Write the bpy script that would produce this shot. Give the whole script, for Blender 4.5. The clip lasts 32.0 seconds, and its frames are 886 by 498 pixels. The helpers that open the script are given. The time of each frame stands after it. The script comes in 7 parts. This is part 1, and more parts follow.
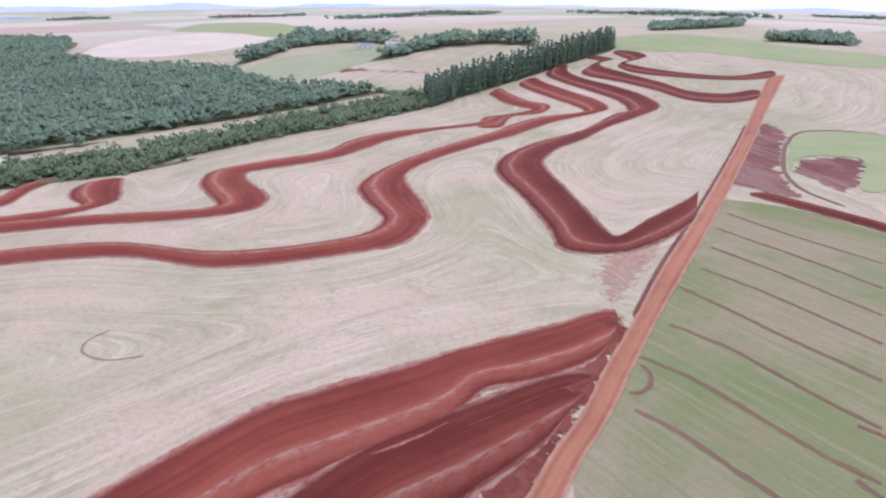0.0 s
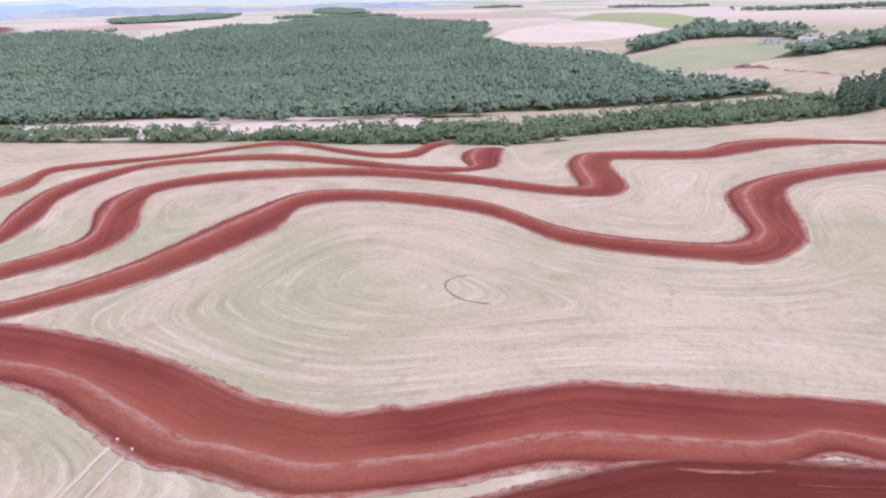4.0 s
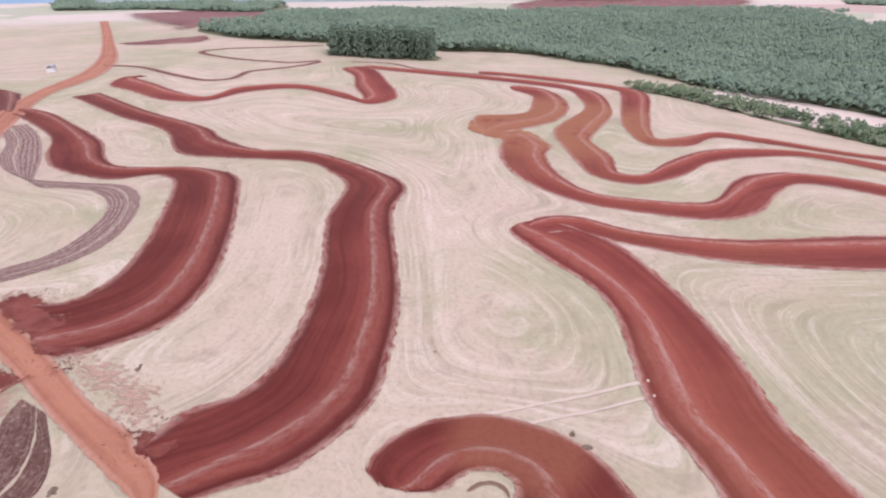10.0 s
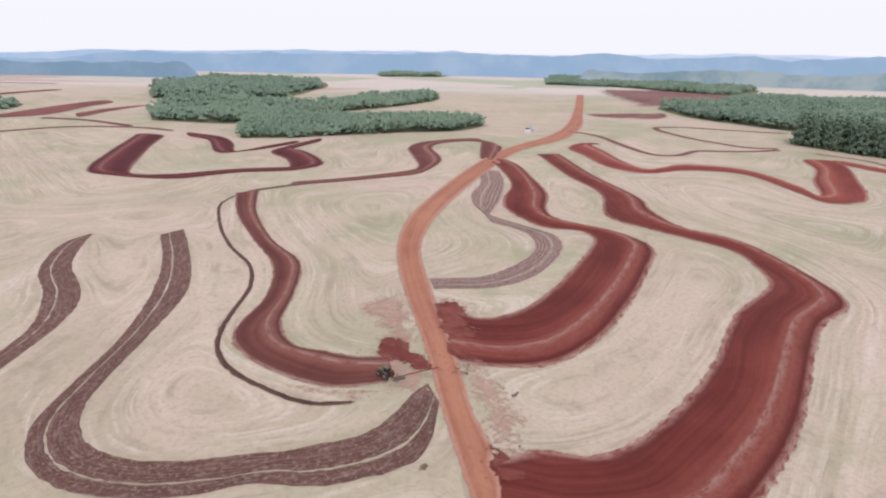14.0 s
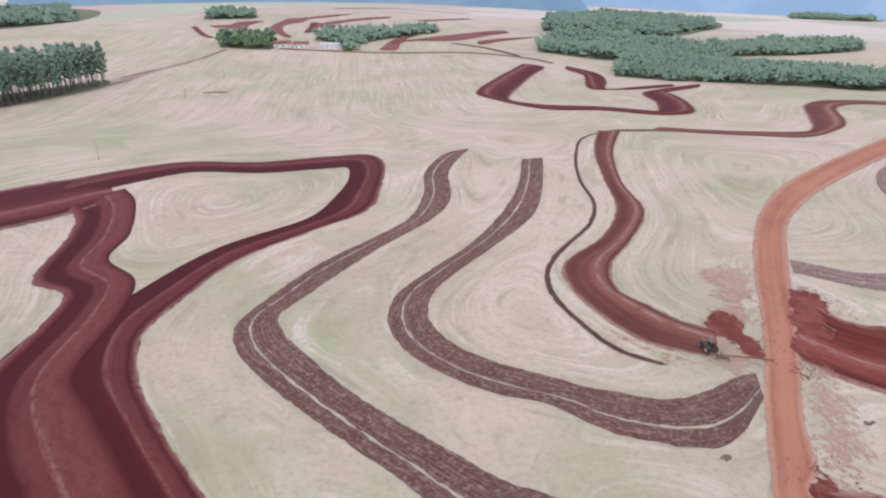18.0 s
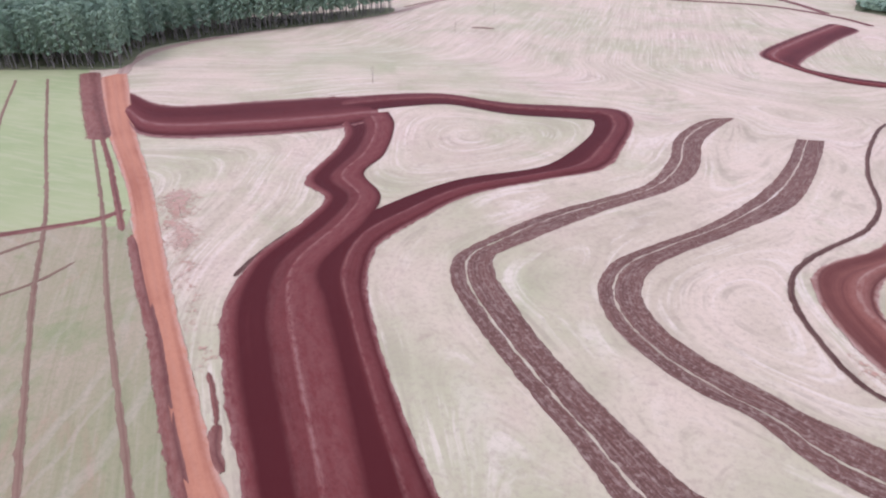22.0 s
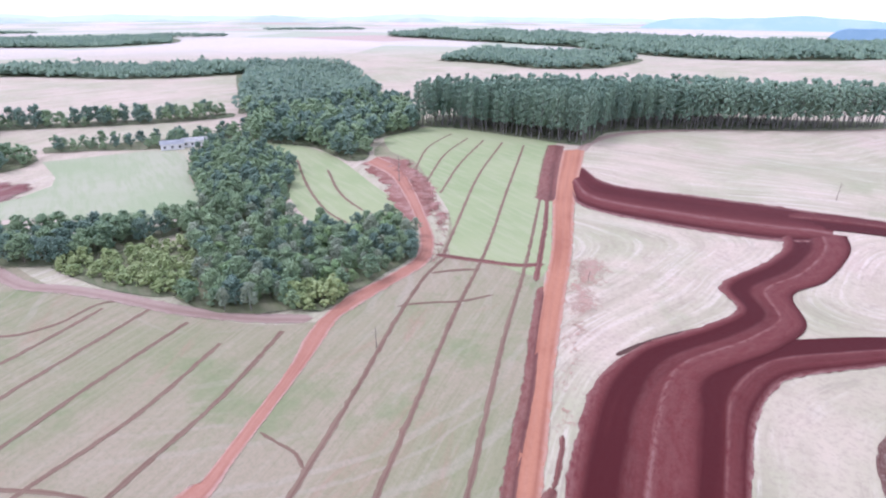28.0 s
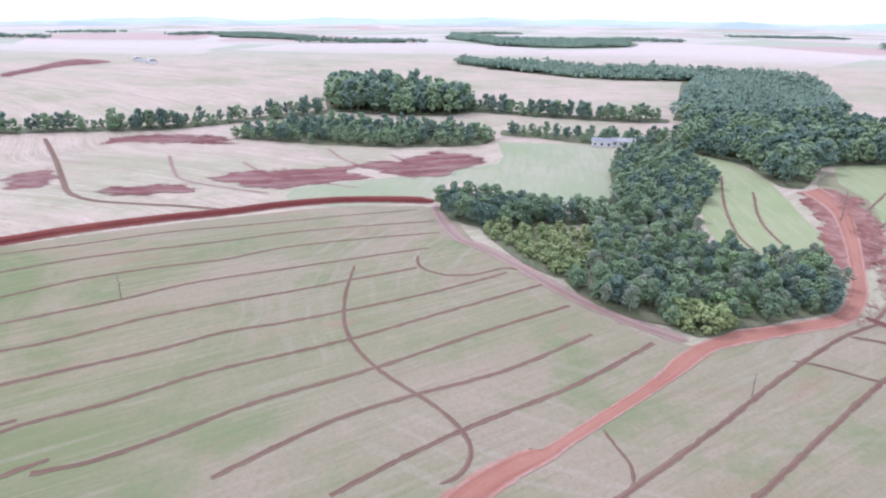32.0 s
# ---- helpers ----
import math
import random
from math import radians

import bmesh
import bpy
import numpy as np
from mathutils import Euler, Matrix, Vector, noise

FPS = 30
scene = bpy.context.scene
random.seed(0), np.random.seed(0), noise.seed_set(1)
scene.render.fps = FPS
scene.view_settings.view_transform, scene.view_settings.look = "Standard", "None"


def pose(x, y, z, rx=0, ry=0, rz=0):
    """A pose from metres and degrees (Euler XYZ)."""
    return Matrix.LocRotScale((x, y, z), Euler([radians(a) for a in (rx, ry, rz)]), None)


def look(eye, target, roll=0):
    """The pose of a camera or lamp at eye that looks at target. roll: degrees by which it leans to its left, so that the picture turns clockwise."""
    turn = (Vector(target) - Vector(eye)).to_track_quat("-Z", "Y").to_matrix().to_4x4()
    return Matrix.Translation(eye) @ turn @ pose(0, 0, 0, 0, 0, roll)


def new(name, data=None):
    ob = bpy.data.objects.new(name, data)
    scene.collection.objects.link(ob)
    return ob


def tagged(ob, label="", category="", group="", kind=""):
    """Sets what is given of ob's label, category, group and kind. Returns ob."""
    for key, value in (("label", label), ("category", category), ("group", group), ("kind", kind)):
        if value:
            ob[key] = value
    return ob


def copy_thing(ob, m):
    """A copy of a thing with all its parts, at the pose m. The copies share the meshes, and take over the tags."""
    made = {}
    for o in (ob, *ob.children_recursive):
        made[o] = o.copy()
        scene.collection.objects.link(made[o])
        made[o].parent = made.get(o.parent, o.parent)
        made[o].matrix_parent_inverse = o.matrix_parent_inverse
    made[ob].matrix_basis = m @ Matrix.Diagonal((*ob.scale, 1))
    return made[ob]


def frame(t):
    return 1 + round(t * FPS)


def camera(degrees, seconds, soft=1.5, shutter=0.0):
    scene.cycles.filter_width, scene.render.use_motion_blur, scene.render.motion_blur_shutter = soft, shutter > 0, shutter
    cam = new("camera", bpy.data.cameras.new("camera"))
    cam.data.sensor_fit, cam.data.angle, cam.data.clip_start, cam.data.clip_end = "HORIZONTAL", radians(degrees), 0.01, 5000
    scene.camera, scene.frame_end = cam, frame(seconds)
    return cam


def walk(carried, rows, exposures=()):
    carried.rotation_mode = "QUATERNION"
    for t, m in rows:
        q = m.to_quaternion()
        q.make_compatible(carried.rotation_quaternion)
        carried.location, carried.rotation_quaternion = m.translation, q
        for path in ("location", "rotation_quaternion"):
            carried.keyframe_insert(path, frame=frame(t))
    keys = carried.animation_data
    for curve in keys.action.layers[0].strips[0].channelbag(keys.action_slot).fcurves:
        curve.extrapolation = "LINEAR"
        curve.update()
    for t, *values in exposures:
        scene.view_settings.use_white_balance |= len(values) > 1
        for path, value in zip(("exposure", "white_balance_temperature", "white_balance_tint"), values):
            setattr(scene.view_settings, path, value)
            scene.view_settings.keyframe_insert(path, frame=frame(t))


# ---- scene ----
# The camera hovers almost in one place and turns about itself.
EYE = 70.0
cam = camera(73.43, 32.0, soft=2.2)
TURN = [
    (0, 0.66, 0.55, 70.43, 3.27, -23.49, -0.37), (0.5, 0.52, 0.36, 70.31, 8.14, -23.40, -0.34), (1, 0.36, 0.15, 70.20, 13.32, -23.43, -0.23),
    (1.5, 0.18, -0.17, 70.09, 18.53, -23.54, -0.09), (2, 0.01, -0.66, 70.02, 23.26, -23.59, 0.05), (2.5, -0.12, -1.17, 69.98, 27.19, -23.68, 0.24),
    (3, -0.23, -1.55, 69.95, 30.29, -23.76, 0.27), (3.5, -0.33, -1.69, 69.93, 33.82, -23.93, 0.37), (5.5, -0.61, -1.06, 69.80, 49.88, -25.97, -0.30),
    (6, -0.44, -0.88, 69.77, 53.49, -26.18, -0.20), (6.5, -0.21, -0.69, 69.80, 58.68, -26.18, -0.11), (7, -0.09, -0.62, 69.86, 64.54, -26.25, -0.24),
    (7.5, -0.04, -0.51, 69.85, 70.61, -26.24, -0.35), (8, -0.06, -0.33, 69.86, 76.48, -26.25, -0.44), (8.5, -0.08, -0.14, 69.90, 82.04, -26.30, -0.57),
    (9, 0.00, 0.00, 70.00, 87.00, -26.30, -0.54), (9.5, 0.22, 0.03, 70.04, 92.56, -26.25, -0.38), (10, 0.40, -0.10, 70.05, 97.70, -26.22, -0.28),
    (10.5, 0.66, -0.19, 69.94, 103.00, -23.52, -0.04), (11, 0.87, -0.21, 69.78, 108.20, -19.33, 0.05), (11.5, 0.83, -0.16, 69.68, 112.99, -19.33, -0.03),
    (12, 0.74, -0.07, 69.65, 117.59, -19.36, -0.00), (12.5, 0.61, 0.04, 69.70, 122.66, -19.41, -0.08), (13, 0.44, 0.25, 69.73, 127.79, -19.46, -0.11),
    (13.5, 0.29, 0.54, 69.76, 133.49, -19.50, -0.27), (14, 0.19, 0.76, 69.75, 138.57, -19.47, -0.34), (14.5, 0.12, 0.90, 69.71, 143.13, -19.47, -0.53),
    (16.5, 0.21, 1.01, 69.07, 161.51, -20.89, 0.01), (17, 0.16, 0.84, 69.00, 165.70, -22.23, -0.02), (17.5, 0.01, 0.59, 69.04, 169.35, -23.52, -0.17),
    (18, -0.19, 0.43, 69.15, 173.01, -25.09, -0.27), (18.5, -0.39, 0.39, 69.31, 176.83, -26.57, -0.36), (19, -0.58, 0.38, 69.50, 180.07, -27.02, -0.45),
    (19.5, -0.70, 0.37, 69.70, 182.87, -27.04, -0.46), (20, -0.78, 0.35, 69.94, 185.40, -27.09, -0.50), (20.5, -0.85, 0.30, 70.18, 187.91, -27.49, -0.51),
    (21, -0.97, 0.21, 70.42, 191.00, -28.26, -0.64), (21.5, -1.13, 0.17, 70.65, 194.32, -29.43, -0.78), (22, -1.28, 0.10, 70.90, 197.54, -30.49, -0.81),
    (22.5, -1.40, -0.02, 71.14, 200.52, -31.35, -0.79), (23, -1.51, -0.18, 71.28, 203.43, -32.19, -0.87), (23.5, -1.53, -0.27, 71.31, 206.54, -33.34, -0.96),
    (24, -1.49, -0.31, 71.20, 209.80, -34.38, -1.08), (24.5, -1.34, -0.29, 71.02, 213.02, -35.21, -1.08), (26.5, -0.69, -0.19, 70.31, 225.44, -28.71, -0.68),
    (27, -0.50, -0.15, 70.09, 229.61, -24.60, -0.54), (27.5, -0.42, -0.14, 69.96, 233.83, -22.59, -0.40), (28, -0.47, -0.19, 69.94, 238.72, -22.58, -0.39),
    (28.5, -0.64, -0.20, 70.00, 243.37, -22.51, -0.36), (29, -0.87, -0.21, 70.12, 248.89, -22.51, -0.35), (29.5, -1.11, -0.24, 70.21, 254.50, -22.50, -0.33),
    (30, -1.31, -0.31, 70.25, 259.80, -22.47, -0.31), (30.5, -1.44, -0.42, 70.24, 264.82, -22.43, -0.32), (31, -1.52, -0.59, 70.19, 269.41, -22.39, -0.26),
    (31.5, -1.58, -0.79, 70.14, 273.90, -22.33, -0.30), (32, -1.64, -0.99, 70.11, 278.68, -22.33, -0.27),
]
walk(cam, [(t, pose(x, y, z, 90 + pitch, roll, yaw)) for t, x, y, z, yaw, pitch, roll in TURN],
     [(0, -0.2, 5570, 27), (3, -0.1, 5680, 30), (7, -0.08, 5970, 35), (10, -0.1, 6030, 34), (13, -0.32, 6150, 25), (17, -0.38, 5780, 23),
      (19.5, -0.06, 5670, 26), (24, 0.0, 5460, 34), (27, 0.24, 5270, 31), (29, 0.13, 5290, 30), (32, 0.08, 5290, 28)])

# ---- light: a bright, thinly overcast sky and a soft sun ----
world = bpy.data.worlds.new("sky")
scene.world = world
world.use_nodes = True
wn, wl = world.node_tree.nodes, world.node_tree.links
sky = wn.new("ShaderNodeTexSky")
sky.sky_type, sky.sun_disc = "NISHITA", False
sky.sun_elevation, sky.sun_rotation, sky.dust_density, sky.air_density = radians(52), radians(40), 4.0, 1.0
cloud = wn.new("ShaderNodeMixRGB")
cloud.inputs[0].default_value = 0.88
cloud.inputs[2].default_value = (17.4, 18.1, 18.2, 1)
wl.new(sky.outputs[0], cloud.inputs[1])
wl.new(cloud.outputs[0], wn["Background"].inputs[0])
wn["Background"].inputs[1].default_value = 0.075
sun = new("sun", bpy.data.lights.new("sun", "SUN"))
sun.data.energy, sun.data.angle, sun.data.color = 1.5, radians(14), (1.0, 0.95, 0.88)
sun.matrix_world = look((0, 0, 300), (300 * math.sin(radians(40)) * -0.78, -300 * math.cos(radians(40)) * 0.78, 300 - 300), 0)

# ---- materials ----


class Nodes:
    """A small builder for node materials."""

    def __init__(self, name, rough=0.9):
        self.m = bpy.data.materials.new(name)
        self.m.use_nodes = True
        self.t = self.m.node_tree
        self.b = self.t.nodes["Principled BSDF"]
        self.b.inputs["Roughness"].default_value = rough
        self.b.inputs["Specular IOR Level"].default_value = 0.25
        self.pos = self.t.nodes.new("ShaderNodeNewGeometry").outputs["Position"]

    def link(self, a, b):
        self.t.links.new(a, b)

    def noise(self, scale, detail=4.0, rough=0.6, vec=None, stretch=None, dist=0.0, turn=0.0):
        n = self.t.nodes.new("ShaderNodeTexNoise")
        n.inputs["Scale"].default_value, n.inputs["Detail"].default_value = scale, detail
        n.inputs["Roughness"].default_value, n.inputs["Distortion"].default_value = rough, dist
        v = vec or self.pos
        if stretch:
            mp = self.t.nodes.new("ShaderNodeMapping")
            mp.inputs["Scale"].default_value = stretch
            if turn:
                mp.vector_type = "TEXTURE"
                mp.inputs["Scale"].default_value = [1 / q for q in stretch]
                mp.inputs["Rotation"].default_value = (0, 0, radians(turn - 90))
            self.link(v, mp.inputs["Vector"])
            v = mp.outputs[0]
        self.link(v, n.inputs["Vector"])
        return n.outputs["Fac"]

    def line(self, w, scale, detail=3.0):
        n = self.t.nodes.new("ShaderNodeTexNoise")
        n.noise_dimensions = "1D"
        n.inputs["Scale"].default_value, n.inputs["Detail"].default_value = scale, detail
        self.link(w, n.inputs["W"])
        return n.outputs["Fac"]

    def attr(self, name):
        a = self.t.nodes.new("ShaderNodeAttribute")
        a.attribute_name = name
        return a.outputs["Fac"]

    def vec(self, name):
        a = self.t.nodes.new("ShaderNodeAttribute")
        a.attribute_name = name
        return a.outputs["Vector"]

    def calc(self, op, a, b):
        n = self.t.nodes.new("ShaderNodeMath")
        n.operation = op
        for i, v in enumerate((a, b)):
            if isinstance(v, (int, float)):
                n.inputs[i].default_value = v
            else:
                self.link(v, n.inputs[i])
        return n.outputs[0]

    def ramp(self, fac, lo, hi):
        n = self.t.nodes.new("ShaderNodeMapRange")
        n.interpolation_type = "SMOOTHSTEP"
        n.inputs["From Min"].default_value, n.inputs["From Max"].default_value = lo, hi
        self.link(fac, n.inputs["Value"])
        return n.outputs[0]

    def mix(self, fac, a, b, mode="MIX"):
        n = self.t.nodes.new("ShaderNodeMixRGB")
        n.blend_type = mode
        for i, v in enumerate((fac, a, b)):
            if isinstance(v, (int, float)):
                n.inputs[i].default_value = v
            elif isinstance(v, tuple):
                n.inputs[i].default_value = (*v, 1)
            else:
                self.link(v, n.inputs[i])
        return n.outputs[0]

    def random(self):
        return self.t.nodes.new("ShaderNodeObjectInfo").outputs["Random"]

    def island(self):
        return self.t.nodes.new("ShaderNodeNewGeometry").outputs["Random Per Island"]

    def shreds(self, fade, vec=None, scale=1.0, ragged=2.2, stretch=None, turn=0.0):
        """Cover that breaks up into crumbs where fade falls to nought."""
        crumb = self.noise(scale, 8, 0.82, vec, stretch or (1, 1, 1), 0.0, turn)
        v = self.calc("ADD", self.calc("MULTIPLY", fade, 1.5), self.calc("MULTIPLY", self.calc("SUBTRACT", crumb, 0.5), ragged))
        self.link(self.ramp(v, 0.56, 0.64), self.b.inputs["Alpha"])

    def finish(self, color, bump=None, strength=0.4, distance=0.3):
        self.link(color, self.b.inputs["Base Color"])
        if bump is not None:
            n = self.t.nodes.new("ShaderNodeBump")
            n.inputs["Strength"].default_value, n.inputs["Distance"].default_value = strength, distance
            self.link(bump, n.inputs["Height"])
            self.link(n.outputs[0], self.b.inputs["Normal"])
        return self.m


def stubble_material():
    n = Nodes("straw_stubble", 0.95)
    xyz = n.t.nodes.new("ShaderNodeSeparateXYZ")
    n.link(n.pos, xyz.inputs[0])
    v = n.t.nodes.new("ShaderNodeCombineXYZ")
    n.link(n.calc("ADD", n.attr("row"), n.calc("MULTIPLY", n.noise(0.014, 3, 0.6), 2.5)), v.inputs[0])
    n.link(xyz.outputs[0], v.inputs[1])
    n.link(xyz.outputs[1], v.inputs[2])
    comb = v.outputs[0]
    swath = n.ramp(n.noise(1.0, 3, 0.55, comb, (0.15, 0.012, 0.012)), 0.3, 0.7)
    line = n.noise(1.0, 4, 0.6, comb, (0.55, 0.022, 0.022), 0.1)
    fine = n.noise(1.0, 5, 0.65, comb, (1.4, 0.03, 0.03), 0.15)
    c = n.mix(swath, (0.540, 0.432, 0.326), (0.440, 0.364, 0.258))
    c = n.mix(n.calc("MULTIPLY", n.ramp(n.noise(0.009, 5, 0.65), 0.43, 0.62), 0.68), c, (0.335, 0.340, 0.195))
    c = n.mix(n.calc("MULTIPLY", n.ramp(n.noise(0.022, 6, 0.7, None, None, 0.5), 0.54, 0.68), 0.5), c, (0.285, 0.305, 0.165))
    c = n.mix(n.calc("MULTIPLY", n.ramp(n.noise(0.014, 6, 0.7), 0.5, 0.72), 0.6), c, (0.500, 0.358, 0.296))
    patchy = n.ramp(n.noise(0.028, 5, 0.7, None, None, 0.8), 0.36, 0.6)
    c = n.mix(n.calc("MULTIPLY", n.calc("MULTIPLY", n.ramp(line, 0.51, 0.66), patchy), 0.36), c, (0.640, 0.552, 0.452))
    c = n.mix(n.calc("MULTIPLY", n.calc("MULTIPLY", n.ramp(line, 0.5, 0.37), n.ramp(n.noise(0.035, 4, 0.7), 0.42, 0.64)), 0.42), c, (0.285, 0.252, 0.165))
    c = n.mix(n.calc("MULTIPLY", n.calc("MULTIPLY", n.ramp(fine, 0.52, 0.64), patchy), 0.52), c, (0.640, 0.550, 0.452))
    c = n.mix(n.calc("MULTIPLY", n.calc("MULTIPLY", n.ramp(fine, 0.48, 0.36), n.ramp(n.noise(0.045, 4, 0.7), 0.42, 0.6)), 0.5), c, (0.28, 0.24, 0.17))
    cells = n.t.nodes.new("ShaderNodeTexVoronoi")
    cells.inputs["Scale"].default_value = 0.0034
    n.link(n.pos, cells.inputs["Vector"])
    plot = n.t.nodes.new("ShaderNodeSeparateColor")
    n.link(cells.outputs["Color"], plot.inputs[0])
    # far plots differ in crop, and are paled in colour to stand in for haze
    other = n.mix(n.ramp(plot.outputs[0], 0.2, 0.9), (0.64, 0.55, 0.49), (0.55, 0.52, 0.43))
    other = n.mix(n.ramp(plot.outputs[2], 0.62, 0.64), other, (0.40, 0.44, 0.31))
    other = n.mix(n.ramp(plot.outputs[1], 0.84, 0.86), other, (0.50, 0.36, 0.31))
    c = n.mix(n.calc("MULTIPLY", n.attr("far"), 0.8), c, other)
    smudge = n.ramp(n.noise(0.10, 7, 0.75, None, None, 0.5), 0.54, 0.7)
    c = n.mix(n.calc("MULTIPLY", smudge, 0.42), c, (0.31, 0.235, 0.178))
    grain = n.noise(0.8, 7, 0.8)
    c = n.mix(n.calc("MULTIPLY", n.ramp(grain, 0.46, 0.66), 0.44), c, (0.275, 0.225, 0.175))
    spots = n.calc("MULTIPLY", n.ramp(n.noise(0.22, 6, 0.85), 0.62, 0.74), 0.4)
    c = n.mix(spots, c, (0.22, 0.21, 0.115))
    return n.finish(c, grain, 0.5, 0.25)


def soil_material(name, dark, light, crest, furrow=False, tint=None, vary=1.0, spots=((-288, 14, -6, 74, 40),)):
    """Turned earth: tone (0 moist, 1 dry) and crest (straw and dust) follow the lie of the bed, streaks its length."""
    n = Nodes(name, 0.92)
    uv = n.vec("lay")
    streak = n.noise(1.0, 4, 0.6, uv, (0.55, 0.010, 1), 0.25)
    ruts = n.noise(1.0, 5, 0.7, uv, (1.8, 0.025, 1), 0.2)
    patch = n.noise(0.035, 5, 0.65)
    t = n.calc("ADD", n.attr("tone"), n.calc("MULTIPLY", n.calc("SUBTRACT", streak, 0.5), 1.1 * vary))
    t = n.calc("ADD", t, n.calc("MULTIPLY", n.calc("SUBTRACT", ruts, 0.5), 0.5 * vary))
    t = n.calc("ADD", t, n.calc("MULTIPLY", n.calc("SUBTRACT", patch, 0.48), 1.2 * vary))
    c = n.mix(n.ramp(t, -0.1, 0.9), dark, light)
    if tint:
        for *place, outer, inner in spots:
            spot = n.t.nodes.new("ShaderNodeVectorMath")
            spot.operation = "DISTANCE"
            spot.inputs[1].default_value = place
            n.link(n.pos, spot.inputs[0])
            ochre = n.calc("MULTIPLY", n.ramp(spot.outputs["Value"], outer, inner), n.ramp(n.noise(0.05, 4, 0.6), 0.28, 0.46))
            c = n.mix(n.calc("MULTIPLY", ochre, 0.85), c, tint)
        c = n.mix(n.calc("MULTIPLY", n.ramp(n.noise(0.011, 3), 0.5, 0.66), 0.2), c, tint)
    worn = n.noise(0.7, 6, 0.8, uv, (1, 0.3, 1))
    ridge = n.calc("MULTIPLY", n.attr("crest"), n.ramp(worn, 0.36, 0.58))
    c = n.mix(ridge, c, crest)
    grain = n.noise(1.1, 7, 0.8)
    c = n.mix(n.calc("MULTIPLY", n.ramp(grain, 0.4, 0.7), 0.3), c, dark)
    n.shreds(n.attr("fade"), uv, 1.1, 2.2, (1, 0.4, 1))
    if furrow:
        cut = n.noise(1.0, 6, 0.75, uv, (1.5, 0.16, 1), 0.3)
        c = n.mix(n.calc("MULTIPLY", n.ramp(cut, 0.5, 0.64), 0.6), c, crest)
        clod = n.noise(1.15, 5, 0.75)
        c = n.mix(n.calc("MULTIPLY", n.ramp(clod, 0.53, 0.62), 0.62), c, crest)
        c = n.mix(n.calc("MULTIPLY", n.ramp(clod, 0.47, 0.37), 0.6), c, dark)
        return n.finish(c, clod, 1.0, 0.6)
    return n.finish(c, grain, 0.5, 0.3)


def field_material(name, a, b, d, streak=None, patch=0.02, turn=0.0, strong=0.6, thin=None, comb=None):
    n = Nodes(name, 0.95)
    c = n.mix(n.ramp(n.noise(patch, 5, 0.6), 0.35, 0.65), a, b)
    s = n.noise(1.0, 4, 0.7, None, streak or (0.05, 0.4, 0.2), 0.2, turn)
    c = n.mix(n.calc("MULTIPLY", n.ramp(s, 0.45, 0.62), strong), c, d)
    grain = n.noise(1.1, 6, 0.75)
    c = n.mix(n.calc("MULTIPLY", n.ramp(grain, 0.4, 0.75), 0.35), c, b)
    if thin is not None:
        n.shreds(n.calc("MULTIPLY", n.attr("fade"), thin), None, 1.0, 3.4, comb or (0.8, 0.8, 0.8), turn if comb else 0.0)
    return n.finish(c, grain, 0.5, 0.25)


def sown_material():
    n = Nodes("sown_field", 0.95)
    c = n.mix(n.ramp(n.noise(0.018, 6, 0.65, None, None, 0.6), 0.36, 0.62), (0.190, 0.218, 0.088), (0.32, 0.262, 0.165))
    lush = n.t.nodes.new("ShaderNodeVectorMath")
    lush.operation = "DISTANCE"
    lush.inputs[1].default_value = (78, 150, 0)
    n.link(n.pos, lush.inputs[0])
    c = n.mix(n.calc("MULTIPLY", n.ramp(lush.outputs["Value"], 60.0, 110.0), 0.42), c, (0.36, 0.288, 0.205))
    drill = n.noise(1.0, 5, 0.65, None, (0.9, 0.03, 1), 0.3, -52)
    c = n.mix(n.calc("MULTIPLY", n.ramp(drill, 0.5, 0.66), 0.34), c, (0.40, 0.335, 0.245))
    c = n.mix(n.calc("MULTIPLY", n.ramp(drill, 0.48, 0.36), 0.25), c, (0.165, 0.18, 0.085))
    c = n.mix(n.calc("MULTIPLY", n.ramp(n.noise(0.03, 5, 0.7), 0.5, 0.66), 0.6), c, (0.178, 0.225, 0.092))
    bare = n.calc("MULTIPLY", n.ramp(n.noise(0.05, 6, 0.75, None, (1, 0.3, 1), 0.8, -52), 0.56, 0.68), 0.5)
    c = n.mix(bare, c, (0.34, 0.205, 0.142))
    turn = n.t.nodes.new("ShaderNodeVectorMath")
    turn.operation = "DISTANCE"
    turn.inputs[1].default_value = (152, -28, 0)
    n.link(n.pos, turn.inputs[0])
    loops = n.calc("ADD", turn.outputs["Value"], n.calc("MULTIPLY", n.noise(0.02, 3), 14.0))
    swept = n.calc("MULTIPLY", n.ramp(n.line(loops, 0.28), 0.52, 0.66), n.ramp(n.noise(0.02, 4, 0.6), 0.42, 0.6))
    c = n.mix(n.calc("MULTIPLY", n.calc("MULTIPLY", swept, n.ramp(turn.outputs["Value"], 125.0, 85.0)), 0.34), c, (0.41, 0.345, 0.27))
    grain = n.noise(1.0, 7, 0.8)
    c = n.mix(n.calc("MULTIPLY", n.ramp(grain, 0.42, 0.7), 0.5), c, (0.185, 0.19, 0.1))
    return n.finish(c, grain, 0.6, 0.3)


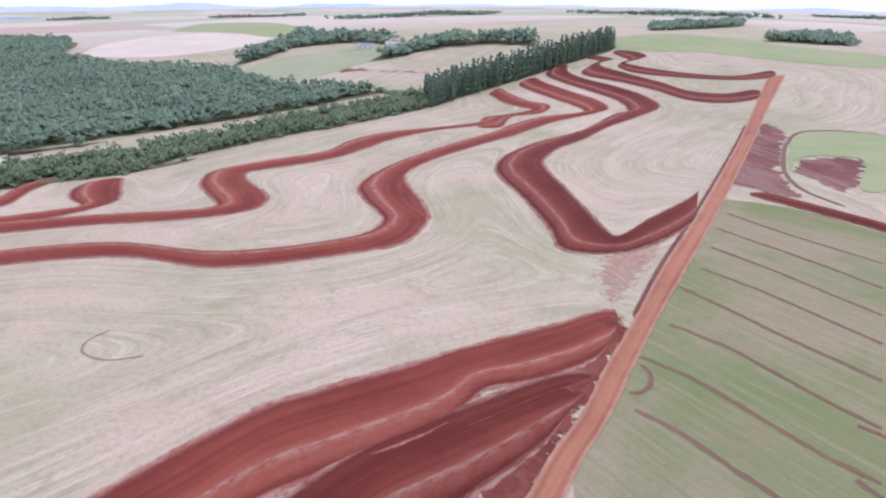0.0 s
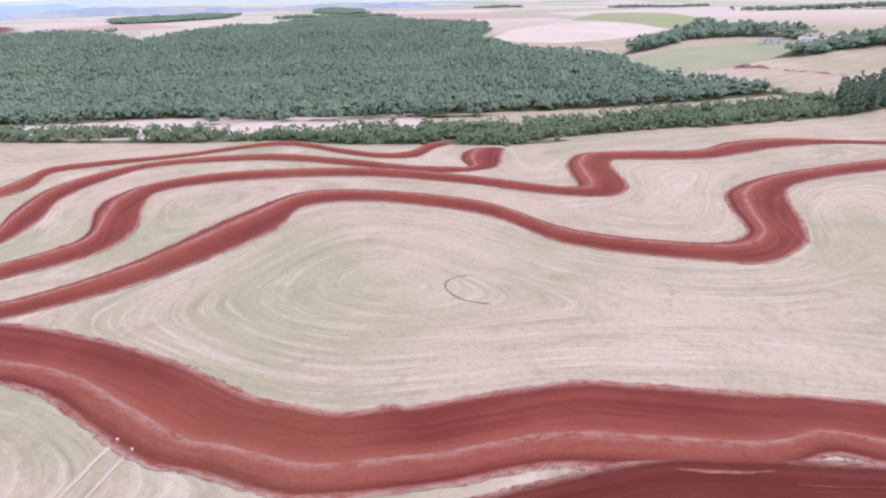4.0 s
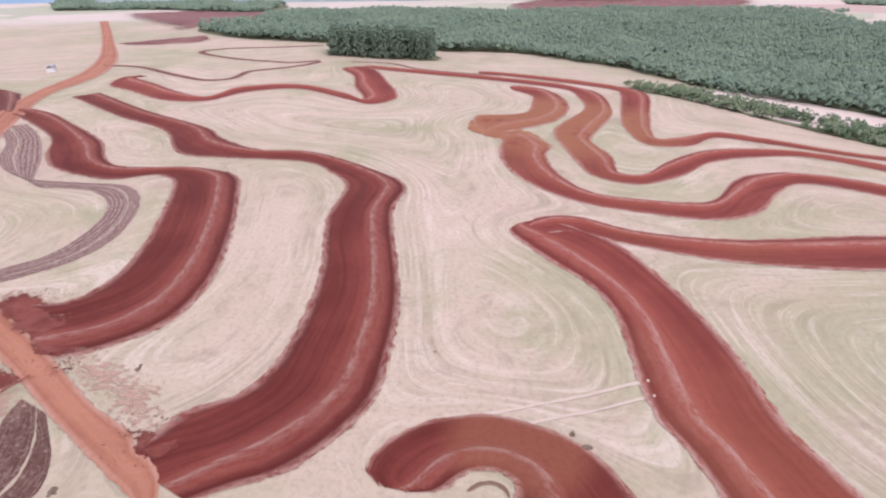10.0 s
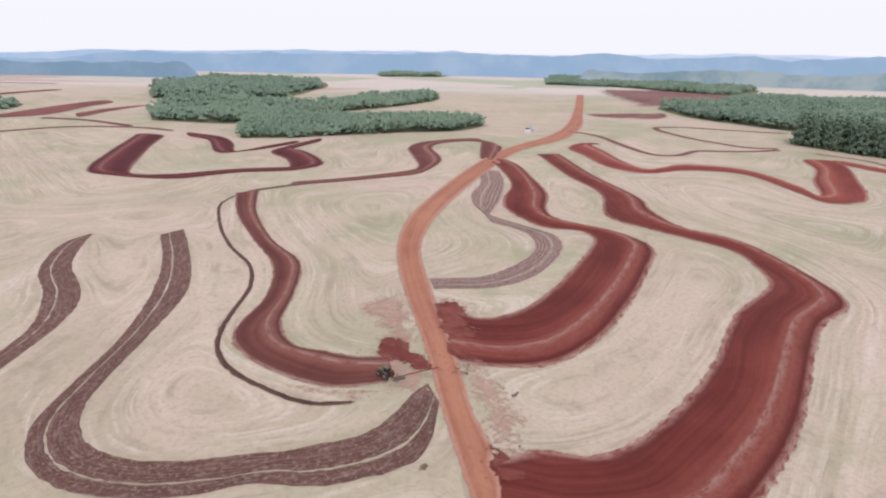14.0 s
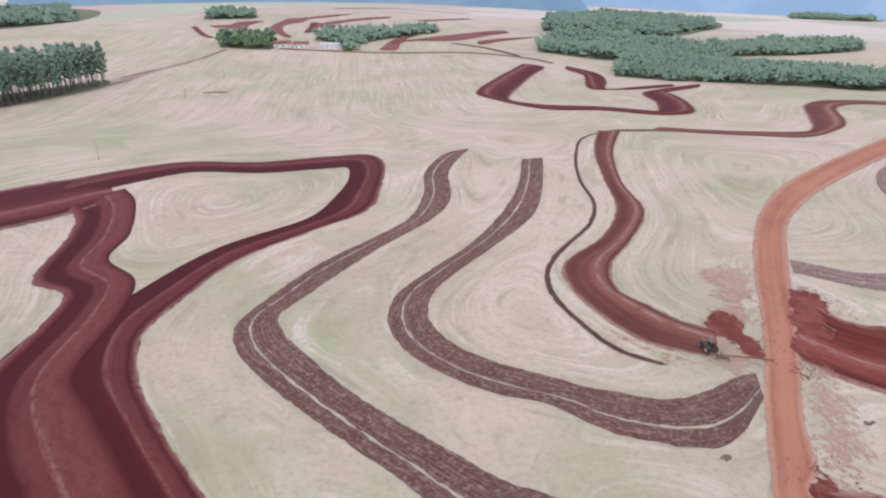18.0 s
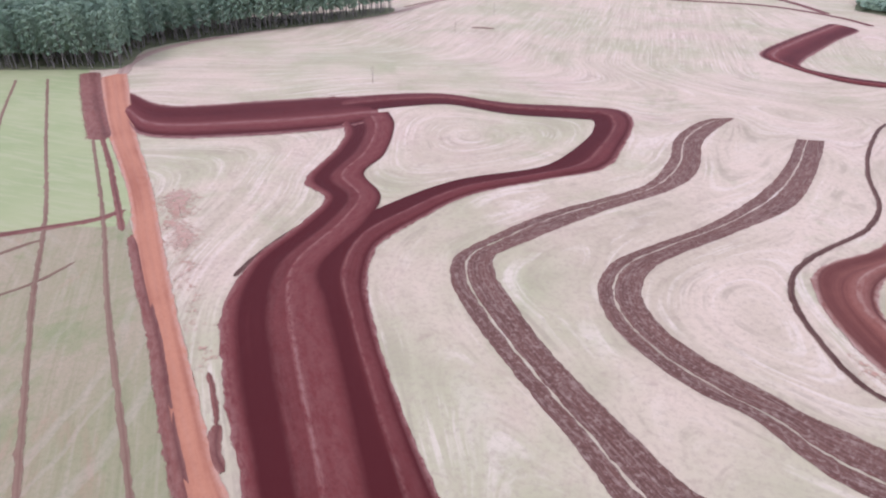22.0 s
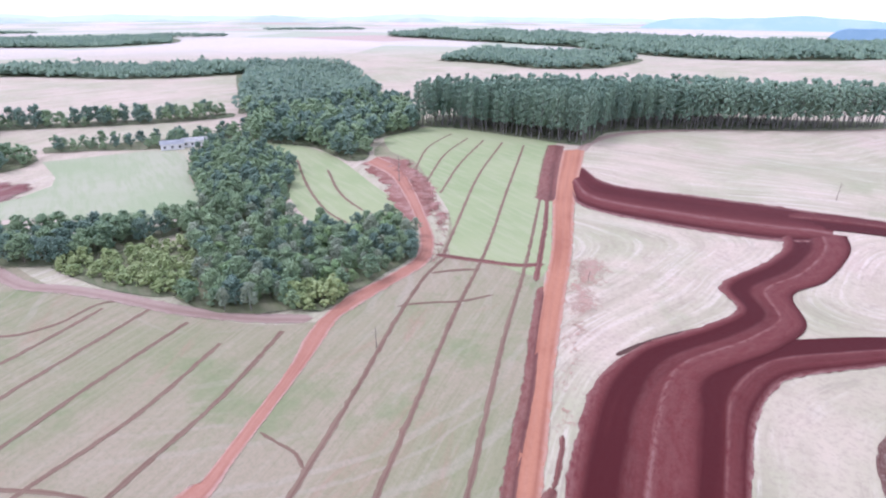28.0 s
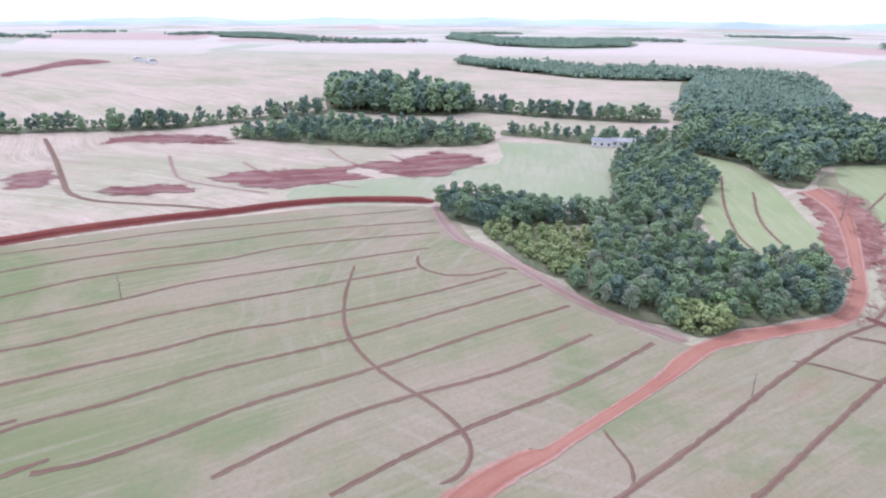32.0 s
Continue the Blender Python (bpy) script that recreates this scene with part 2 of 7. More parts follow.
def leaf_material(name, a, b, tip):
    n = Nodes(name, 0.62)
    n.b.inputs["Specular IOR Level"].default_value = 0.5
    c = n.mix(n.random(), a, b)
    c = n.mix(n.calc("MULTIPLY", n.island(), 0.42), c, tip)
    c = n.mix(n.calc("MULTIPLY", n.ramp(n.noise(0.016, 5, 0.7), 0.46, 0.64), 0.55), c, tip)
    c = n.mix(n.calc("MULTIPLY", n.ramp(n.noise(0.14, 2, 0.6), 0.42, 0.62), 0.5), c, tip)
    g = n.noise(0.9, 5, 0.8)
    c = n.mix(n.calc("MULTIPLY", n.ramp(g, 0.45, 0.7), 0.5), c, a)
    return n.finish(c, n.noise(2.5, 4, 0.8), 0.5, 0.4)


def plain_material(name, a, b, scale=3.0, rough=0.6, metal=0.0):
    n = Nodes(name, rough)
    n.b.inputs["Metallic"].default_value = metal
    g = n.noise(scale, 5, 0.7)
    return n.finish(n.mix(n.ramp(g, 0.3, 0.7), a, b), g, 0.2, 0.05)


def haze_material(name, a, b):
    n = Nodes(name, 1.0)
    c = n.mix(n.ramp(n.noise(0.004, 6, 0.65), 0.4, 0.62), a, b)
    # aerial haze is painted here as a bluish glow, not lit
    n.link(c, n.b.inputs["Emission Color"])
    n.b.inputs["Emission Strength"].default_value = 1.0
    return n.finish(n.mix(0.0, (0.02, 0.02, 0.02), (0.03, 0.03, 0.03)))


STUBBLE = stubble_material()
PALE_EDGE = (0.47, 0.325, 0.265)
SOIL = soil_material("red_soil", (0.155, 0.0275, 0.0195), (0.275, 0.068, 0.044), PALE_EDGE, False, (0.30, 0.125, 0.058))
DEEP_RED_SOIL = soil_material("moist_red_soil", (0.061, 0.0060, 0.0068), (0.135, 0.0285, 0.0260), (0.34, 0.20, 0.165), vary=0.6)
RICH_SOIL = soil_material("turned_red_soil", (0.100, 0.0150, 0.0105), (0.208, 0.046, 0.030), (0.43, 0.285, 0.225), False, (0.235, 0.078, 0.042), spots=((-73, 3, 0, 15, 8),))
BROWN_SOIL = soil_material("brown_turned_soil", (0.098, 0.0270, 0.0205), (0.200, 0.073, 0.053), (0.40, 0.28, 0.22))
DARK_SOIL = soil_material("dark_furrow_soil", (0.050, 0.021, 0.015), (0.105, 0.046, 0.034), (0.22, 0.14, 0.105))
TILLED = soil_material("tilled_soil", (0.105, 0.046, 0.035), (0.188, 0.091, 0.067), (0.35, 0.255, 0.205), True)
TILLED_PALE = soil_material("straw_tilled_soil", (0.15, 0.070, 0.055), (0.27, 0.155, 0.122), (0.43, 0.335, 0.28), True)
TRACK = soil_material("road_dirt", (0.255, 0.086, 0.050), (0.430, 0.192, 0.112), (0.44, 0.27, 0.20))
LANE = soil_material("farm_lane_dirt", (0.275, 0.105, 0.066), (0.415, 0.203, 0.138), (0.45, 0.31, 0.245))
BANK = soil_material("raw_bank", (0.105, 0.034, 0.028), (0.19, 0.068, 0.052), (0.33, 0.20, 0.15))
TRASH = plain_material("soiled_straw", (0.10, 0.068, 0.045), (0.24, 0.175, 0.125), 2.5, 0.95)
STRAW = soil_material("pressed_straw", (0.50, 0.41, 0.32), (0.60, 0.50, 0.40), (0.62, 0.53, 0.43))
PATH = soil_material("pale_path", (0.25, 0.160, 0.120), (0.36, 0.255, 0.20), (0.42, 0.33, 0.265))
WHEEL = soil_material("wheel_line", (0.152, 0.082, 0.057), (0.245, 0.152, 0.105), (0.225, 0.18, 0.115), False, (0.155, 0.08, 0.055))
GREEN = sown_material()
MEADOW = field_material("meadow", (0.262, 0.310, 0.142), (0.315, 0.342, 0.172), (0.358, 0.358, 0.212))
PALE = field_material("pale_grass", (0.300, 0.335, 0.190), (0.375, 0.362, 0.245), (0.28, 0.325, 0.175))
RED = field_material("ploughed_plot", (0.150, 0.047, 0.042), (0.225, 0.096, 0.083), (0.36, 0.275, 0.22), (0.16, 0.03, 1), 0.02, -70, 0.45, 0.6, (0.16, 0.03, 1))
TURNED = field_material("freshly_ploughed_plot", (0.150, 0.047, 0.042), (0.215, 0.090, 0.077), (0.34, 0.25, 0.20), (0.16, 0.03, 1), 0.02, -70, 0.4, 1.0, (0.22, 0.06, 1))
CLAYFIELD = field_material("bare_clay", (0.15, 0.045, 0.04), (0.21, 0.075, 0.062), (0.26, 0.11, 0.09))
DUSTY = field_material("soil_dusted_straw", (0.42, 0.280, 0.208), (0.40, 0.240, 0.172), (0.46, 0.34, 0.265), (0.5, 0.5, 0.5), 0.06, thin=0.5)
SPILL = field_material("spilled_soil", (0.135, 0.030, 0.023), (0.205, 0.058, 0.040), (0.25, 0.10, 0.072), (0.25, 0.25, 0.25), 0.1, 0.0, 0.45, thin=1.0)
OCHRE = field_material("ochre_earth", (0.27, 0.100, 0.048), (0.32, 0.140, 0.068), (0.36, 0.20, 0.12), (0.2, 0.2, 0.2), 0.06, 0.0, 0.5, 1.0)
GULLY = field_material("eroded_gully", (0.20, 0.080, 0.058), (0.29, 0.145, 0.110), (0.39, 0.25, 0.20), (0.2, 0.2, 0.2), 0.06, 0.0, 0.6, 0.9)
SAND = field_material("dry_field", (0.66, 0.56, 0.48), (0.60, 0.50, 0.42), (0.56, 0.49, 0.40))
# green floor toned dark, so gaps between the crowns read as forest shade
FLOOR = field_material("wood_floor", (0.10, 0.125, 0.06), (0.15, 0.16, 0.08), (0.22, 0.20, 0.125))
LEAF = leaf_material("broad_leaves", (0.096, 0.166, 0.090), (0.166, 0.248, 0.118), (0.270, 0.350, 0.168))
DARKLEAF = leaf_material("dark_broad_leaves", (0.064, 0.116, 0.086), (0.104, 0.168, 0.116), (0.170, 0.244, 0.160))
GREYLEAF = leaf_material("dusty_grey_leaves", (0.150, 0.192, 0.125), (0.215, 0.255, 0.160), (0.32, 0.355, 0.23))
FRESHLEAF = leaf_material("fresh_green_leaves", (0.115, 0.205, 0.075), (0.185, 0.285, 0.105), (0.295, 0.395, 0.16))
GUM = leaf_material("gum_leaves", (0.105, 0.180, 0.128), (0.160, 0.250, 0.160), (0.26, 0.35, 0.225))
BUSH = leaf_material("scrub_leaves", (0.140, 0.205, 0.062), (0.225, 0.280, 0.092), (0.335, 0.370, 0.145))
HEDGE = leaf_material("field_edge_leaves", (0.062, 0.120, 0.052), (0.110, 0.182, 0.074), (0.225, 0.275, 0.145))
PINE = leaf_material("windbreak_leaves", (0.068, 0.118, 0.082), (0.108, 0.170, 0.110), (0.180, 0.255, 0.155))
WOODS = leaf_material("woodland_leaves", (0.080, 0.143, 0.098), (0.128, 0.205, 0.127), (0.212, 0.290, 0.172))
BARK = plain_material("bark", (0.14, 0.11, 0.085), (0.26, 0.22, 0.18), 1.5, 0.9)
PALEBARK = plain_material("gum_bark", (0.14, 0.125, 0.11), (0.22, 0.20, 0.18), 0.8, 0.85)
DEADWOOD = plain_material("weathered_wood", (0.17, 0.13, 0.10), (0.30, 0.25, 0.21), 2.0, 0.9)
RUST = plain_material("red_painted_steel", (0.20, 0.035, 0.028), (0.30, 0.075, 0.055), 3.0, 0.6)
CLOD = plain_material("red_clods", (0.12, 0.032, 0.025), (0.20, 0.066, 0.048), 3.0, 0.95)
TYRE = plain_material("tyre_rubber", (0.03, 0.03, 0.03), (0.08, 0.06, 0.05), 4.0, 0.85)
STEEL = plain_material("dusty_steel", (0.10, 0.075, 0.06), (0.22, 0.15, 0.12), 3.0, 0.6, 0.4)
PAINT = plain_material("faded_paint", (0.10, 0.09, 0.06), (0.16, 0.13, 0.09), 3.0, 0.5)
HUB = plain_material("wheel_rim", (0.26, 0.22, 0.18), (0.40, 0.35, 0.29), 5.0, 0.5)
GLASS = plain_material("dusty_glass", (0.02, 0.025, 0.03), (0.05, 0.05, 0.05), 3.0, 0.15)
LIME = plain_material("whitewash", (0.78, 0.77, 0.74), (0.66, 0.64, 0.60), 0.6, 0.8)
CLAY = plain_material("clay_tiles", (0.38, 0.16, 0.11), (0.48, 0.24, 0.17), 0.8, 0.85)
ZINC = plain_material("zinc_sheet", (0.62, 0.63, 0.64), (0.50, 0.50, 0.50), 0.7, 0.45, 0.3)

# ---- the lie of the land ----


def ease(a, b, x):
    u = np.clip((x - a) / (b - a), 0, 1)
    return u * u * (3 - 2 * u)


def height(x, y):
    r = np.hypot(x, y)
    az = np.degrees(np.arctan2(-x, y)) % 360

    def toward(c, w):
        return np.exp(-((((az - c + 180) % 360) - 180) / w) ** 2)

    h = -15 * np.exp(-((r - 640) / 230) ** 2) * toward(58, 40)
    h = h - 7 * np.exp(-((r - 640) / 190) ** 2) * toward(142, 17)
    h = h - 6 * np.exp(-((r - 300) / 110) ** 2) * toward(287, 26)
    h = h + 1.6 * np.sin(x / 170 + 0.7) * np.sin(y / 210 + 0.3) * ease(40, 200, r)
    h = h + 34 * ease(320, 690, r) * toward(348, 34)
    h = h + 17 * ease(430, 950, r) * toward(182, 24)
    h = h - 38 * ease(700, 1500, r) * toward(122, 52)
    return h - 66 * ease(900, 4300, r)


def spline(points, step):
    """A smooth run through the stations, sampled about every step metres (centripetal)."""
    p = np.array(points, float)
    p = np.vstack([2 * p[0] - p[1], p, 2 * p[-1] - p[-2]])
    out = []
    for i in range(1, len(p) - 2):
        d = [max(np.linalg.norm(p[i + k + 1] - p[i + k]) ** 0.5, 1e-3) for k in (-1, 0, 1)]
        m1 = (p[i] - p[i - 1]) / d[0] - (p[i + 1] - p[i - 1]) / (d[0] + d[1]) + (p[i + 1] - p[i]) / d[1]
        m2 = (p[i + 1] - p[i]) / d[1] - (p[i + 2] - p[i]) / (d[1] + d[2]) + (p[i + 2] - p[i + 1]) / d[2]
        m1, m2 = m1 * d[1], m2 * d[1]
        n = max(2, int(np.linalg.norm(p[i + 1] - p[i]) / step))
        for u in np.arange(n) / n:
            out.append((2 * u ** 3 - 3 * u ** 2 + 1) * p[i] + (u ** 3 - 2 * u ** 2 + u) * m1
                       + (3 * u ** 2 - 2 * u ** 3) * p[i + 1] + (u ** 3 - u ** 2) * m2)
    out.append(p[-2])
    return np.array(out)


def mesh_object(name, verts, faces, material, parent=None, label="", smooth=True):
    me = bpy.data.meshes.new(name)
    me.from_pydata([tuple(v) for v in verts], [], faces)
    me.materials.append(material)
    if smooth:
        me.polygons.foreach_set("use_smooth", [True] * len(me.polygons))
    ob = new(name, me)
    if parent is not None:
        ob.parent = parent
    if label:
        tagged(ob, label)
    return ob


def part(name, bm, material, parent, label=""):
    me = bpy.data.meshes.new(name)
    bm.to_mesh(me)
    bm.free()
    me.materials.append(material)
    ob = new(name, me)
    ob.parent = parent
    if label:
        tagged(ob, label)
    return ob


def point_floats(me, name, values):
    a = me.attributes.new(name, "FLOAT", "POINT")
    a.data.foreach_set("value", np.asarray(values, np.float32).ravel())


def sweep(name, rails, profile, material, parent=None, lift=0.05, step=3.0, label="", rough=(0.0, 0.0), lo=0.0, hi=1.0, blunt=False):
    """Earth laid between two rails; profile: rows of (share of the width, height, straw and dust, dryness, cover)."""
    run = spline(rails, step)
    a, b = run[:, :2], run[:, 2:]
    a, b = a + (b - a) * lo, a + (b - a) * hi
    wide = np.hypot(*(b - a).T)
    along = np.concatenate([[0], np.cumsum(np.hypot(*np.diff((a + b) / 2, axis=0).T))])
    if blunt:
        mid, reach = (a + b) / 2, np.minimum(along, along[-1] - along) / (0.4 * np.interp(along, [0, along[-1]], [wide[0], wide[-1]]) + 0.5)
        k = np.clip(reach, 0, 1)[:, None]
        k = 0.3 + 0.7 * np.sqrt(1 - (1 - k) ** 2)
        a, b = mid + (a - mid) * k, mid + (b - mid) * k
        wide = np.hypot(*(b - a).T)
    s, z, crest, tone, fade = np.array(profile).T
    x = a[:, None, 0] + (b - a)[:, None, 0] * s
    y = a[:, None, 1] + (b - a)[:, None, 1] * s
    rag = np.array([[0.6 * noise.noise((p[0] * 0.33, p[1] * 0.33, k * 9.1)) + 0.7 * noise.noise((p[0] * 1.1, p[1] * 1.1, k * 5.3)) for p in a] for k in (0, 1)])
    tip = np.clip(np.minimum(np.arange(len(a)), np.arange(len(a))[::-1]) / 4.0, 0.15, 1)
    for j, e, share in ((0, 0, 1.0), (1, 0, 0.6), (-2, 1, 0.6), (-1, 1, 1.0)):
        way = (a - b if e == 0 else b - a) / wide[:, None]
        x[:, j] += share * rag[e] * rough[e] * way[:, 0]
        y[:, j] += share * rag[e] * rough[e] * way[:, 1]
    far = np.hypot(x, y)
    zz = height(x, y) + lift + far * 0.0002 + z[None, :] * np.minimum(1, wide / 12)[:, None] * tip[:, None]
    k, m = x.shape
    verts = np.stack([x, y, zz], -1).reshape(-1, 3)
    faces = [(i * m + j, i * m + j + 1, (i + 1) * m + j + 1, (i + 1) * m + j) for i in range(k - 1) for j in range(m - 1)]
    ob = mesh_object(name, verts, faces, material, parent, label)
    lay = ob.data.attributes.new("lay", "FLOAT_VECTOR", "POINT")
    q = np.stack([s[None, :] * wide[:, None], np.repeat(along[:, None], m, 1), np.zeros((k, m))], -1)
    lay.data.foreach_set("vector", q.astype(np.float32).ravel())
    for key, row in (("crest", crest), ("tone", tone)):
        point_floats(ob.data, key, np.repeat(row[None], k, 0))
    ends = np.clip(np.minimum(along, along[-1] - along) / 2.5, 0, 1) if blunt else np.ones(k)
    point_floats(ob.data, "fade", fade[None] * (0.35 + 0.65 * ends)[:, None])
    if ob.data.polygons[0].normal.z < 0:
        ob.data.flip_normals()
    return ob


def widened(path, width):
    """Two rails from a middle line and a width."""
    p = spline(path, 6.0)
    d = np.gradient(p, axis=0)
    d /= np.maximum(np.linalg.norm(d, axis=1, keepdims=True), 1e-6)
    n = np.stack([-d[:, 1], d[:, 0]], 1) * width / 2
    return np.hstack([p + n, p - n])


def inside(x, y, poly):
    hit = np.zeros(np.shape(x), bool)
    for (x0, y0), (x1, y1) in zip(poly, np.roll(poly, -1, axis=0)):
        c = (y0 > y) != (y1 > y)
        hit ^= c & (x < (x1 - x0) * (y - y0) / (y1 - y0 + 1e-12) + x0)
    return hit


def field(name, outline, material, label, lift=0.03, ragged=0.0, loose=0.0):
    """A patch of ground cover that follows the land; loose: metres over which its edge thins out."""
    p = np.array(outline, float)
    loop = spline(np.vstack([p, p[:1]]), 1.2 * ragged if ragged else 12.0)[:-1]
    if ragged:
        w = 0.55 / ragged
        loop = loop + ragged * np.array([(noise.noise((q[0] * w, q[1] * w, 1.3)) + 0.7 * noise.noise((q[0] * w * 2.3, q[1] * w * 2.3, 4.1)),
                                          noise.noise((q[0] * w, q[1] * w, 7.7)) + 0.7 * noise.noise((q[0] * w * 2.3, q[1] * w * 2.3, 9.1))) for q in loop])
    near = np.hypot(*loop.T).min()
    g = max(1.6 if loose else 6.0, (np.ptp(p[:, 0]) * np.ptp(p[:, 1])) ** 0.5 / 70)
    xs, ys = np.arange(p[:, 0].min() + g / 2, p[:, 0].max(), g), np.arange(p[:, 1].min() + g / 2, p[:, 1].max(), g)
    gx, gy = [q.ravel() for q in np.meshgrid(xs, ys)]
    keep = inside(gx, gy, loop)
    gx, gy = gx[keep], gy[keep]
    clear = np.array([np.min(np.hypot(loop[:, 0] - u, loop[:, 1] - v)) for u, v in zip(gx, gy)]) > g * 0.35 if len(gx) else []
    pts = [Vector(q) for q in loop] + [Vector((u, v)) for u, v, c in zip(gx, gy, clear) if c]
    k = len(loop)
    from mathutils import geometry
    vs, _, fs, *_ = geometry.delaunay_2d_cdt(pts, [(i, (i + 1) % k) for i in range(k)], [list(range(k))], 1, 1e-4)
    v = np.array([tuple(q) for q in vs])
    z = height(v[:, 0], v[:, 1]) + lift + np.hypot(v[:, 0], v[:, 1]) * 0.00015
    ob = mesh_object(name, np.column_stack([v, z]), [tuple(f) for f in fs], material)
    if loose:
        point_floats(ob.data, "fade", [min(1.0, float(np.min(np.hypot(loop[:, 0] - q[0], loop[:, 1] - q[1]))) / loose) for q in v])
    if ob.data.polygons[0].normal.z < 0:
        ob.data.flip_normals()
    return tagged(ob, label, "field", kind="structure")


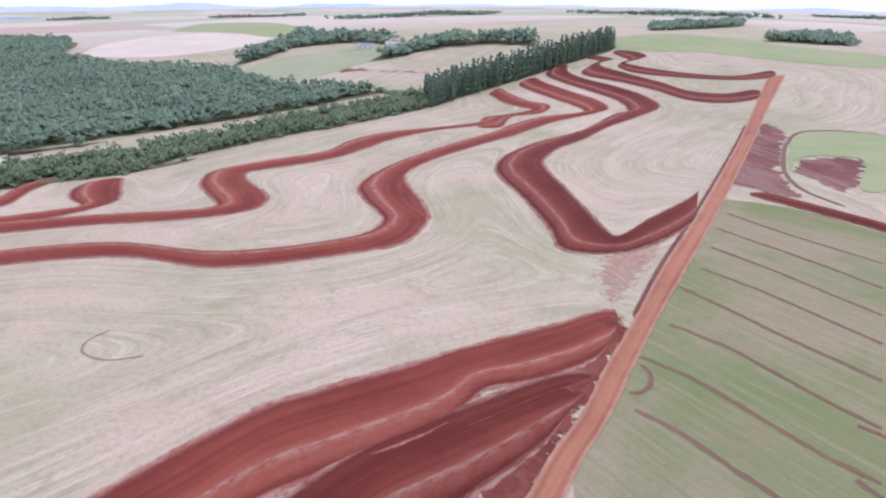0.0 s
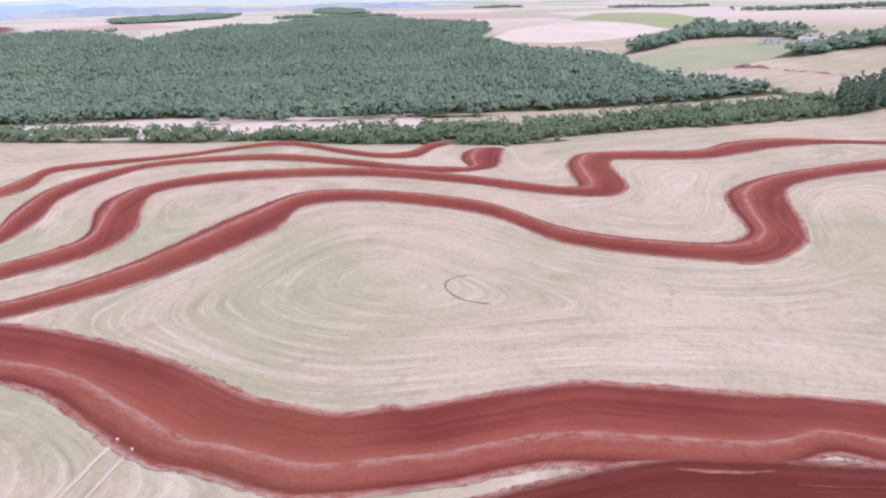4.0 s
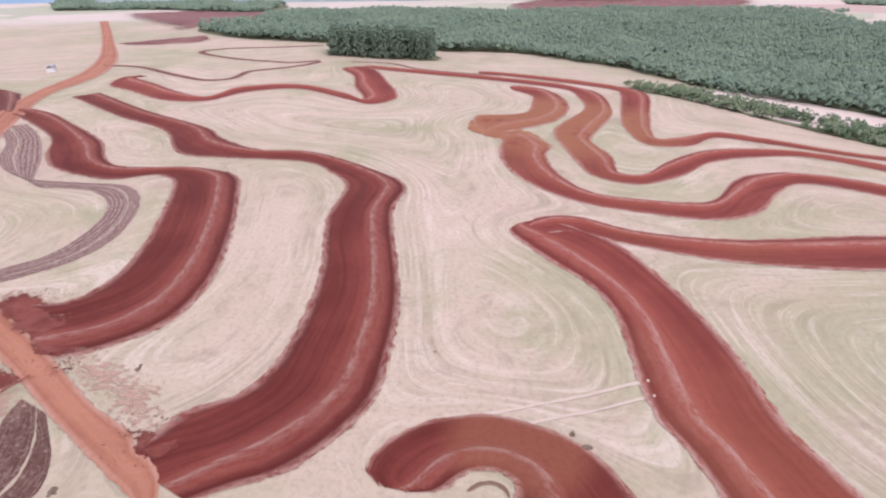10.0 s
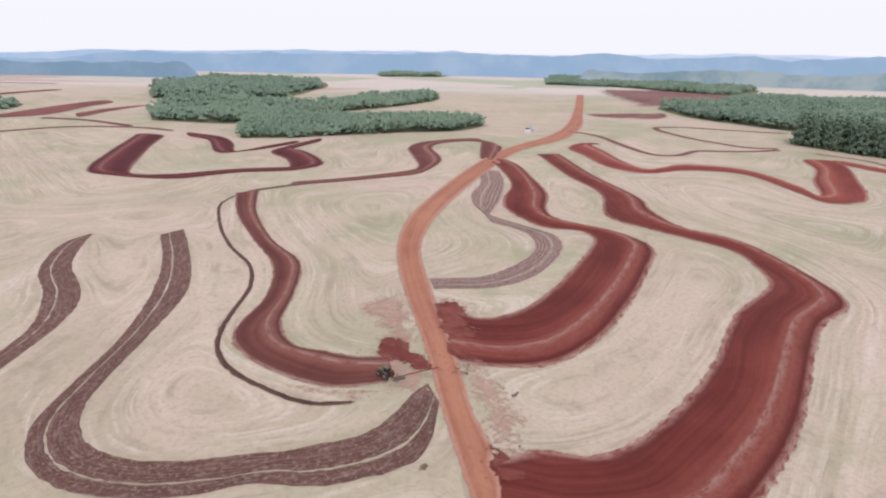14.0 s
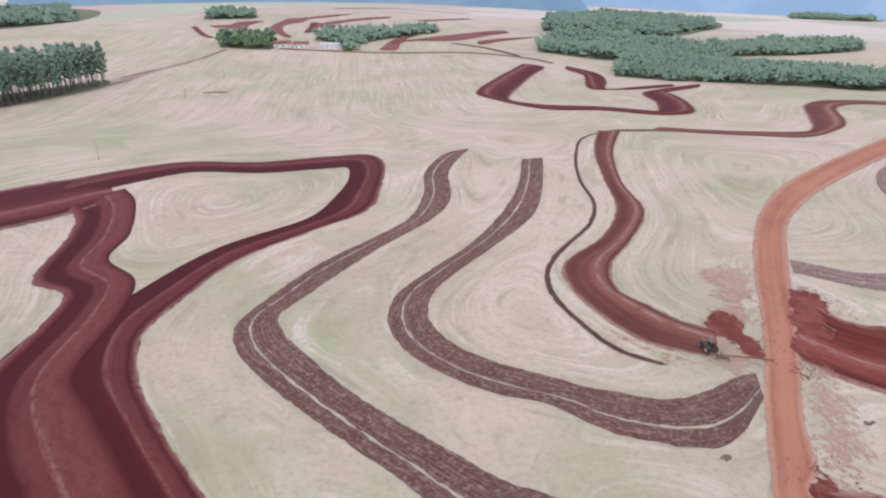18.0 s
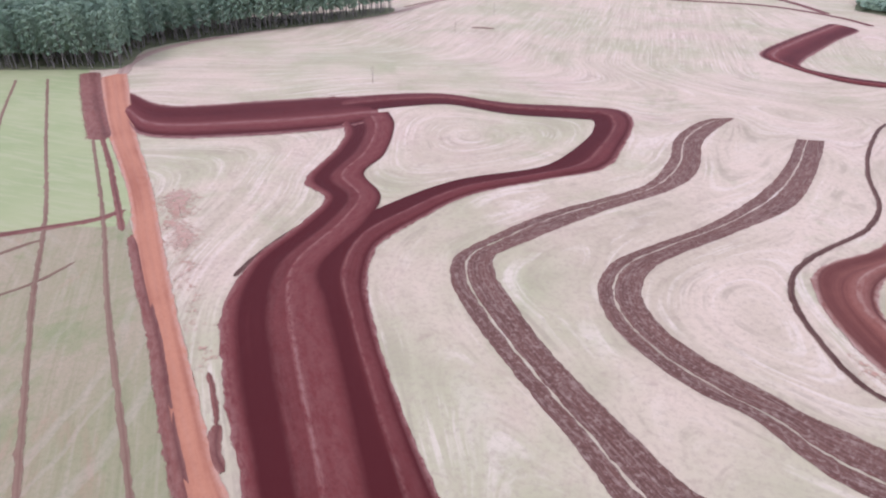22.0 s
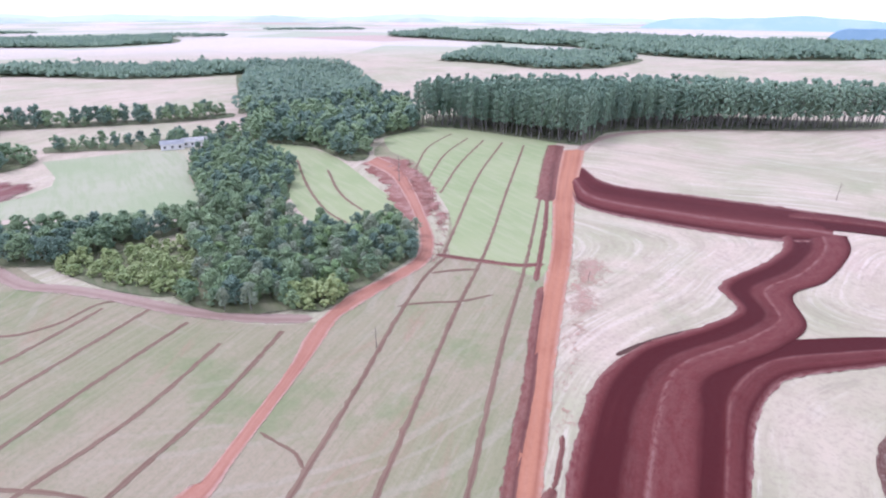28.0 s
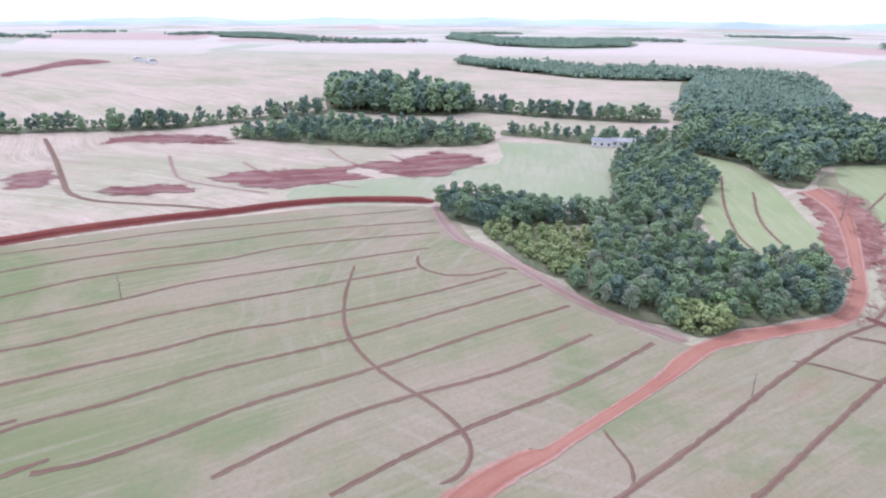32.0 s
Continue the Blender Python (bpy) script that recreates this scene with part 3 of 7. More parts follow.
# ---- plan: stations in metres ----
TERRACE = {
    "t1": [(-166.4, 7.3, -157.8, -3.3), (-150.9, 26.5, -140.6, 8.3), (-127.8, 36.9, -125.5, 19.7), (-113.3, 41.2, -113.3, 23.8), (-99.6, 44.2, -96.9, 24.8), (-81.6, 46.2, -81.4, 26.7), (-76, 48.6, -74.8, 29.9), (-66, 53, -59.2, 35.8), (-59.6, 60.6, -47.9, 45.7), (-57.8, 61.1, -41.2, 53), (-51.5, 69.4, -35.6, 60.4), (-36.9, 86.6, -29, 67.1), (-27.6, 92.5, -19.8, 73.2), (-8.7, 103.2, -1.9, 86), (-3.6, 106.8, 3.4, 94.6), (8.5, 113.5, 13.4, 98.3), (21.8, 120.4, 23, 103.8), (38, 131.1, 30.5, 109.7)],
    "t2": [(28.4, 105, 17.8, 86.3), (14.5, 98.3, 12.7, 79.7), (4.4, 92.1, 4.9, 71.8), (-6.8, 85.2, -2, 66), (-16.7, 77.7, -9.7, 60.6), (-60.9, 20.7, -59.8, 4.1), (-68.7, 16.3, -64.1, 3.1), (-74.5, 9.8, -65.7, 1.5), (-77.8, -2.3, -66.6, -1.1), (-74.1, -13.4, -65.7, -4.9), (-68.1, -18.8, -62.7, -7.7), (-61.5, -22.5, -59.6, -8.7)],
    "t3": [(-165.4, 3.3, -151.7, 3.7), (-168.7, 16.8, -157.5, 14.8), (-160.6, 33.7, -151.5, 31.2), (-158.1, 58.6, -144.7, 56.5), (-167.5, 104.9, -147.1, 100.7), (-168.3, 130.3, -156, 120.9), (-153.6, 144.8, -144.1, 136.3), (-109.6, 160.2, -101.9, 150.2), (-72, 155.3, -68.8, 144.8), (-37, 168.1, -33.9, 156.6), (-30.4, 175.5, -20.2, 164.9), (-29.5, 185.8, -14.6, 183.5), (-39.5, 205.4, -18, 201.3), (-43.9, 221.6, -26.1, 224), (-37.5, 247, -27.6, 239.2), (-18.1, 281.3, -16.2, 263.9), (13.8, 325.4, 13.9, 304), (18.8, 335.5, 19.1, 310.2), (39.9, 358.7, 45.1, 346), (61.1, 367.4, 71.1, 366.8), (67, 372.5, 81.5, 377.1), (62.1, 386.9, 79.7, 396.8), (54.7, 399, 68.1, 416.7), (32.1, 437.7, 46.7, 453.6), (30, 449, 44, 467)],
    "t4": [(85.5, 221, 76, 194.5), (80.1, 212.8, 71.6, 186.3), (58.5, 188.5, 52.7, 166.1), (45.2, 173.4, 40.8, 160.5), (42.2, 180.4, 28.1, 162.1), (39.5, 196.3, 25.1, 180), (35.2, 222, 19.1, 208.1), (30.5, 250, 9.9, 245.4), (31, 262.1, 12.9, 264.1), (39.3, 283.1, 20.2, 279.8), (54.5, 303.6, 34.2, 299.8), (73.3, 334.2, 58.1, 326.4), (96.3, 359.8, 84.4, 365.9), (113.7, 381.4, 93.4, 373.5), (111.1, 408, 92.4, 397), (97.7, 433, 76.9, 424.8), (78, 458, 61, 450), (70, 477, 53, 471), (72, 500, 64, 502)],
    "t5": [(192, 424, 183, 399), (163.2, 411.6, 155.7, 390), (143.7, 419.2, 137, 397.2), (131, 442, 122, 423), (113, 468, 104, 445), (97, 496, 80, 471), (104, 511, 90, 496), (111, 515, 100, 507), (98, 530, 88, 523)],
    "t6": [(223, 476, 215, 453), (187, 458, 183, 447), (151, 470, 147, 456), (126, 490, 118, 472), (118, 504, 110, 491), (139, 522, 123, 510), (135, 539, 119, 524), (120, 549, 114, 538)],
    "t7": [(1.4, 337.4, 1.4, 330.2), (5.7, 355.9, 14, 332.8), (16.6, 362.6, 21.5, 358.1), (34.6, 376, 41, 369.9), (31.4, 380.5, 46.8, 386.6), (19.5, 393, 32.8, 400.8), (10, 415, 19.7, 426.5), (7.8, 419.9, 17.3, 437.9)],
    "t8": [(-383.7, -8.9, -367.7, -8.7), (-377.6, 8.7, -353, 4.1), (-352.9, 20.7, -328.4, 4.9), (-320.4, 23.3, -307.1, 2.4), (-290.1, 14.7, -298.4, -7.6), (-270.7, -2, -292.9, -21.4), (-262, -9.6, -278.2, -24)],
    "t9": [(-266.5, -0.7, -254.2, -7.4), (-246.8, 11.4, -236, -7.6), (-230.2, 9.7, -218.5, -5.3), (-207, 14.4, -197.7, 3.8), (-190.5, 24.9, -182.7, 18.3), (-186.7, 39.7, -176.5, 34.1), (-188.1, 61.4, -173.3, 59), (-209.3, 75, -183.3, 75.4), (-219.6, 85, -201.8, 87.2), (-224.9, 101.8, -212.8, 99.2), (-217.3, 125.8, -205.2, 119.6), (-176.2, 165.1, -167, 156.9), (-133.9, 182.1, -127, 173.6), (-96.3, 190.9, -91.4, 182.5), (-90.3, 195.4, -75.3, 192.3), (-92.9, 199.8, -75.2, 203.9), (-108, 222.5, -91.2, 226.6), (-109.7, 239.2, -94.7, 236.2), (-92.2, 257.1, -87.1, 243.7), (-70.6, 274, -64.4, 260.8), (-63.1, 296.6, -51.8, 281.9), (-48.1, 316.4, -42.5, 299.9), (-23.3, 330, -22.4, 322.1), (3.7, 346.4, 7.6, 339.5), (8.3, 361.3, 19.6, 351.5)],
    "t10": [(-436, -117, -424, -114), (-428.8, -87.8, -414.3, -85.1), (-417, -40.1, -402.9, -38.9), (-403.8, 5.7, -388.1, 5.4), (-393, 27.5, -375.8, 26.3), (-372, 43.5, -351.1, 31.8), (-319.9, 45.9, -320.2, 32.1), (-284.5, 36.9, -278.4, 16.8), (-260, 29.5, -260.7, 15.2), (-250.3, 30.9, -242, 18.8), (-232.7, 35.8, -223.3, 22.7), (-213.8, 36.3, -207.5, 28), (-213.3, 44.8, -202.1, 40.6), (-231.4, 57.6, -213.9, 57.9), (-250.8, 77, -234.7, 74.8), (-257.7, 99.5, -246, 97.9), (-255.8, 119.5, -248, 116.2), (-227, 158, -217.1, 151.2), (-186.3, 174.1, -178.1, 166.8), (-160.3, 180.8, -153.1, 173.2), (-144.8, 189, -139.4, 182.5), (-139.2, 193.6, -129.7, 196.5), (-148.1, 201.4, -131.7, 205.3), (-154.2, 212.5, -140.4, 221.1), (-154.5, 223.8, -144, 230)],
    "t11": [(-435, -33.7, -424.6, -33), (-423.9, 13.9, -408.8, 13.4), (-401.1, 58.2, -385, 55.9), (-383.4, 72, -372.3, 57.7), (-312.3, 63.8, -312.6, 50.3), (-280.1, 59, -280.5, 48.1), (-265.7, 60.1, -254.8, 54), (-271.6, 72.1, -256.9, 71), (-283.8, 89, -273.3, 86), (-277.2, 106.4, -268.2, 103.2), (-260.4, 134.7, -254.2, 131.8), (-241.8, 178.7, -234.4, 173.3), (-206, 184.9, -198.6, 178.5), (-184.7, 189.1, -178.4, 183), (-176.6, 198.1, -167.5, 191.7), (-178.4, 218, -170.1, 212), (-171.6, 232.6, -167.4, 227.4)],
    "t12": [(-54.5, -44.5, -60.5, -58.5), (-58.2, -39.2, -65.1, -55.8), (-62.8, -32.2, -71.1, -53.2), (-77.8, -24.1, -79.1, -45), (-92.5, -23.8, -95.2, -42.9), (-115.7, -26.4, -121.9, -46.1), (-164.9, -38.4, -156.9, -55.1), (-187.3, -38.9, -185.1, -57.7), (-199.8, -50.3, -197.5, -67.2), (-218.9, -80.9, -207.3, -80.7), (-219.4, -105.6, -207.8, -109.9), (-231.3, -125.7, -210, -131.7), (-246.4, -140.4, -239.1, -155.3), (-271.7, -184.2, -260.4, -191.6), (-308.8, -236.5, -297.9, -244.4)],
    "t13": [(-82.9, -88.1, -98.5, -112.4), (-87.5, -80.1, -101.4, -98.3), (-97.2, -72.9, -113.1, -94.5), (-112.7, -72.1, -130.3, -97.8), (-136.6, -78.1, -153.3, -105.6), (-166, -89.1, -176.2, -115.1), (-187.8, -100.1, -182.4, -120.5), (-194, -117.5, -184.6, -127.3), (-190.5, -143, -178, -142.1), (-198.7, -156.9, -185.7, -166.4), (-218.7, -172.7, -199.1, -180.7), (-242.7, -203.2, -222.1, -197.4), (-261.6, -229.9, -247.1, -230.1), (-270.5, -251.6, -258.6, -249)],
    "t14": [(-433.9, -116, -419.6, -130.5), (-414.5, -103, -390.9, -111.8), (-378.4, -88.1, -355.5, -101.1), (-323.6, -70.7, -322.9, -87.5), (-307.9, -79.7, -318.9, -89.5), (-317.9, -96.5, -332.1, -100.3), (-339.6, -133.1, -352.3, -137.5), (-324, -156.8, -338.7, -166.2), (-298.8, -167.5, -308.5, -172.3), (-296.5, -189, -317.7, -194.3), (-318, -223.9, -336, -218.1), (-332.9, -246.1, -356.1, -244.4), (-361.5, -255.7, -364.3, -237.6)],
    "t15": [(-109.1, -271.3, -119.4, -270.2), (-94.9, -237.4, -102, -234.8), (-85.3, -201.1, -90, -195.7), (-78, -170.4, -85.8, -167.7), (-64.9, -149.1, -72.4, -146.6), (-49.4, -133.9, -59.8, -130.3), (-46.8, -122.7, -57.2, -119.2), (-49.4, -108, -60.9, -110.9), (-54.9, -96.6, -65.5, -103.1), (-65, -90.4, -71.5, -98.5)],
    "t16": [(-139.5, -275.1, -136, -268.9), (-164, -265.5, -159.8, -259.1), (-187.3, -259.8, -181.5, -252.2), (-204.4, -257.8, -202.4, -248.4), (-216.1, -264.7, -232.1, -265), (-231.1, -287.7, -245.4, -280.7), (-251.8, -319.1, -260.7, -306.2), (-272.8, -332, -273.6, -316.9), (-300.5, -330, -290.6, -319.4), (-316, -322, -305, -311), (-312.8, -310.2, -303.7, -284.8), (-289.9, -287.8, -292.3, -271.7), (-257.9, -256.4, -259.8, -247.4)],
    "t17": [(-230, -398, -223, -385), (-191.4, -377.1, -186.7, -363.3), (-173.5, -364.8, -189.3, -360.1), (-167.8, -333.5, -184.6, -328), (-159.7, -313.1, -173, -303.3), (-156.6, -310.6, -156.8, -300.2), (-131.9, -324.5, -128.2, -315.2), (-99.9, -334.1, -96.6, -323.1), (-83.5, -351.2, -73.7, -354.8), (-87, -365.7, -68.1, -372.7), (-102.3, -400.5, -90.3, -425.4), (-122, -442, -115, -471), (-143, -479, -130, -499)],
    "t18": [(-160, -485, -154, -466), (-172, -446, -159, -437), (-164.8, -406.3, -145.8, -390.8), (-155.1, -380.3, -147.2, -377.9), (-178.2, -386.1, -174, -377), (-210.5, -396.9, -205.3, -386.8)],
    "t19": [(196.4, -195.8, 177.2, -171.3), (170.1, -186.2, 154.3, -157.4), (138.7, -204.3, 120.9, -170.5), (112.4, -221.2, 95.3, -188.9), (98.7, -227.1, 86.6, -201.2)],
    "t20": [(113.4, -220.6, 100.8, -203.8), (90.1, -235.7, 83, -218.9), (73.1, -241.6, 68, -227.4), (45.2, -237.8, 41.5, -223.3), (16.4, -242.5, 15.7, -226.3), (1.8, -243.5, 9.4, -225.9), (-4.4, -232.5, 8.5, -213), (-2.5, -200.5, 12.2, -194.5), (2.3, -178.9, 17.3, -179.2), (18.6, -163.7, 23.3, -171), (36.3, -146.2, 42.5, -155.1), (45.3, -125.9, 54.3, -135.5), (49.4, -112, 60.5, -118.6), (45.8, -97.1, 59, -100.2), (39.1, -84.6, 49, -85.4), (28.5, -68.8, 34.8, -64.9), (21.1, -58.8, 26.6, -52.8), (11.3, -46.8, 17.8, -39.9), (2.1, -36.7, 10.5, -29.3)],
    "t21": [(101.7, -198.6, 86.7, -210.3), (91.4, -182.8, 78.7, -196.4), (86.7, -164.8, 70.9, -168.3), (83.5, -140, 70.2, -150.3), (72.8, -131.4, 59.5, -137.7), (71.6, -116.3, 56.9, -122.5), (72.8, -95.5, 57.4, -98.2), (67.9, -78.7, 50, -87.1), (55.3, -60.9, 38, -69.7), (42.2, -45.8, 26.6, -52.8), (31.5, -32.2, 17.8, -39.9), (23.8, -22.4, 10.5, -29.3)],
}
FLIPPED = ('t3', 't9', 't10', 't11', 't12', 't13', 't21', 't8')
DEEP_RED = ('t19', 't20', 't21', 't17', 't18')
RICH = ('t12', 't13', 't5', 't6', 't4', 't2', 't15')
TILLED_STRIP = {
    "p1": [(-41.5, -247.5, -42.2, -246.8), (-32.6, -242.5, -38.4, -239.6), (-20.6, -217.7, -29.2, -216), (-17.6, -192.5, -25.8, -186.7), (-11.2, -171, -18.1, -169.4), (0.2, -156.8, -3, -151.6), (13.8, -142, 8.2, -136.9), (24.7, -125, 18.2, -122.1), (30.2, -113.3, 22, -115.5), (28.6, -103.7, 19.8, -107.8), (23.5, -95.2, 15, -100.4), (14.4, -84.1, 6.8, -88.8), (7, -75.8, -1, -80), (-1.3, -67, -9.1, -71.8), (-8.2, -58.9, -17, -64.2), (-15.3, -51.2, -25.3, -59)],
    "p2": [(-61.2, -228.9, -70, -230.1), (-52.4, -198.6, -59.9, -194.5), (-41.2, -172.8, -49.9, -169.1), (-26.6, -149.1, -35.3, -149.8), (-14.3, -134.7, -22.4, -134.8), (-4.8, -122.5, -13.8, -123.5), (-2.4, -114, -11.1, -115.5), (-2.7, -106.5, -11.5, -108), (-6.3, -97.6, -15.6, -99.6), (-12.5, -90.2, -21.9, -93.5), (-20.8, -83.9, -30.8, -87.9), (-29.3, -79.9, -38.7, -82.9), (-36.4, -73.1, -39.6, -82.8), (-44.7, -68.6, -50.2, -78.5), (-52.7, -66.7, -58.2, -79.7), (-58.9, -69.1, -66.1, -82.9), (-68.2, -77.3, -70.9, -84)],
    "p3": [(-105.4, -122.2, -109.3, -129), (-120.1, -111.2, -123.9, -119.4), (-137.3, -109.7, -143.2, -120.6), (-161.2, -118.9, -158.3, -127.8), (-172.7, -130.9, -166.5, -139), (-173.2, -148.4, -167.6, -149.5), (-174.4, -169.8, -168.5, -161.1), (-189.6, -193.4, -196, -181.4), (-212.6, -210.2, -222.4, -203.4), (-233.6, -232.7, -240.2, -223.8)],
}
ROAD = {
    "road_a": [(226.9, -213.2, 224.8, -223.6), (170.2, -157.2, 165.7, -162.3), (125, -116.5, 121.8, -120.2), (98.3, -89.3, 95.2, -92.9), (79.7, -71.1, 76.9, -74.3), (66.2, -58, 63.4, -61.2), (51.7, -43.7, 48.9, -47), (49.2, -41.5, 45.4, -43.9), (41, -34.6, 36.8, -37.2), (34.9, -30.1, 30.6, -32.7), (29.9, -26.3, 25.2, -29.2), (23, 6, 17, 4), (17, 31, 11, 30), (11.3, 61.6, 6.5, 61.4)],
    "road_b": [(211, 456, 222, 459), (166.9, 370.5, 173.3, 370.1), (109.2, 256.3, 112.2, 251.9), (75.7, 191.7, 79.3, 189.2), (53.5, 151.4, 57.9, 149.7), (39.4, 123.6, 43.7, 123.8), (29.6, 105.1, 33.6, 104.2), (21.7, 88.8, 25.6, 88.2), (14.7, 77.2, 18.8, 76.7), (10.3, 68.5, 15, 68.7), (6.5, 61.4, 11.3, 61.6)],
    "road_c": [(-786, -573, -794, -569), (-529, -388, -533, -381), (-420, -316, -419, -302), (-362, -288, -357, -273), (-310.2, -274.8, -301.6, -262.1), (-259.9, -253.6, -254.7, -239.4), (-179.4, -207.1, -189.4, -202.5), (-143.3, -181.7, -148.3, -175.1), (-120.2, -158.3, -124.3, -152.9), (-105, -136.8, -109.1, -131.3), (-93.8, -118.5, -97.7, -113.4), (-85.2, -103.1, -88.8, -98.5), (-76.4, -88.6, -79.6, -84.4), (-67.9, -75.3, -70.9, -71.3), (-61.3, -64.2, -64.8, -59.7), (-57.5, -57.9, -62.4, -57.9), (-52.9, -51, -58, -51), (-17, -40, -22, -37), (6, -17, 2, -14)],
    "road_d": [(30, 28, 31, 22), (70.6, 6.8, 69.2, 1.9), (80.6, -4.4, 79.6, -8.1), (80.4, -5.4, 82.1, -10.2), (91.3, -15.8, 93.7, -21.1), (104.8, -28.1, 107.2, -33.5), (116.4, -36.6, 118.2, -42.9), (126.4, -48.1, 121.9, -48.7), (133.6, -64.2, 129.1, -63.2), (140.7, -77.1, 137.2, -78.8), (152.1, -85.5, 149.9, -88.4), (172.1, -94.7, 173.5, -98.7), (208.1, -107.5, 211.9, -113.5), (231.2, -113.5, 235.8, -121.4), (254.1, -113.3, 261.1, -121.5)],
}
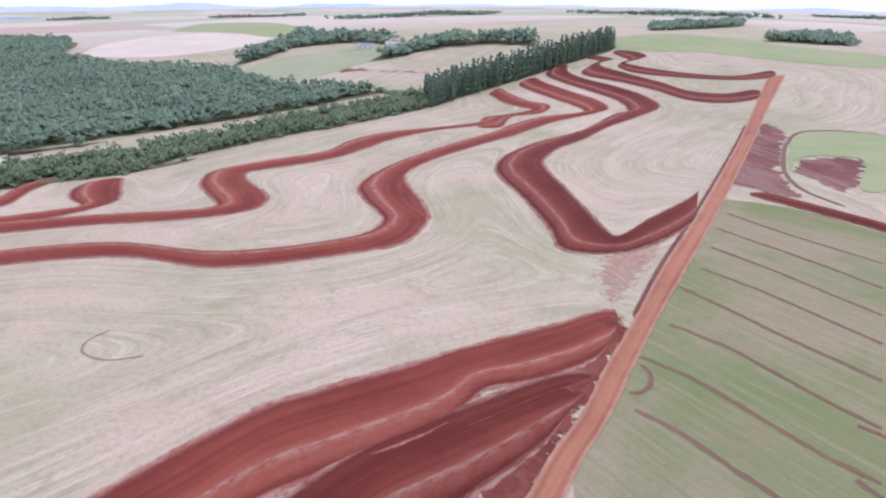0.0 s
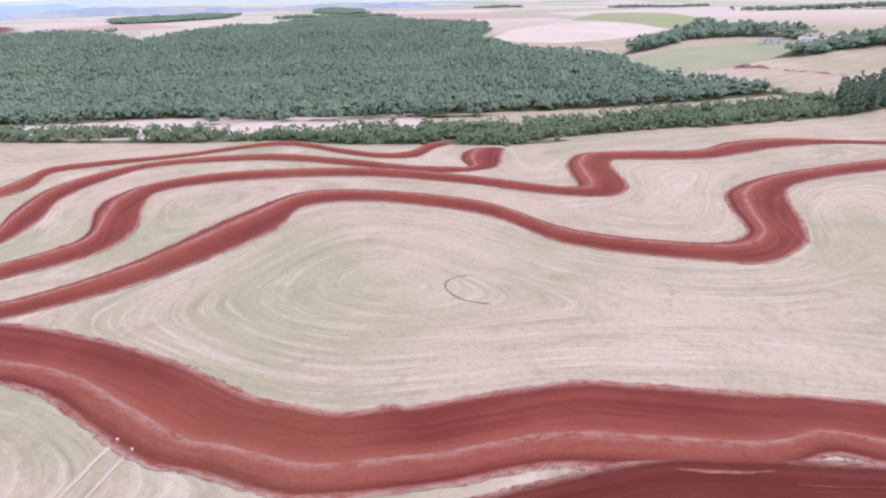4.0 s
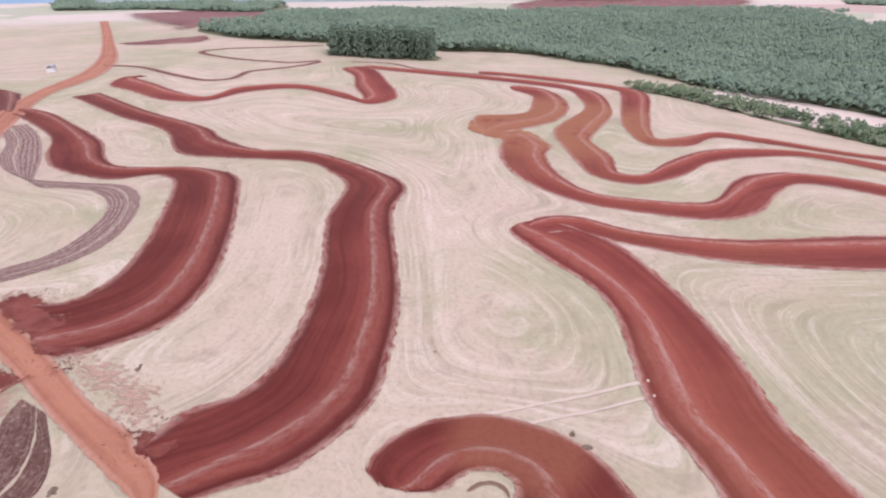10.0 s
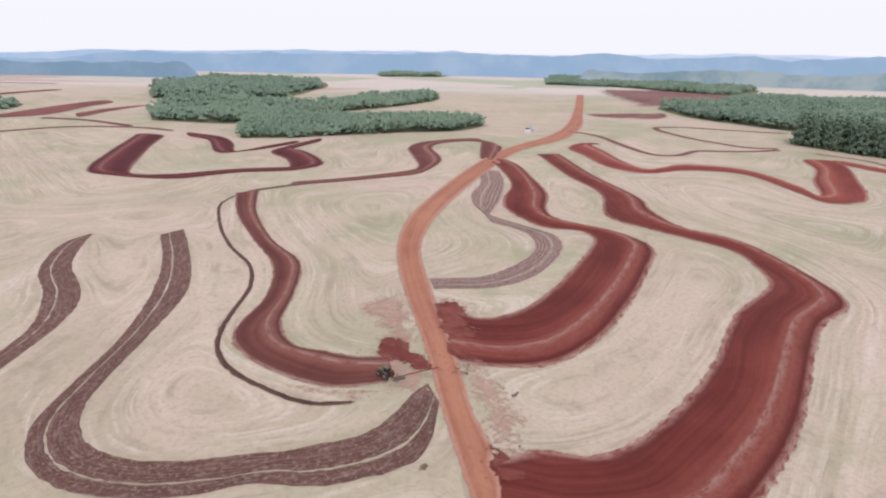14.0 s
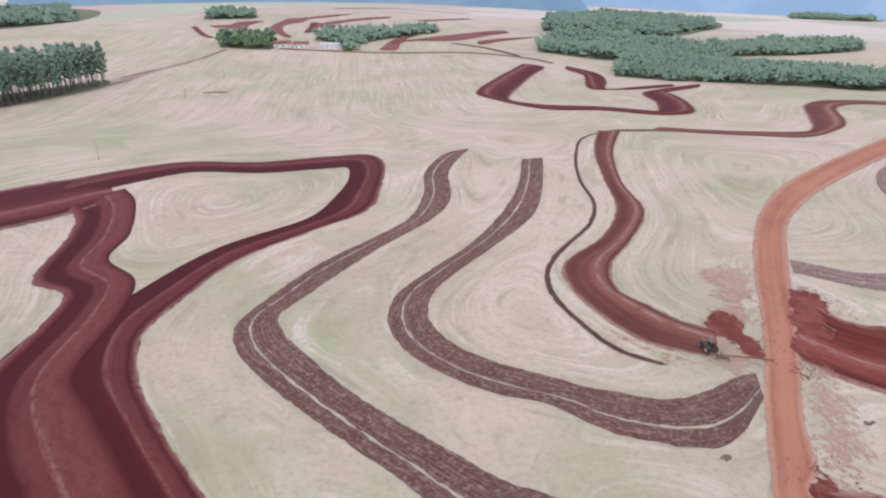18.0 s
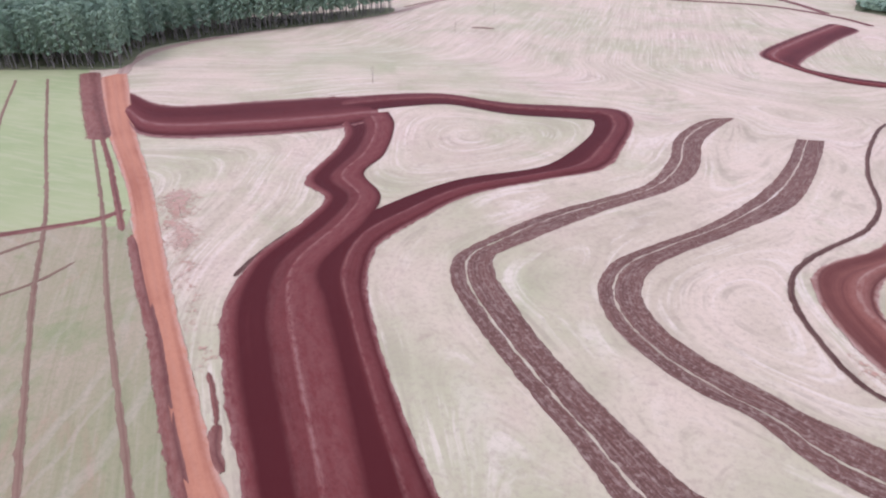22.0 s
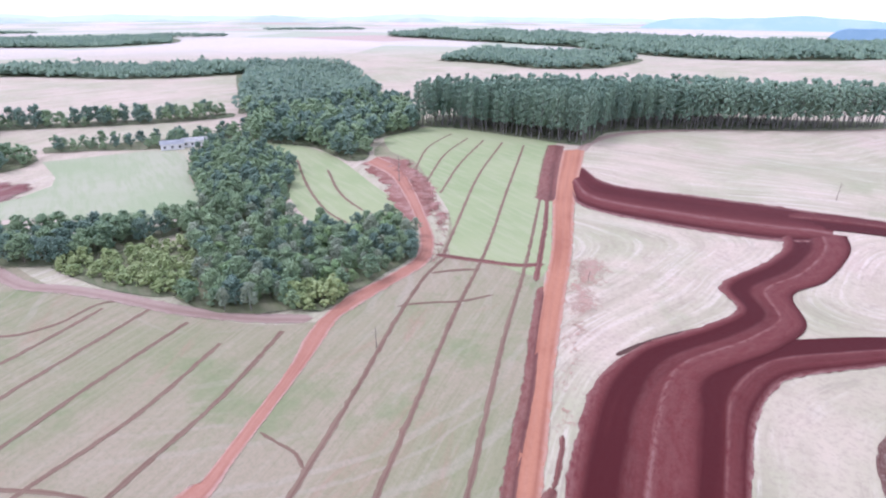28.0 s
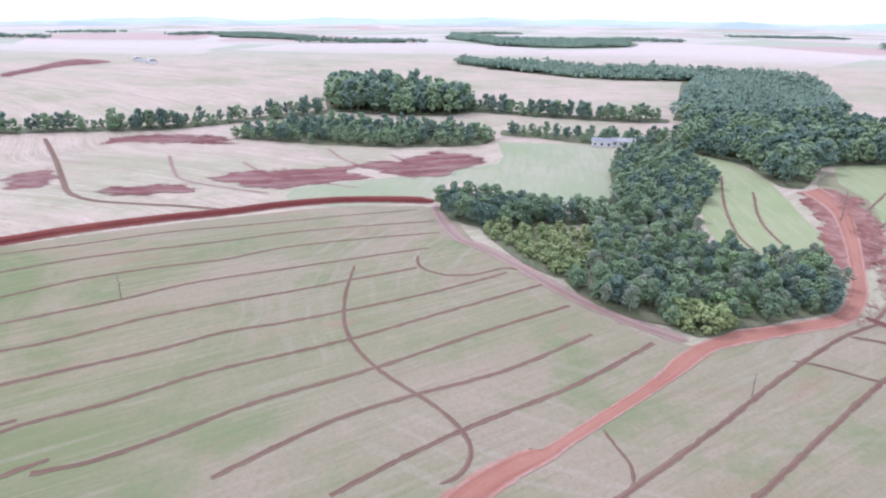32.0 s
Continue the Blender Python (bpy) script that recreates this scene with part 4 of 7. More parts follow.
RIBBON = {
    "bank": (7, [(223.2, 36), (222.2, 54.8), (218, 74.8), (207.1, 94.1), (192.9, 110.2), (181.8, 125.9), (170.5, 139.8), (159.4, 152), (149.2, 161.3), (132.2, 187.8), (123.6, 198.4), (113.9, 209.7), (104.5, 220.4)]),
    "ridge_a": (1.25, [(-109.5, -268.5), (-96.8, -258.4), (-84.6, -231.2), (-75.9, -200.7), (-72.2, -175.4), (-64.6, -158.8), (-51.4, -142.9), (-43.6, -130.5), (-41.3, -118.4), (-43.8, -104.7), (-48.3, -93.8), (-55.7, -88.3)]),
    "link_a": (3, [(-114.1, -270.8), (-134.5, -268.8), (-154.8, -264.4), (-172.7, -261)]),
    "thin_a": (4.5, [(-401, -302), (-397, -270), (-369.5, -226.4), (-354.4, -194.7), (-362.9, -184.4), (-391.3, -183.6), (-404.5, -172.4), (-424, -159), (-445, -152)]),
    "thin_b": (5, [(-540, -180), (-516, -217), (-497, -253), (-475, -263), (-444, -220), (-437, -194), (-435, -170), (-450, -154)]),
    "thin_c": (3.5, [(-450, -132), (-450, -100), (-431.4, -76.6), (-421.9, -40.5), (-420.3, -9.5)]),
    "track_edge": (4, [(121.5, -38.9), (125.6, -31.7), (130.7, -24.6), (143, -11.6), (156.8, -0.9), (171.1, 11.7), (178, 19.7), (198.4, 29.3), (216.6, 34.9)]),
    "track_euc": (5, [(221.8, -218.9), (235.3, -239.7), (242.2, -273.1), (233, -310.3), (215.9, -346.5), (190.7, -385.8), (172, -430), (158, -495), (136, -552)]),
    "cross": (2.4, [(141.1, -83.7), (135.2, -88.4), (129.6, -93.4), (121.8, -100.6), (118.5, -108.2)]),
    "curvy": (0.9, [(152.3, 48.4), (127.1, 43.7), (111.1, 37.4), (99, 26.8), (91, 15.9), (83.8, 8.5), (78.3, 6.1), (73.1, 7.1), (69.9, 10.5)]),
    "loop": (0.9, [(162.8, 31.5), (154.1, 29.3), (149, 21.1), (151.1, 11.7), (156.5, 4.8), (155.5, -0.9)]),
    "curl": (1, [(35.3, 105.3), (36.8, 102.4), (35.6, 97.7), (32.9, 95.5), (30.9, 95.8)]),
    "field_track": (2.2, [(287.5, 264.9), (251, 228.2), (220.8, 199.7), (203.7, 182.7), (196.8, 168.6), (196.3, 149.1), (197.6, 128.8), (196.1, 109.6)]),
    "field_track_b": (1.8, [(212.2, 322.3), (192.7, 328.7), (173.9, 326), (157, 304.8), (140.1, 272), (129, 244.2), (126.7, 223.7), (132.2, 207.2)]),
    "gully": (0.9, [(60.1, -62.3), (56.4, -58.5), (52.5, -54.1), (50.9, -51.9)]),
    "verge_a": (2.8, [(107.6, -97.8), (88.5, -79.5), (73.7, -65.8), (58.4, -50.4), (45.8, -38.5), (37.1, -30.8), (29.5, -24.1)]),
    "verge_b": (1.2, [(150.3, 340.2), (102.8, 247.2), (72.4, 188.9), (52, 151.3), (38.5, 123.6)]),
    "far_terrace_a": (5, [(81, -591), (29, -574), (-20, -561), (-97, -556), (-141, -522), (-154, -496)]),
    "far_terrace_b": (14, [(47, -1001), (-36, -1081), (-88, -1030), (-168, -1008)]),
    "far_terrace_c": (12, [(-67, -793), (-106, -819), (-141, -845)]),
    "far_terrace_d": (6, [(196, -756), (181, -716), (166, -680), (154, -663)]),
    "far_terrace_e": (10, [(61, -687), (58, -728), (59, -772)]),
    "far_terrace_f": (6, [(-84, -616), (-113, -586), (-135, -537)]),
    "field_track_c": (3, [(174, -457), (163, -489), (148, -517), (127, -592)]),
    "track_plot_a": (1.8, [(276.2, 184.4), (251.3, 166.8), (236.2, 153.8), (228.2, 128.6), (223.5, 106)]),
    "track_plot_b": (1.8, [(275.7, 144), (260.9, 128.2), (251, 112.6), (243.6, 83.1), (240.1, 71.7)]),
    "track_plot_c": (1.8, [(314.9, 112.6), (292.9, 95.9), (279.7, 80.1), (260, 50.4)]),
    "track_plot_d": (1.8, [(308.2, 75.2), (289.2, 56), (283, 42.3)]),
    # a dark smudge on the plain, laid as a furrow ribbon
    "curl_f": (4.5, [(104, -396), (96, -399), (88, -397)]),
    "curl_e": (0.7, [(-61.2, -5), (-63, -3.2), (-63.8, -1.2), (-62.8, 0.8), (-60.8, 1.6)]),
    "curl_b": (1.2, [(129.8, -75.3), (128.2, -82.8), (125, -89.4)]),
    "curl_c": (0.8, [(110.1, -83.7), (111.3, -74.1), (115.6, -64.6), (116.9, -58.2)]),
    "curl_d": (0.5, [(88.2, -16.4), (83.7, -18.3), (79.2, -20.2), (74.3, -20.3)]),
    "gully_b": (1.9, [(51.4, -52.8), (49.6, -49.6), (47.8, -47.1), (45.9, -45.6), (44.4, -44.7)]),
    "verge_c": (8, [(238.9, -217.7), (208.3, -188), (186.1, -167.3), (164.9, -147.8)]),
    "verge_d": (1.5, [(167.2, -150.1), (144.9, -130.2), (124.5, -110.9), (110.8, -97.9)]),
    "sliver": (1.3, [(73.2, -88.5), (73.6, -95), (73.3, -101.5), (72.5, -109), (70.6, -118)]),
    "stray_arc": (0.4, [(-79.5, 111.5), (-81.9, 108.5), (-82.3, 104.6), (-79.2, 101.2), (-73.2, 99.8), (-66.5, 102)]),
    "track_cross_a": (0.6, [(-75.6, -9.9), (-80.2, 1.4), (-86.1, 15.1), (-93.7, 30.9), (-97.3, 45.7)]),
    "track_cross_b": (0.6, [(-72.4, -7.4), (-76.7, 3), (-82.2, 16.1), (-89.9, 31.8), (-94.6, 46.4)]),
}
WHEELING = {
    "a": [(65.2, 26.5), (73.8, 18.6), (85.8, 5.7), (98.4, -9.9), (107.7, -19.5), (119.6, -30.6)],
    "b": [(65.8, 46.4), (70.2, 42.7), (82.9, 31.3), (92.5, 18.4), (103.7, 1.4), (121.4, -17.2)],
    "c": [(62, 75.4), (65.7, 68.2), (73.8, 59.1), (82.7, 50.9), (88.3, 44.3), (99.7, 29.3), (117.8, 8.6), (135, -12.7)],
    "d": [(69.5, 88.5), (72.6, 85.7), (80.7, 74.9), (90.1, 65.5), (97, 56.7), (101.6, 49.9), (110.4, 37.4), (127.9, 16.6), (147.8, -7.2)],
    "e": [(81.8, 100), (90.6, 88.4), (100.4, 75.5), (108.7, 66.5), (115, 55.5), (122.5, 43.9), (138.6, 21.1), (153.3, 3.8)],
    "f": [(92.5, 110), (98.5, 101.5), (110.7, 89.1), (122.4, 73.6), (130.2, 61.8), (141.2, 46.7), (152.7, 29.9)],
    "g": [(114.5, 130.6), (128.7, 117.9), (140.5, 102), (149.1, 87.4), (161.3, 74.8), (173.8, 52.8), (184.4, 28.2)],
    "h": [(128.1, 143.5), (142, 128.2), (154.8, 109.1), (165.8, 92.2), (176.4, 77.2), (187.1, 56.6), (196.7, 32.1)],
    "i": [(139.8, 154.4), (152.5, 136.4), (168.1, 117.4), (180.9, 95.5), (197.2, 68.1), (210.4, 40.9)],
    "j": [(138.5, -87.3), (131.1, -76.3), (112.5, -56.8), (89.2, -34.9), (71.1, -17.1), (61.4, -7.5)],
    "k": [(246.7, -201.7), (179.9, -139.5), (134.9, -98), (108.1, -70.6), (79.3, -42.7), (57.7, -22.1), (47.9, -13.4)],
    "l": [(167.6, -146.7), (120.6, -102.1), (91.1, -72.4), (64.2, -46.9), (42.1, -25.8), (35.5, -19.5)],
    "m": [(257.7, -195.5), (208.8, -146.3), (166.5, -109.2), (138.6, -85.2)],
    "n": [(267.5, -189.9), (231.1, -151.2), (194, -117.6)],
    "o": [(276.1, -185), (250.4, -154.7), (211.5, -121.4)],
    "p": [(290.6, -183.3), (268.1, -155.1), (233.5, -128.2)],
    "q": [(276.5, -86.6), (227.1, -75), (193.1, -70.5), (179.8, -72)],
    "r": [(251, -92.3), (211.6, -83), (189.5, -82.3), (179.2, -84.4)],
    "g2": [(102.7, 119.5), (113.9, 106.4), (120.5, 98.8), (130.6, 89.2), (145, 68), (157.7, 48.2), (168.9, 29.4)],
    "s": [(31.2, 90.5), (36.8, 85.7), (43.2, 77.2), (48.5, 70.5)],
    "t": [(36.5, 107.8), (43.9, 101.7), (51.8, 91.7), (58.8, 81.8), (65.4, 74.8)],
    "u": [(46.3, 121.3), (55.7, 112.8), (62.1, 103.4), (68.2, 94.3), (73.3, 88)],
    "v": [(54, 140.6), (62.8, 128.4), (70.6, 116.9), (76.3, 109.5), (81.9, 102.3)],
    "w": [(63.5, 151.7), (74.1, 139.4), (82.1, 127.7), (90.1, 115.9)],
    "x": [(71.3, 166.7), (83.3, 150.6), (91.4, 137.9), (97.6, 128.4)],
    "y": [(78.3, 182.5), (87.2, 170.2), (96.1, 158.4), (106.2, 142.6)],
    "z": [(87.2, 196.6), (97.1, 181.3), (107.5, 168.2), (115.7, 158.3)],
}
FIELD = {
    "green_field": [(88.3, 213.1), (58.9, 151.5), (43.7, 123.8), (33.1, 103.2), (25.6, 88.2), (17.4, 73.6), (34.3, -28.7), (42.7, -35.7), (58.4, -50.4), (84.8, -76.2), (126.2, -115.2), (171.1, -156.2), (227.1, -201.4), (246.5, -214.9), (279.1, -206.3), (311.6, -194.1), (301.8, -156.1), (277.5, -128.1), (252.9, -120.1), (211.7, -124.3), (167.2, -105.2), (138.9, -82.5), (132, -65.1), (125.2, -46.5), (119.8, -38.8), (127.8, -23.7), (147.7, -5.9), (172.8, 13.9), (213.5, 32.6), (214.2, 50.6), (209.8, 72.1), (186.9, 107.1), (165.2, 136), (145, 159.4), (129.4, 183.2), (111.6, 204.7)],
    "creek_meadow": [(346.8, -74.7), (315.5, -93.7), (283.1, -103.8), (223.4, -100.2), (179.7, -93.4), (168.7, -79.8), (172.4, -67.2), (186, -61.7), (221.8, -64.8), (258.5, -71.4), (310.6, -68.3)],
    "pale_meadow": [(343.4, 19.2), (331.4, -38.9), (272.8, -36.6), (225, -32.9), (215.8, -19.6), (224.7, -3.2), (243, 14), (255.7, 34.8), (224.1, 41.5), (209.5, 90.7), (234.3, 99.5), (253.1, 76.8), (275.5, 41.5), (296, 15.3)],
    "red_plot_b": [(222.8, 232.7), (241.1, 223), (298.9, 239.3), (322.4, 212.6), (327.2, 172.4), (306.5, 162.2), (291.6, 210.4), (283.1, 224.4), (243, 215.7), (212.6, 194.3), (195, 206.5)],
    "red_plot_c": [(162.6, 351.8), (166, 331), (142.5, 277.1), (127, 240.1), (120.2, 214.5), (108.1, 224.1), (100.2, 231.1)],
    "red_plot_d": [(146.2, 272.3), (158.6, 278), (176.8, 277), (156.9, 242), (140.6, 222.5), (136.5, 239.1), (133.6, 244.5)],
    "red_plot_e": [(-1283, -902), (-1415, -747), (-1378, -517), (-714, -306), (-617, -342), (-539, -312), (-515, -376), (-592, -385), (-724, -497)],
    "red_plot_f": [(-1563, -82), (-1918, 58), (-2042, 331), (-1859, 587), (-1278, 408), (-1072, 217), (-990, 16)],
    "red_plot_g": [(-186, 585), (-124, 553), (-97, 520), (-33, 490), (-32, 481), (-94, 501), (-112, 497), (-131, 541)],
    "sand_field": [(-457, 684), (-474, 799), (-409, 897), (-268, 802), (-277, 706), (-331, 664), (-402, 664)],
    "green_far": [(-477, 954), (-541, 1243), (-428, 1205), (-242, 854), (-260, 801), (-361, 894)],
    "green_crest": [(131, 615), (201, 645), (277, 571), (340, 539), (311, 488), (247, 502), (192, 534), (118, 551)],
    "pasture": [(-214, 515), (-191, 603), (-138, 620), (-107, 640), (-85, 570), (-100, 537), (-152, 473)],
    "bright_meadow": [(298.6, -143.6), (310.7, -164.2), (313.8, -187), (297.8, -208.4), (257.1, -228.6), (222.5, -202.1), (165.4, -151.1), (142.9, -131.2), (112.1, -100.9), (123.8, -96), (138, -87.4), (151, -96.3), (172, -108.2), (194.7, -116.6), (221.4, -126.4), (247.3, -134.3), (267.8, -132.8)],
    "red_gully": [(253.5, -108.7), (261.6, -126.1), (240.3, -127.4), (219.9, -127.1), (175.8, -105.5), (172.6, -98.2), (167.5, -91.5), (171.4, -90.1), (190, -93.9), (219.7, -103)],
    "red_spill_a": [(-75.4, -107.5), (-80.6, -106.2), (-78.3, -98.3), (-77.5, -92), (-74.5, -87.2), (-71.2, -93.8), (-69.4, -98.4), (-71.1, -103.6)],
    "red_spill_b": [(-99.6, -114), (-103.9, -111.3), (-103.1, -105.1), (-98.2, -101.4), (-90.2, -100.4), (-94, -109.7)],
    "red_spill_c": [(-80.8, -86), (-82, -83.2), (-78.6, -80.3), (-78.3, -83.1)],
    "red_spill_e": [(-67, -64.7), (-67.7, -61.1), (-67.8, -55.8), (-70.2, -52.6), (-62.7, -50.5), (-60.9, -53.9), (-64.1, -60.6)],
    "apron": [(11, 63), (16, 75), (24, 90), (32, 105), (38, 120), (35, 126), (26, 122), (18, 114), (7, 98), (-1, 84), (3, 64)],
    "ochre_join": [(-284, -25), (-274, -4), (-264, 6), (-250, 10), (-242, 0), (-252, -10), (-264, -24)],
    "dusty_c": [(33, 128), (31, 138), (35.5, 160), (48, 169), (72, 194), (66, 176), (58, 160), (48, 143.5), (40, 129)],
    "dusty_d": [(-105, -122), (-107, -108), (-100, -95), (-91, -86), (-87.4, -76), (-83, -66), (-76, -57), (-70, -51), (-62, -52.8), (-62.5, -58), (-70, -70), (-80, -86), (-92, -106)],
    "dusty_e": [(-81, -128), (-75, -112), (-66, -99), (-60, -87), (-64, -78), (-70.3, -79), (-78, -91), (-88, -107), (-99, -123), (-93, -131)],
    "dusty_f": [(122, -121), (113, -127), (97, -112), (84, -94), (76, -83), (62, -68), (58, -60), (66, -62.5), (79, -76), (97, -94), (112, -108)],
    "dusty_g": [(-48, -112), (-46.5, -100), (-51, -91), (-60, -86.5), (-68, -88), (-64, -93), (-56, -98), (-51, -106)],
    "dusty_h": [(116, -122), (110, -119), (103, -110), (105, -106), (114, -112), (120, -117)],
    "red_plot_h": [(477, 467), (549, 498), (664, 538), (653, 486), (579, 484), (451, 443)],
    "red_plot_i": [(-515, -376), (-556, -349), (-595, -316), (-539, -293), (-509, -332)],
    "red_spill_h": [(-99, -114.7), (-99.7, -105), (-86.9, -82.9), (-81.9, -85.3), (-87.3, -97.9)],
    "clay_c1": [(180, -760), (157, -762), (150, -790), (122, -793), (132, -754), (129, -718), (116, -687), (133, -691), (148, -727), (167, -737)],
    "clay_c2": [(96, -815), (77, -823), (41, -861), (16, -877), (40, -830), (69, -803), (73, -775), (90, -753), (90, -709), (75, -656), (80, -657), (99, -702), (107, -739), (102, -776)],
    "clay_c3": [(53, -761), (35, -785), (2, -819), (-35, -842), (-30, -819), (2, -793), (34, -753), (36, -715), (48, -717)],
    "clay_c5": [(-11, -576), (-27, -635), (-58, -696), (-79, -714), (-56, -671), (-41, -637), (-86, -669), (-159, -716), (-161, -695), (-137, -676), (-90, -631), (-40, -626), (-26, -573)],
    "clay_c6": [(-113, -629), (-145, -653), (-187, -667), (-140, -632), (-111, -606)],
    "red_plot_j": [(207.4, 178), (216, 180.7), (224.1, 168.1), (232.1, 157.2), (224.2, 129), (209.6, 143.2), (200.6, 152), (200.8, 169.2)],
    "red_plot_k": [(240.4, 154.1), (254.8, 142.4), (267.2, 131), (278.8, 106.3), (296.5, 69.4), (271.5, 80.7), (259.2, 60.9), (250.1, 74.6), (237.2, 91.2), (228, 102.9), (229.1, 129.1)],
    "red_plot_l": [(284.3, 96.2), (298.2, 75.9), (323.2, 48.3), (311.3, 23.3), (299, 16.4), (281.1, 26.3), (260.7, 38.9), (259.2, 60.9), (271.5, 80.7)],
    "sand_gap": [(-411.4, 101.9), (-403.7, 136.6), (-377.8, 163.7), (-349.1, 186.2), (-323.5, 214.3), (-296.9, 226.5), (-274, 234.5), (-259.1, 250.1), (-246.2, 265.8), (-234.2, 274.1), (-205.8, 243.7), (-215.6, 226.2), (-237.5, 208.4), (-260.7, 194), (-282, 164.8), (-313.3, 133.1), (-345.9, 110.1), (-370.5, 91.7)],
    "meadow_plot": [(156.8, 301.5), (171.8, 321.5), (191, 325.4), (213.1, 320.1), (157.5, 227.2), (149.1, 226.6), (176.8, 277), (159.6, 280.1), (146.7, 273.3), (132.6, 248.6), (142.1, 272.1)],
    "dusty_b": [(257, -132.1), (240.3, -132.1), (218.4, -124.4), (192.2, -114.8), (172.8, -107.7), (151.6, -96), (136.3, -84.6), (132.4, -77.8), (143.8, -84.4), (160.5, -94.5), (181.8, -103.2), (202.9, -109.5), (224, -114.8), (244.6, -118.8)],
}
